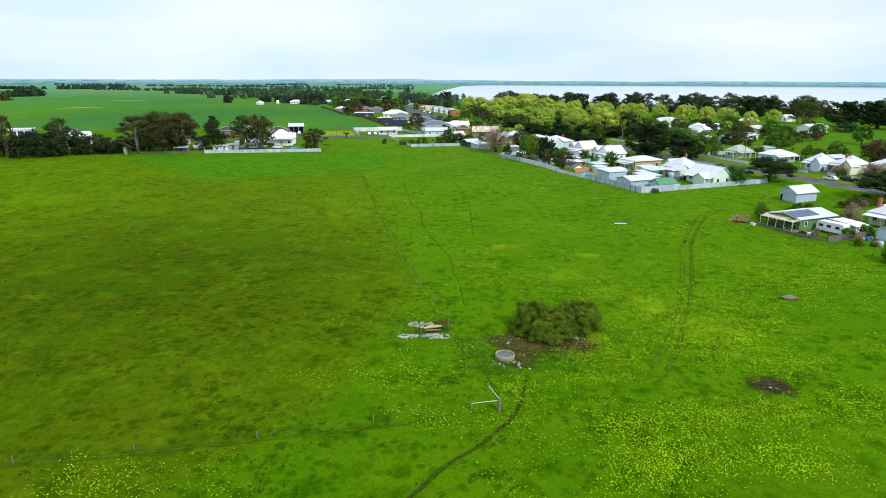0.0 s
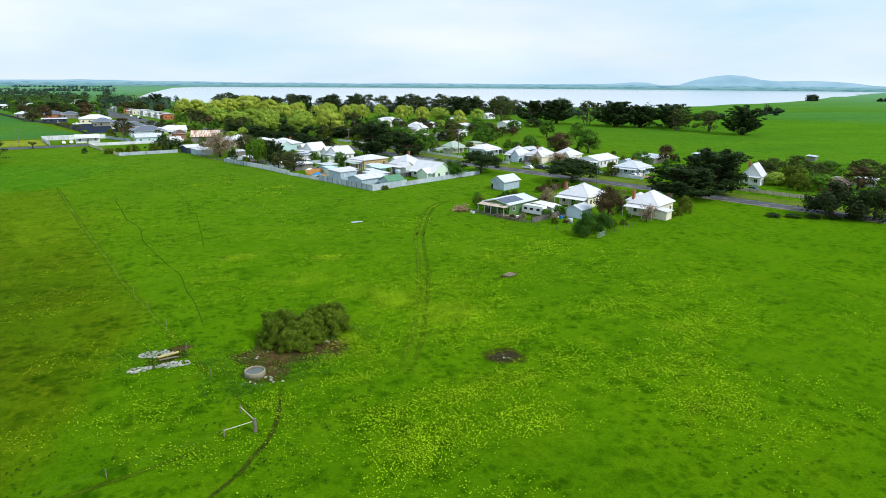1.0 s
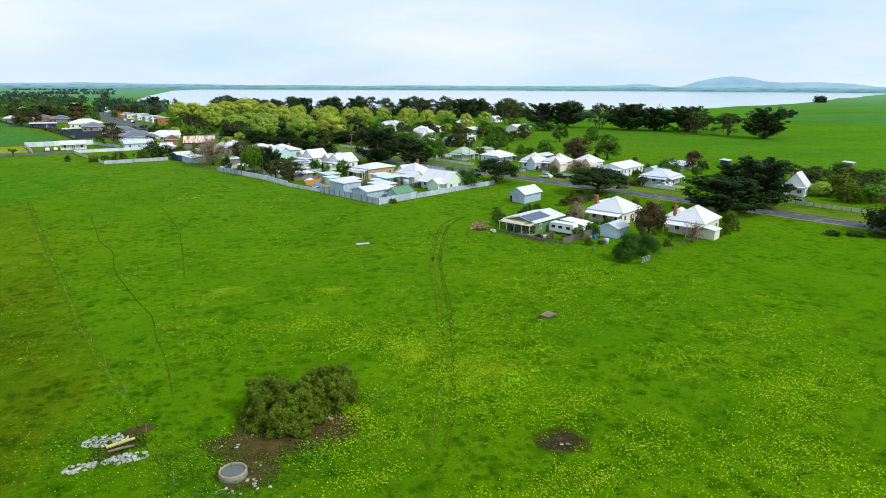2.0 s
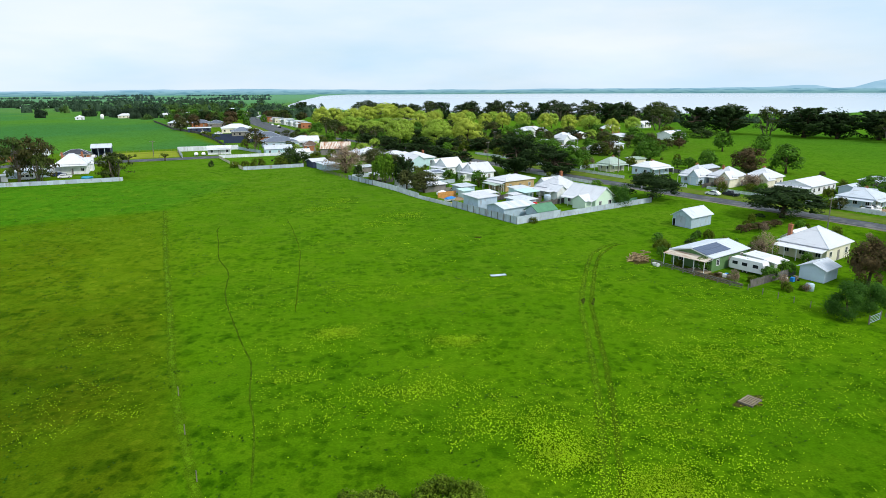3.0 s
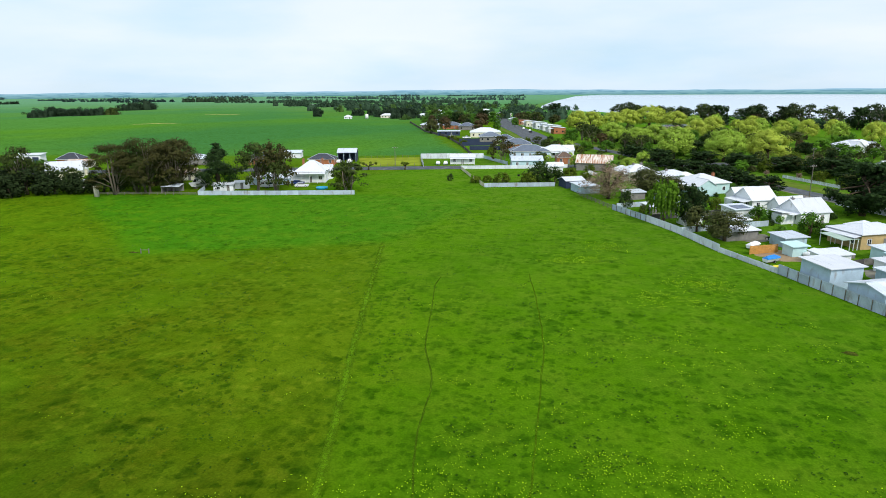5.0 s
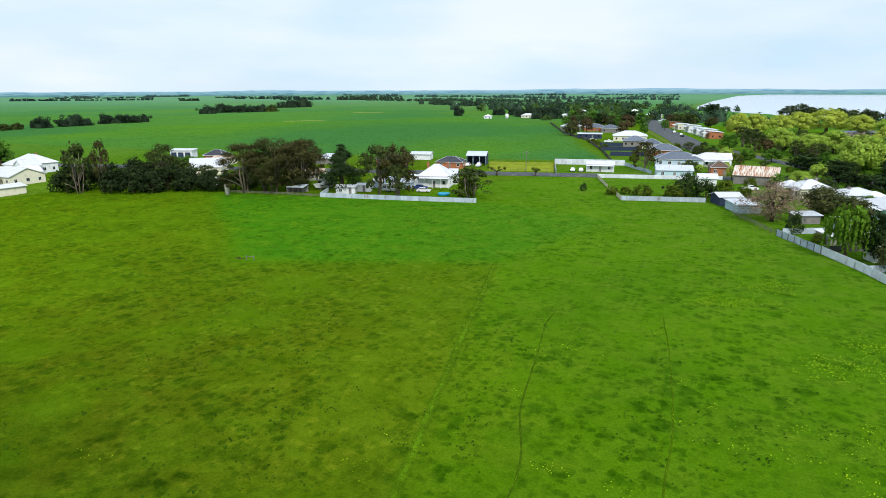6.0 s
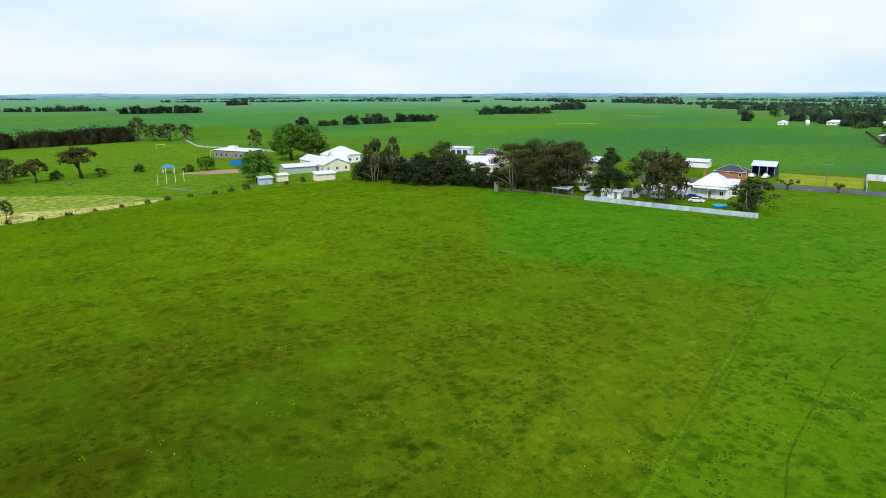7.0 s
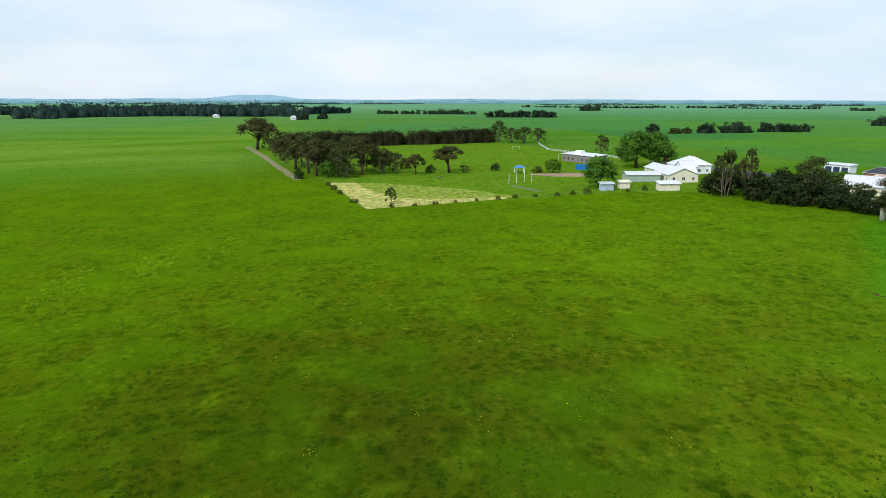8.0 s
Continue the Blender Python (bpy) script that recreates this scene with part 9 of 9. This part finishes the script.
# ---- distance ----
for line, dep, h, n, lab in (([(-398, 402), (-394, 425)], 4, 6, 14, "dark row of paddock trees"), ([(-390, 335), (-396, 380)], 4, 6.2, 22, "dark row of paddock trees"), ([(-399, 388), (-402, 420)], 4, 7, 18, "dark row of paddock trees"),
                             ([(-385, 312), (-388, 330)], 3, 5, 8, "grey-green paddock trees"), ([(-383, 294), (-385, 300)], 4, 5.6, 6, "round paddock tree clump"), ([(-462, 560), (-480, 572)], 6, 9, 12, "dark clump of paddock trees"),
                             ([(-565, 680), (-522, 708)], 11, 11, 40, "dark paddock plantation"), ([(-514, 713), (-508, 717)], 5, 12, 8, "pale grey-green paddock trees"), ([(-595, 838), (-565, 858)], 12, 13, 20, "dark paddock plantation"), ([(-890, 370), (-885, 415)], 10, 9, 22, "dark paddock windbreak"),
                             ([(-845, 310), (-830, 395)], 10, 9.5, 46, "dark paddock windbreak"), ([(-1120, 185), (-1100, 350)], 10, 8.5, 70, "dark paddock windbreak"), ([(-1400, 690), (-1425, 730)], 14, 14, 20, "dark clump of far trees"),
                             ([(-1350, 1370), (-1320, 1405)], 14, 11, 14, "dark clump of far trees"), ([(-1010, 1600), (-850, 1690)], 20, 14, 60, "dark far plantation"), ([(-760, 60), (-763, 66)], 6, 10, 8, "paddock trees by a house"),
                             ([(-772, 82), (-774, 88)], 5, 8, 6, "paddock trees by a house"), ([(-1040, 20), (-1010, -80), (-1000, -200), (-990, -290)], 70, 19, 330, "broad dark woodland"), ([(-1100, 60), (-1180, 130)], 20, 12, 40, "broad dark woodland"),
                             ([(-1100, -330), (-1180, -440)], 30, 13, 50, "broad dark woodland"), ([(-226, 618), (-222, 622)], 4, 7, 6, "small tree clump by a farmhouse"), ([(-205, 655), (-185, 668)], 8, 7.5, 16, "trees round a farmhouse"),
                             ([(-140, 592), (-128, 610)], 8, 8.5, 16, "trees round a farmhouse"), ([(-165, 620), (-150, 630)], 8, 7.5, 12, "trees round a farmhouse"), ([(1020, 768), (1040, 782)], 8, 9, 12, "clump of far trees by the lake"),
                             ([(1120, 720), (1300, 760)], 10, 8, 30, "clump of far trees by the lake"), ([(330, 330), (420, 360), (520, 420)], 12, 6, 20, "scattered trees by the shore")):
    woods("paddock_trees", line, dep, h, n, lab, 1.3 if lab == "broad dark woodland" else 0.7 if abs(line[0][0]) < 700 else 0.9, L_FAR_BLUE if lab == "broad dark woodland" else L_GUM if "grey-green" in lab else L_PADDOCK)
rd = random.Random(21)
for k in range(30):
    a = radians(rd.uniform(72, 205))
    d = rd.uniform(1900, 3450)
    cx_, cy_ = d * math.cos(a), 60 + d * math.sin(a)
    if float(shore_distance(np.array(cx_), np.array(cy_))) < 120:
        continue
    s = rd.uniform(120, 520)
    b = a + math.pi / 2 + rd.uniform(-0.4, 0.4)
    # the farther the belt, the stronger the haze tint of its leaves
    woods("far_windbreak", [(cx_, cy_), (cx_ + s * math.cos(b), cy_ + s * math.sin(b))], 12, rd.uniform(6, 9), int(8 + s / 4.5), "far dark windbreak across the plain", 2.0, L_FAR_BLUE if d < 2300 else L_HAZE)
for k in range(11):
    a, d = radians(91 + 2.1 * k + rd.uniform(-1, 1)), rd.uniform(1150, 2500)
    cx_, cy_, sp_ = d * math.cos(a), 60 + d * math.sin(a), rd.uniform(120, 420)
    if float(shore_distance(np.array(cx_), np.array(cy_))) > 60:
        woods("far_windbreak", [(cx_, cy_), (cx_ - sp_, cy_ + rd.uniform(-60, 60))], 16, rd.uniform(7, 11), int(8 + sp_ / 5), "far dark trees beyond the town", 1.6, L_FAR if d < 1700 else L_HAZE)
for fx, fy, L, h, lab in ((-392, 1102, 22, 4.0, "white farmhouse on a rise"), (-440, 1120, 24, 2.6, "long white farm shed on a rise"), (-153, 606, 15, 3.0, "cream farmhouse with pale roof"), (-178, 575, 8, 2.4, "small pale farm shed"), (-784, 52, 9, 4.5, "small pale house in a paddock"),
                          (-905, -55, 20, 3.5, "white farm shed before woodland")):
    house(fx, fy, 15, L, 9, h, h + 2.0, "hip", CREAM_WALL if "cream" in lab else WHITE_WALL, WHITE_ROOF, lab, [], "", base_drop=1.5)
solid("farm_tank", Geo().lathe([(0.001, -0.3), (1.8, -0.3), (1.8, 4.5), (0.001, 5.2)], 16), WHITE_PAINT, -164, 582, 0, "white farm water tank", "tank", smooth_faces=True)
for k, (wx, wy, L_, W_, rt_) in enumerate(((-275, 457, 32, 3.0, 25), (-330, 640, 34, 4, 35), (-980, 360, 60, 8, 15), (-2058, 246, 160, 14, 5))):
    patch("bare_strip", wx, wy, L_ / 2, W_ / 2, rt_, STRAW, "pale bare strip in a far paddock", "soil", 0.15, 60 + k, 0.15)
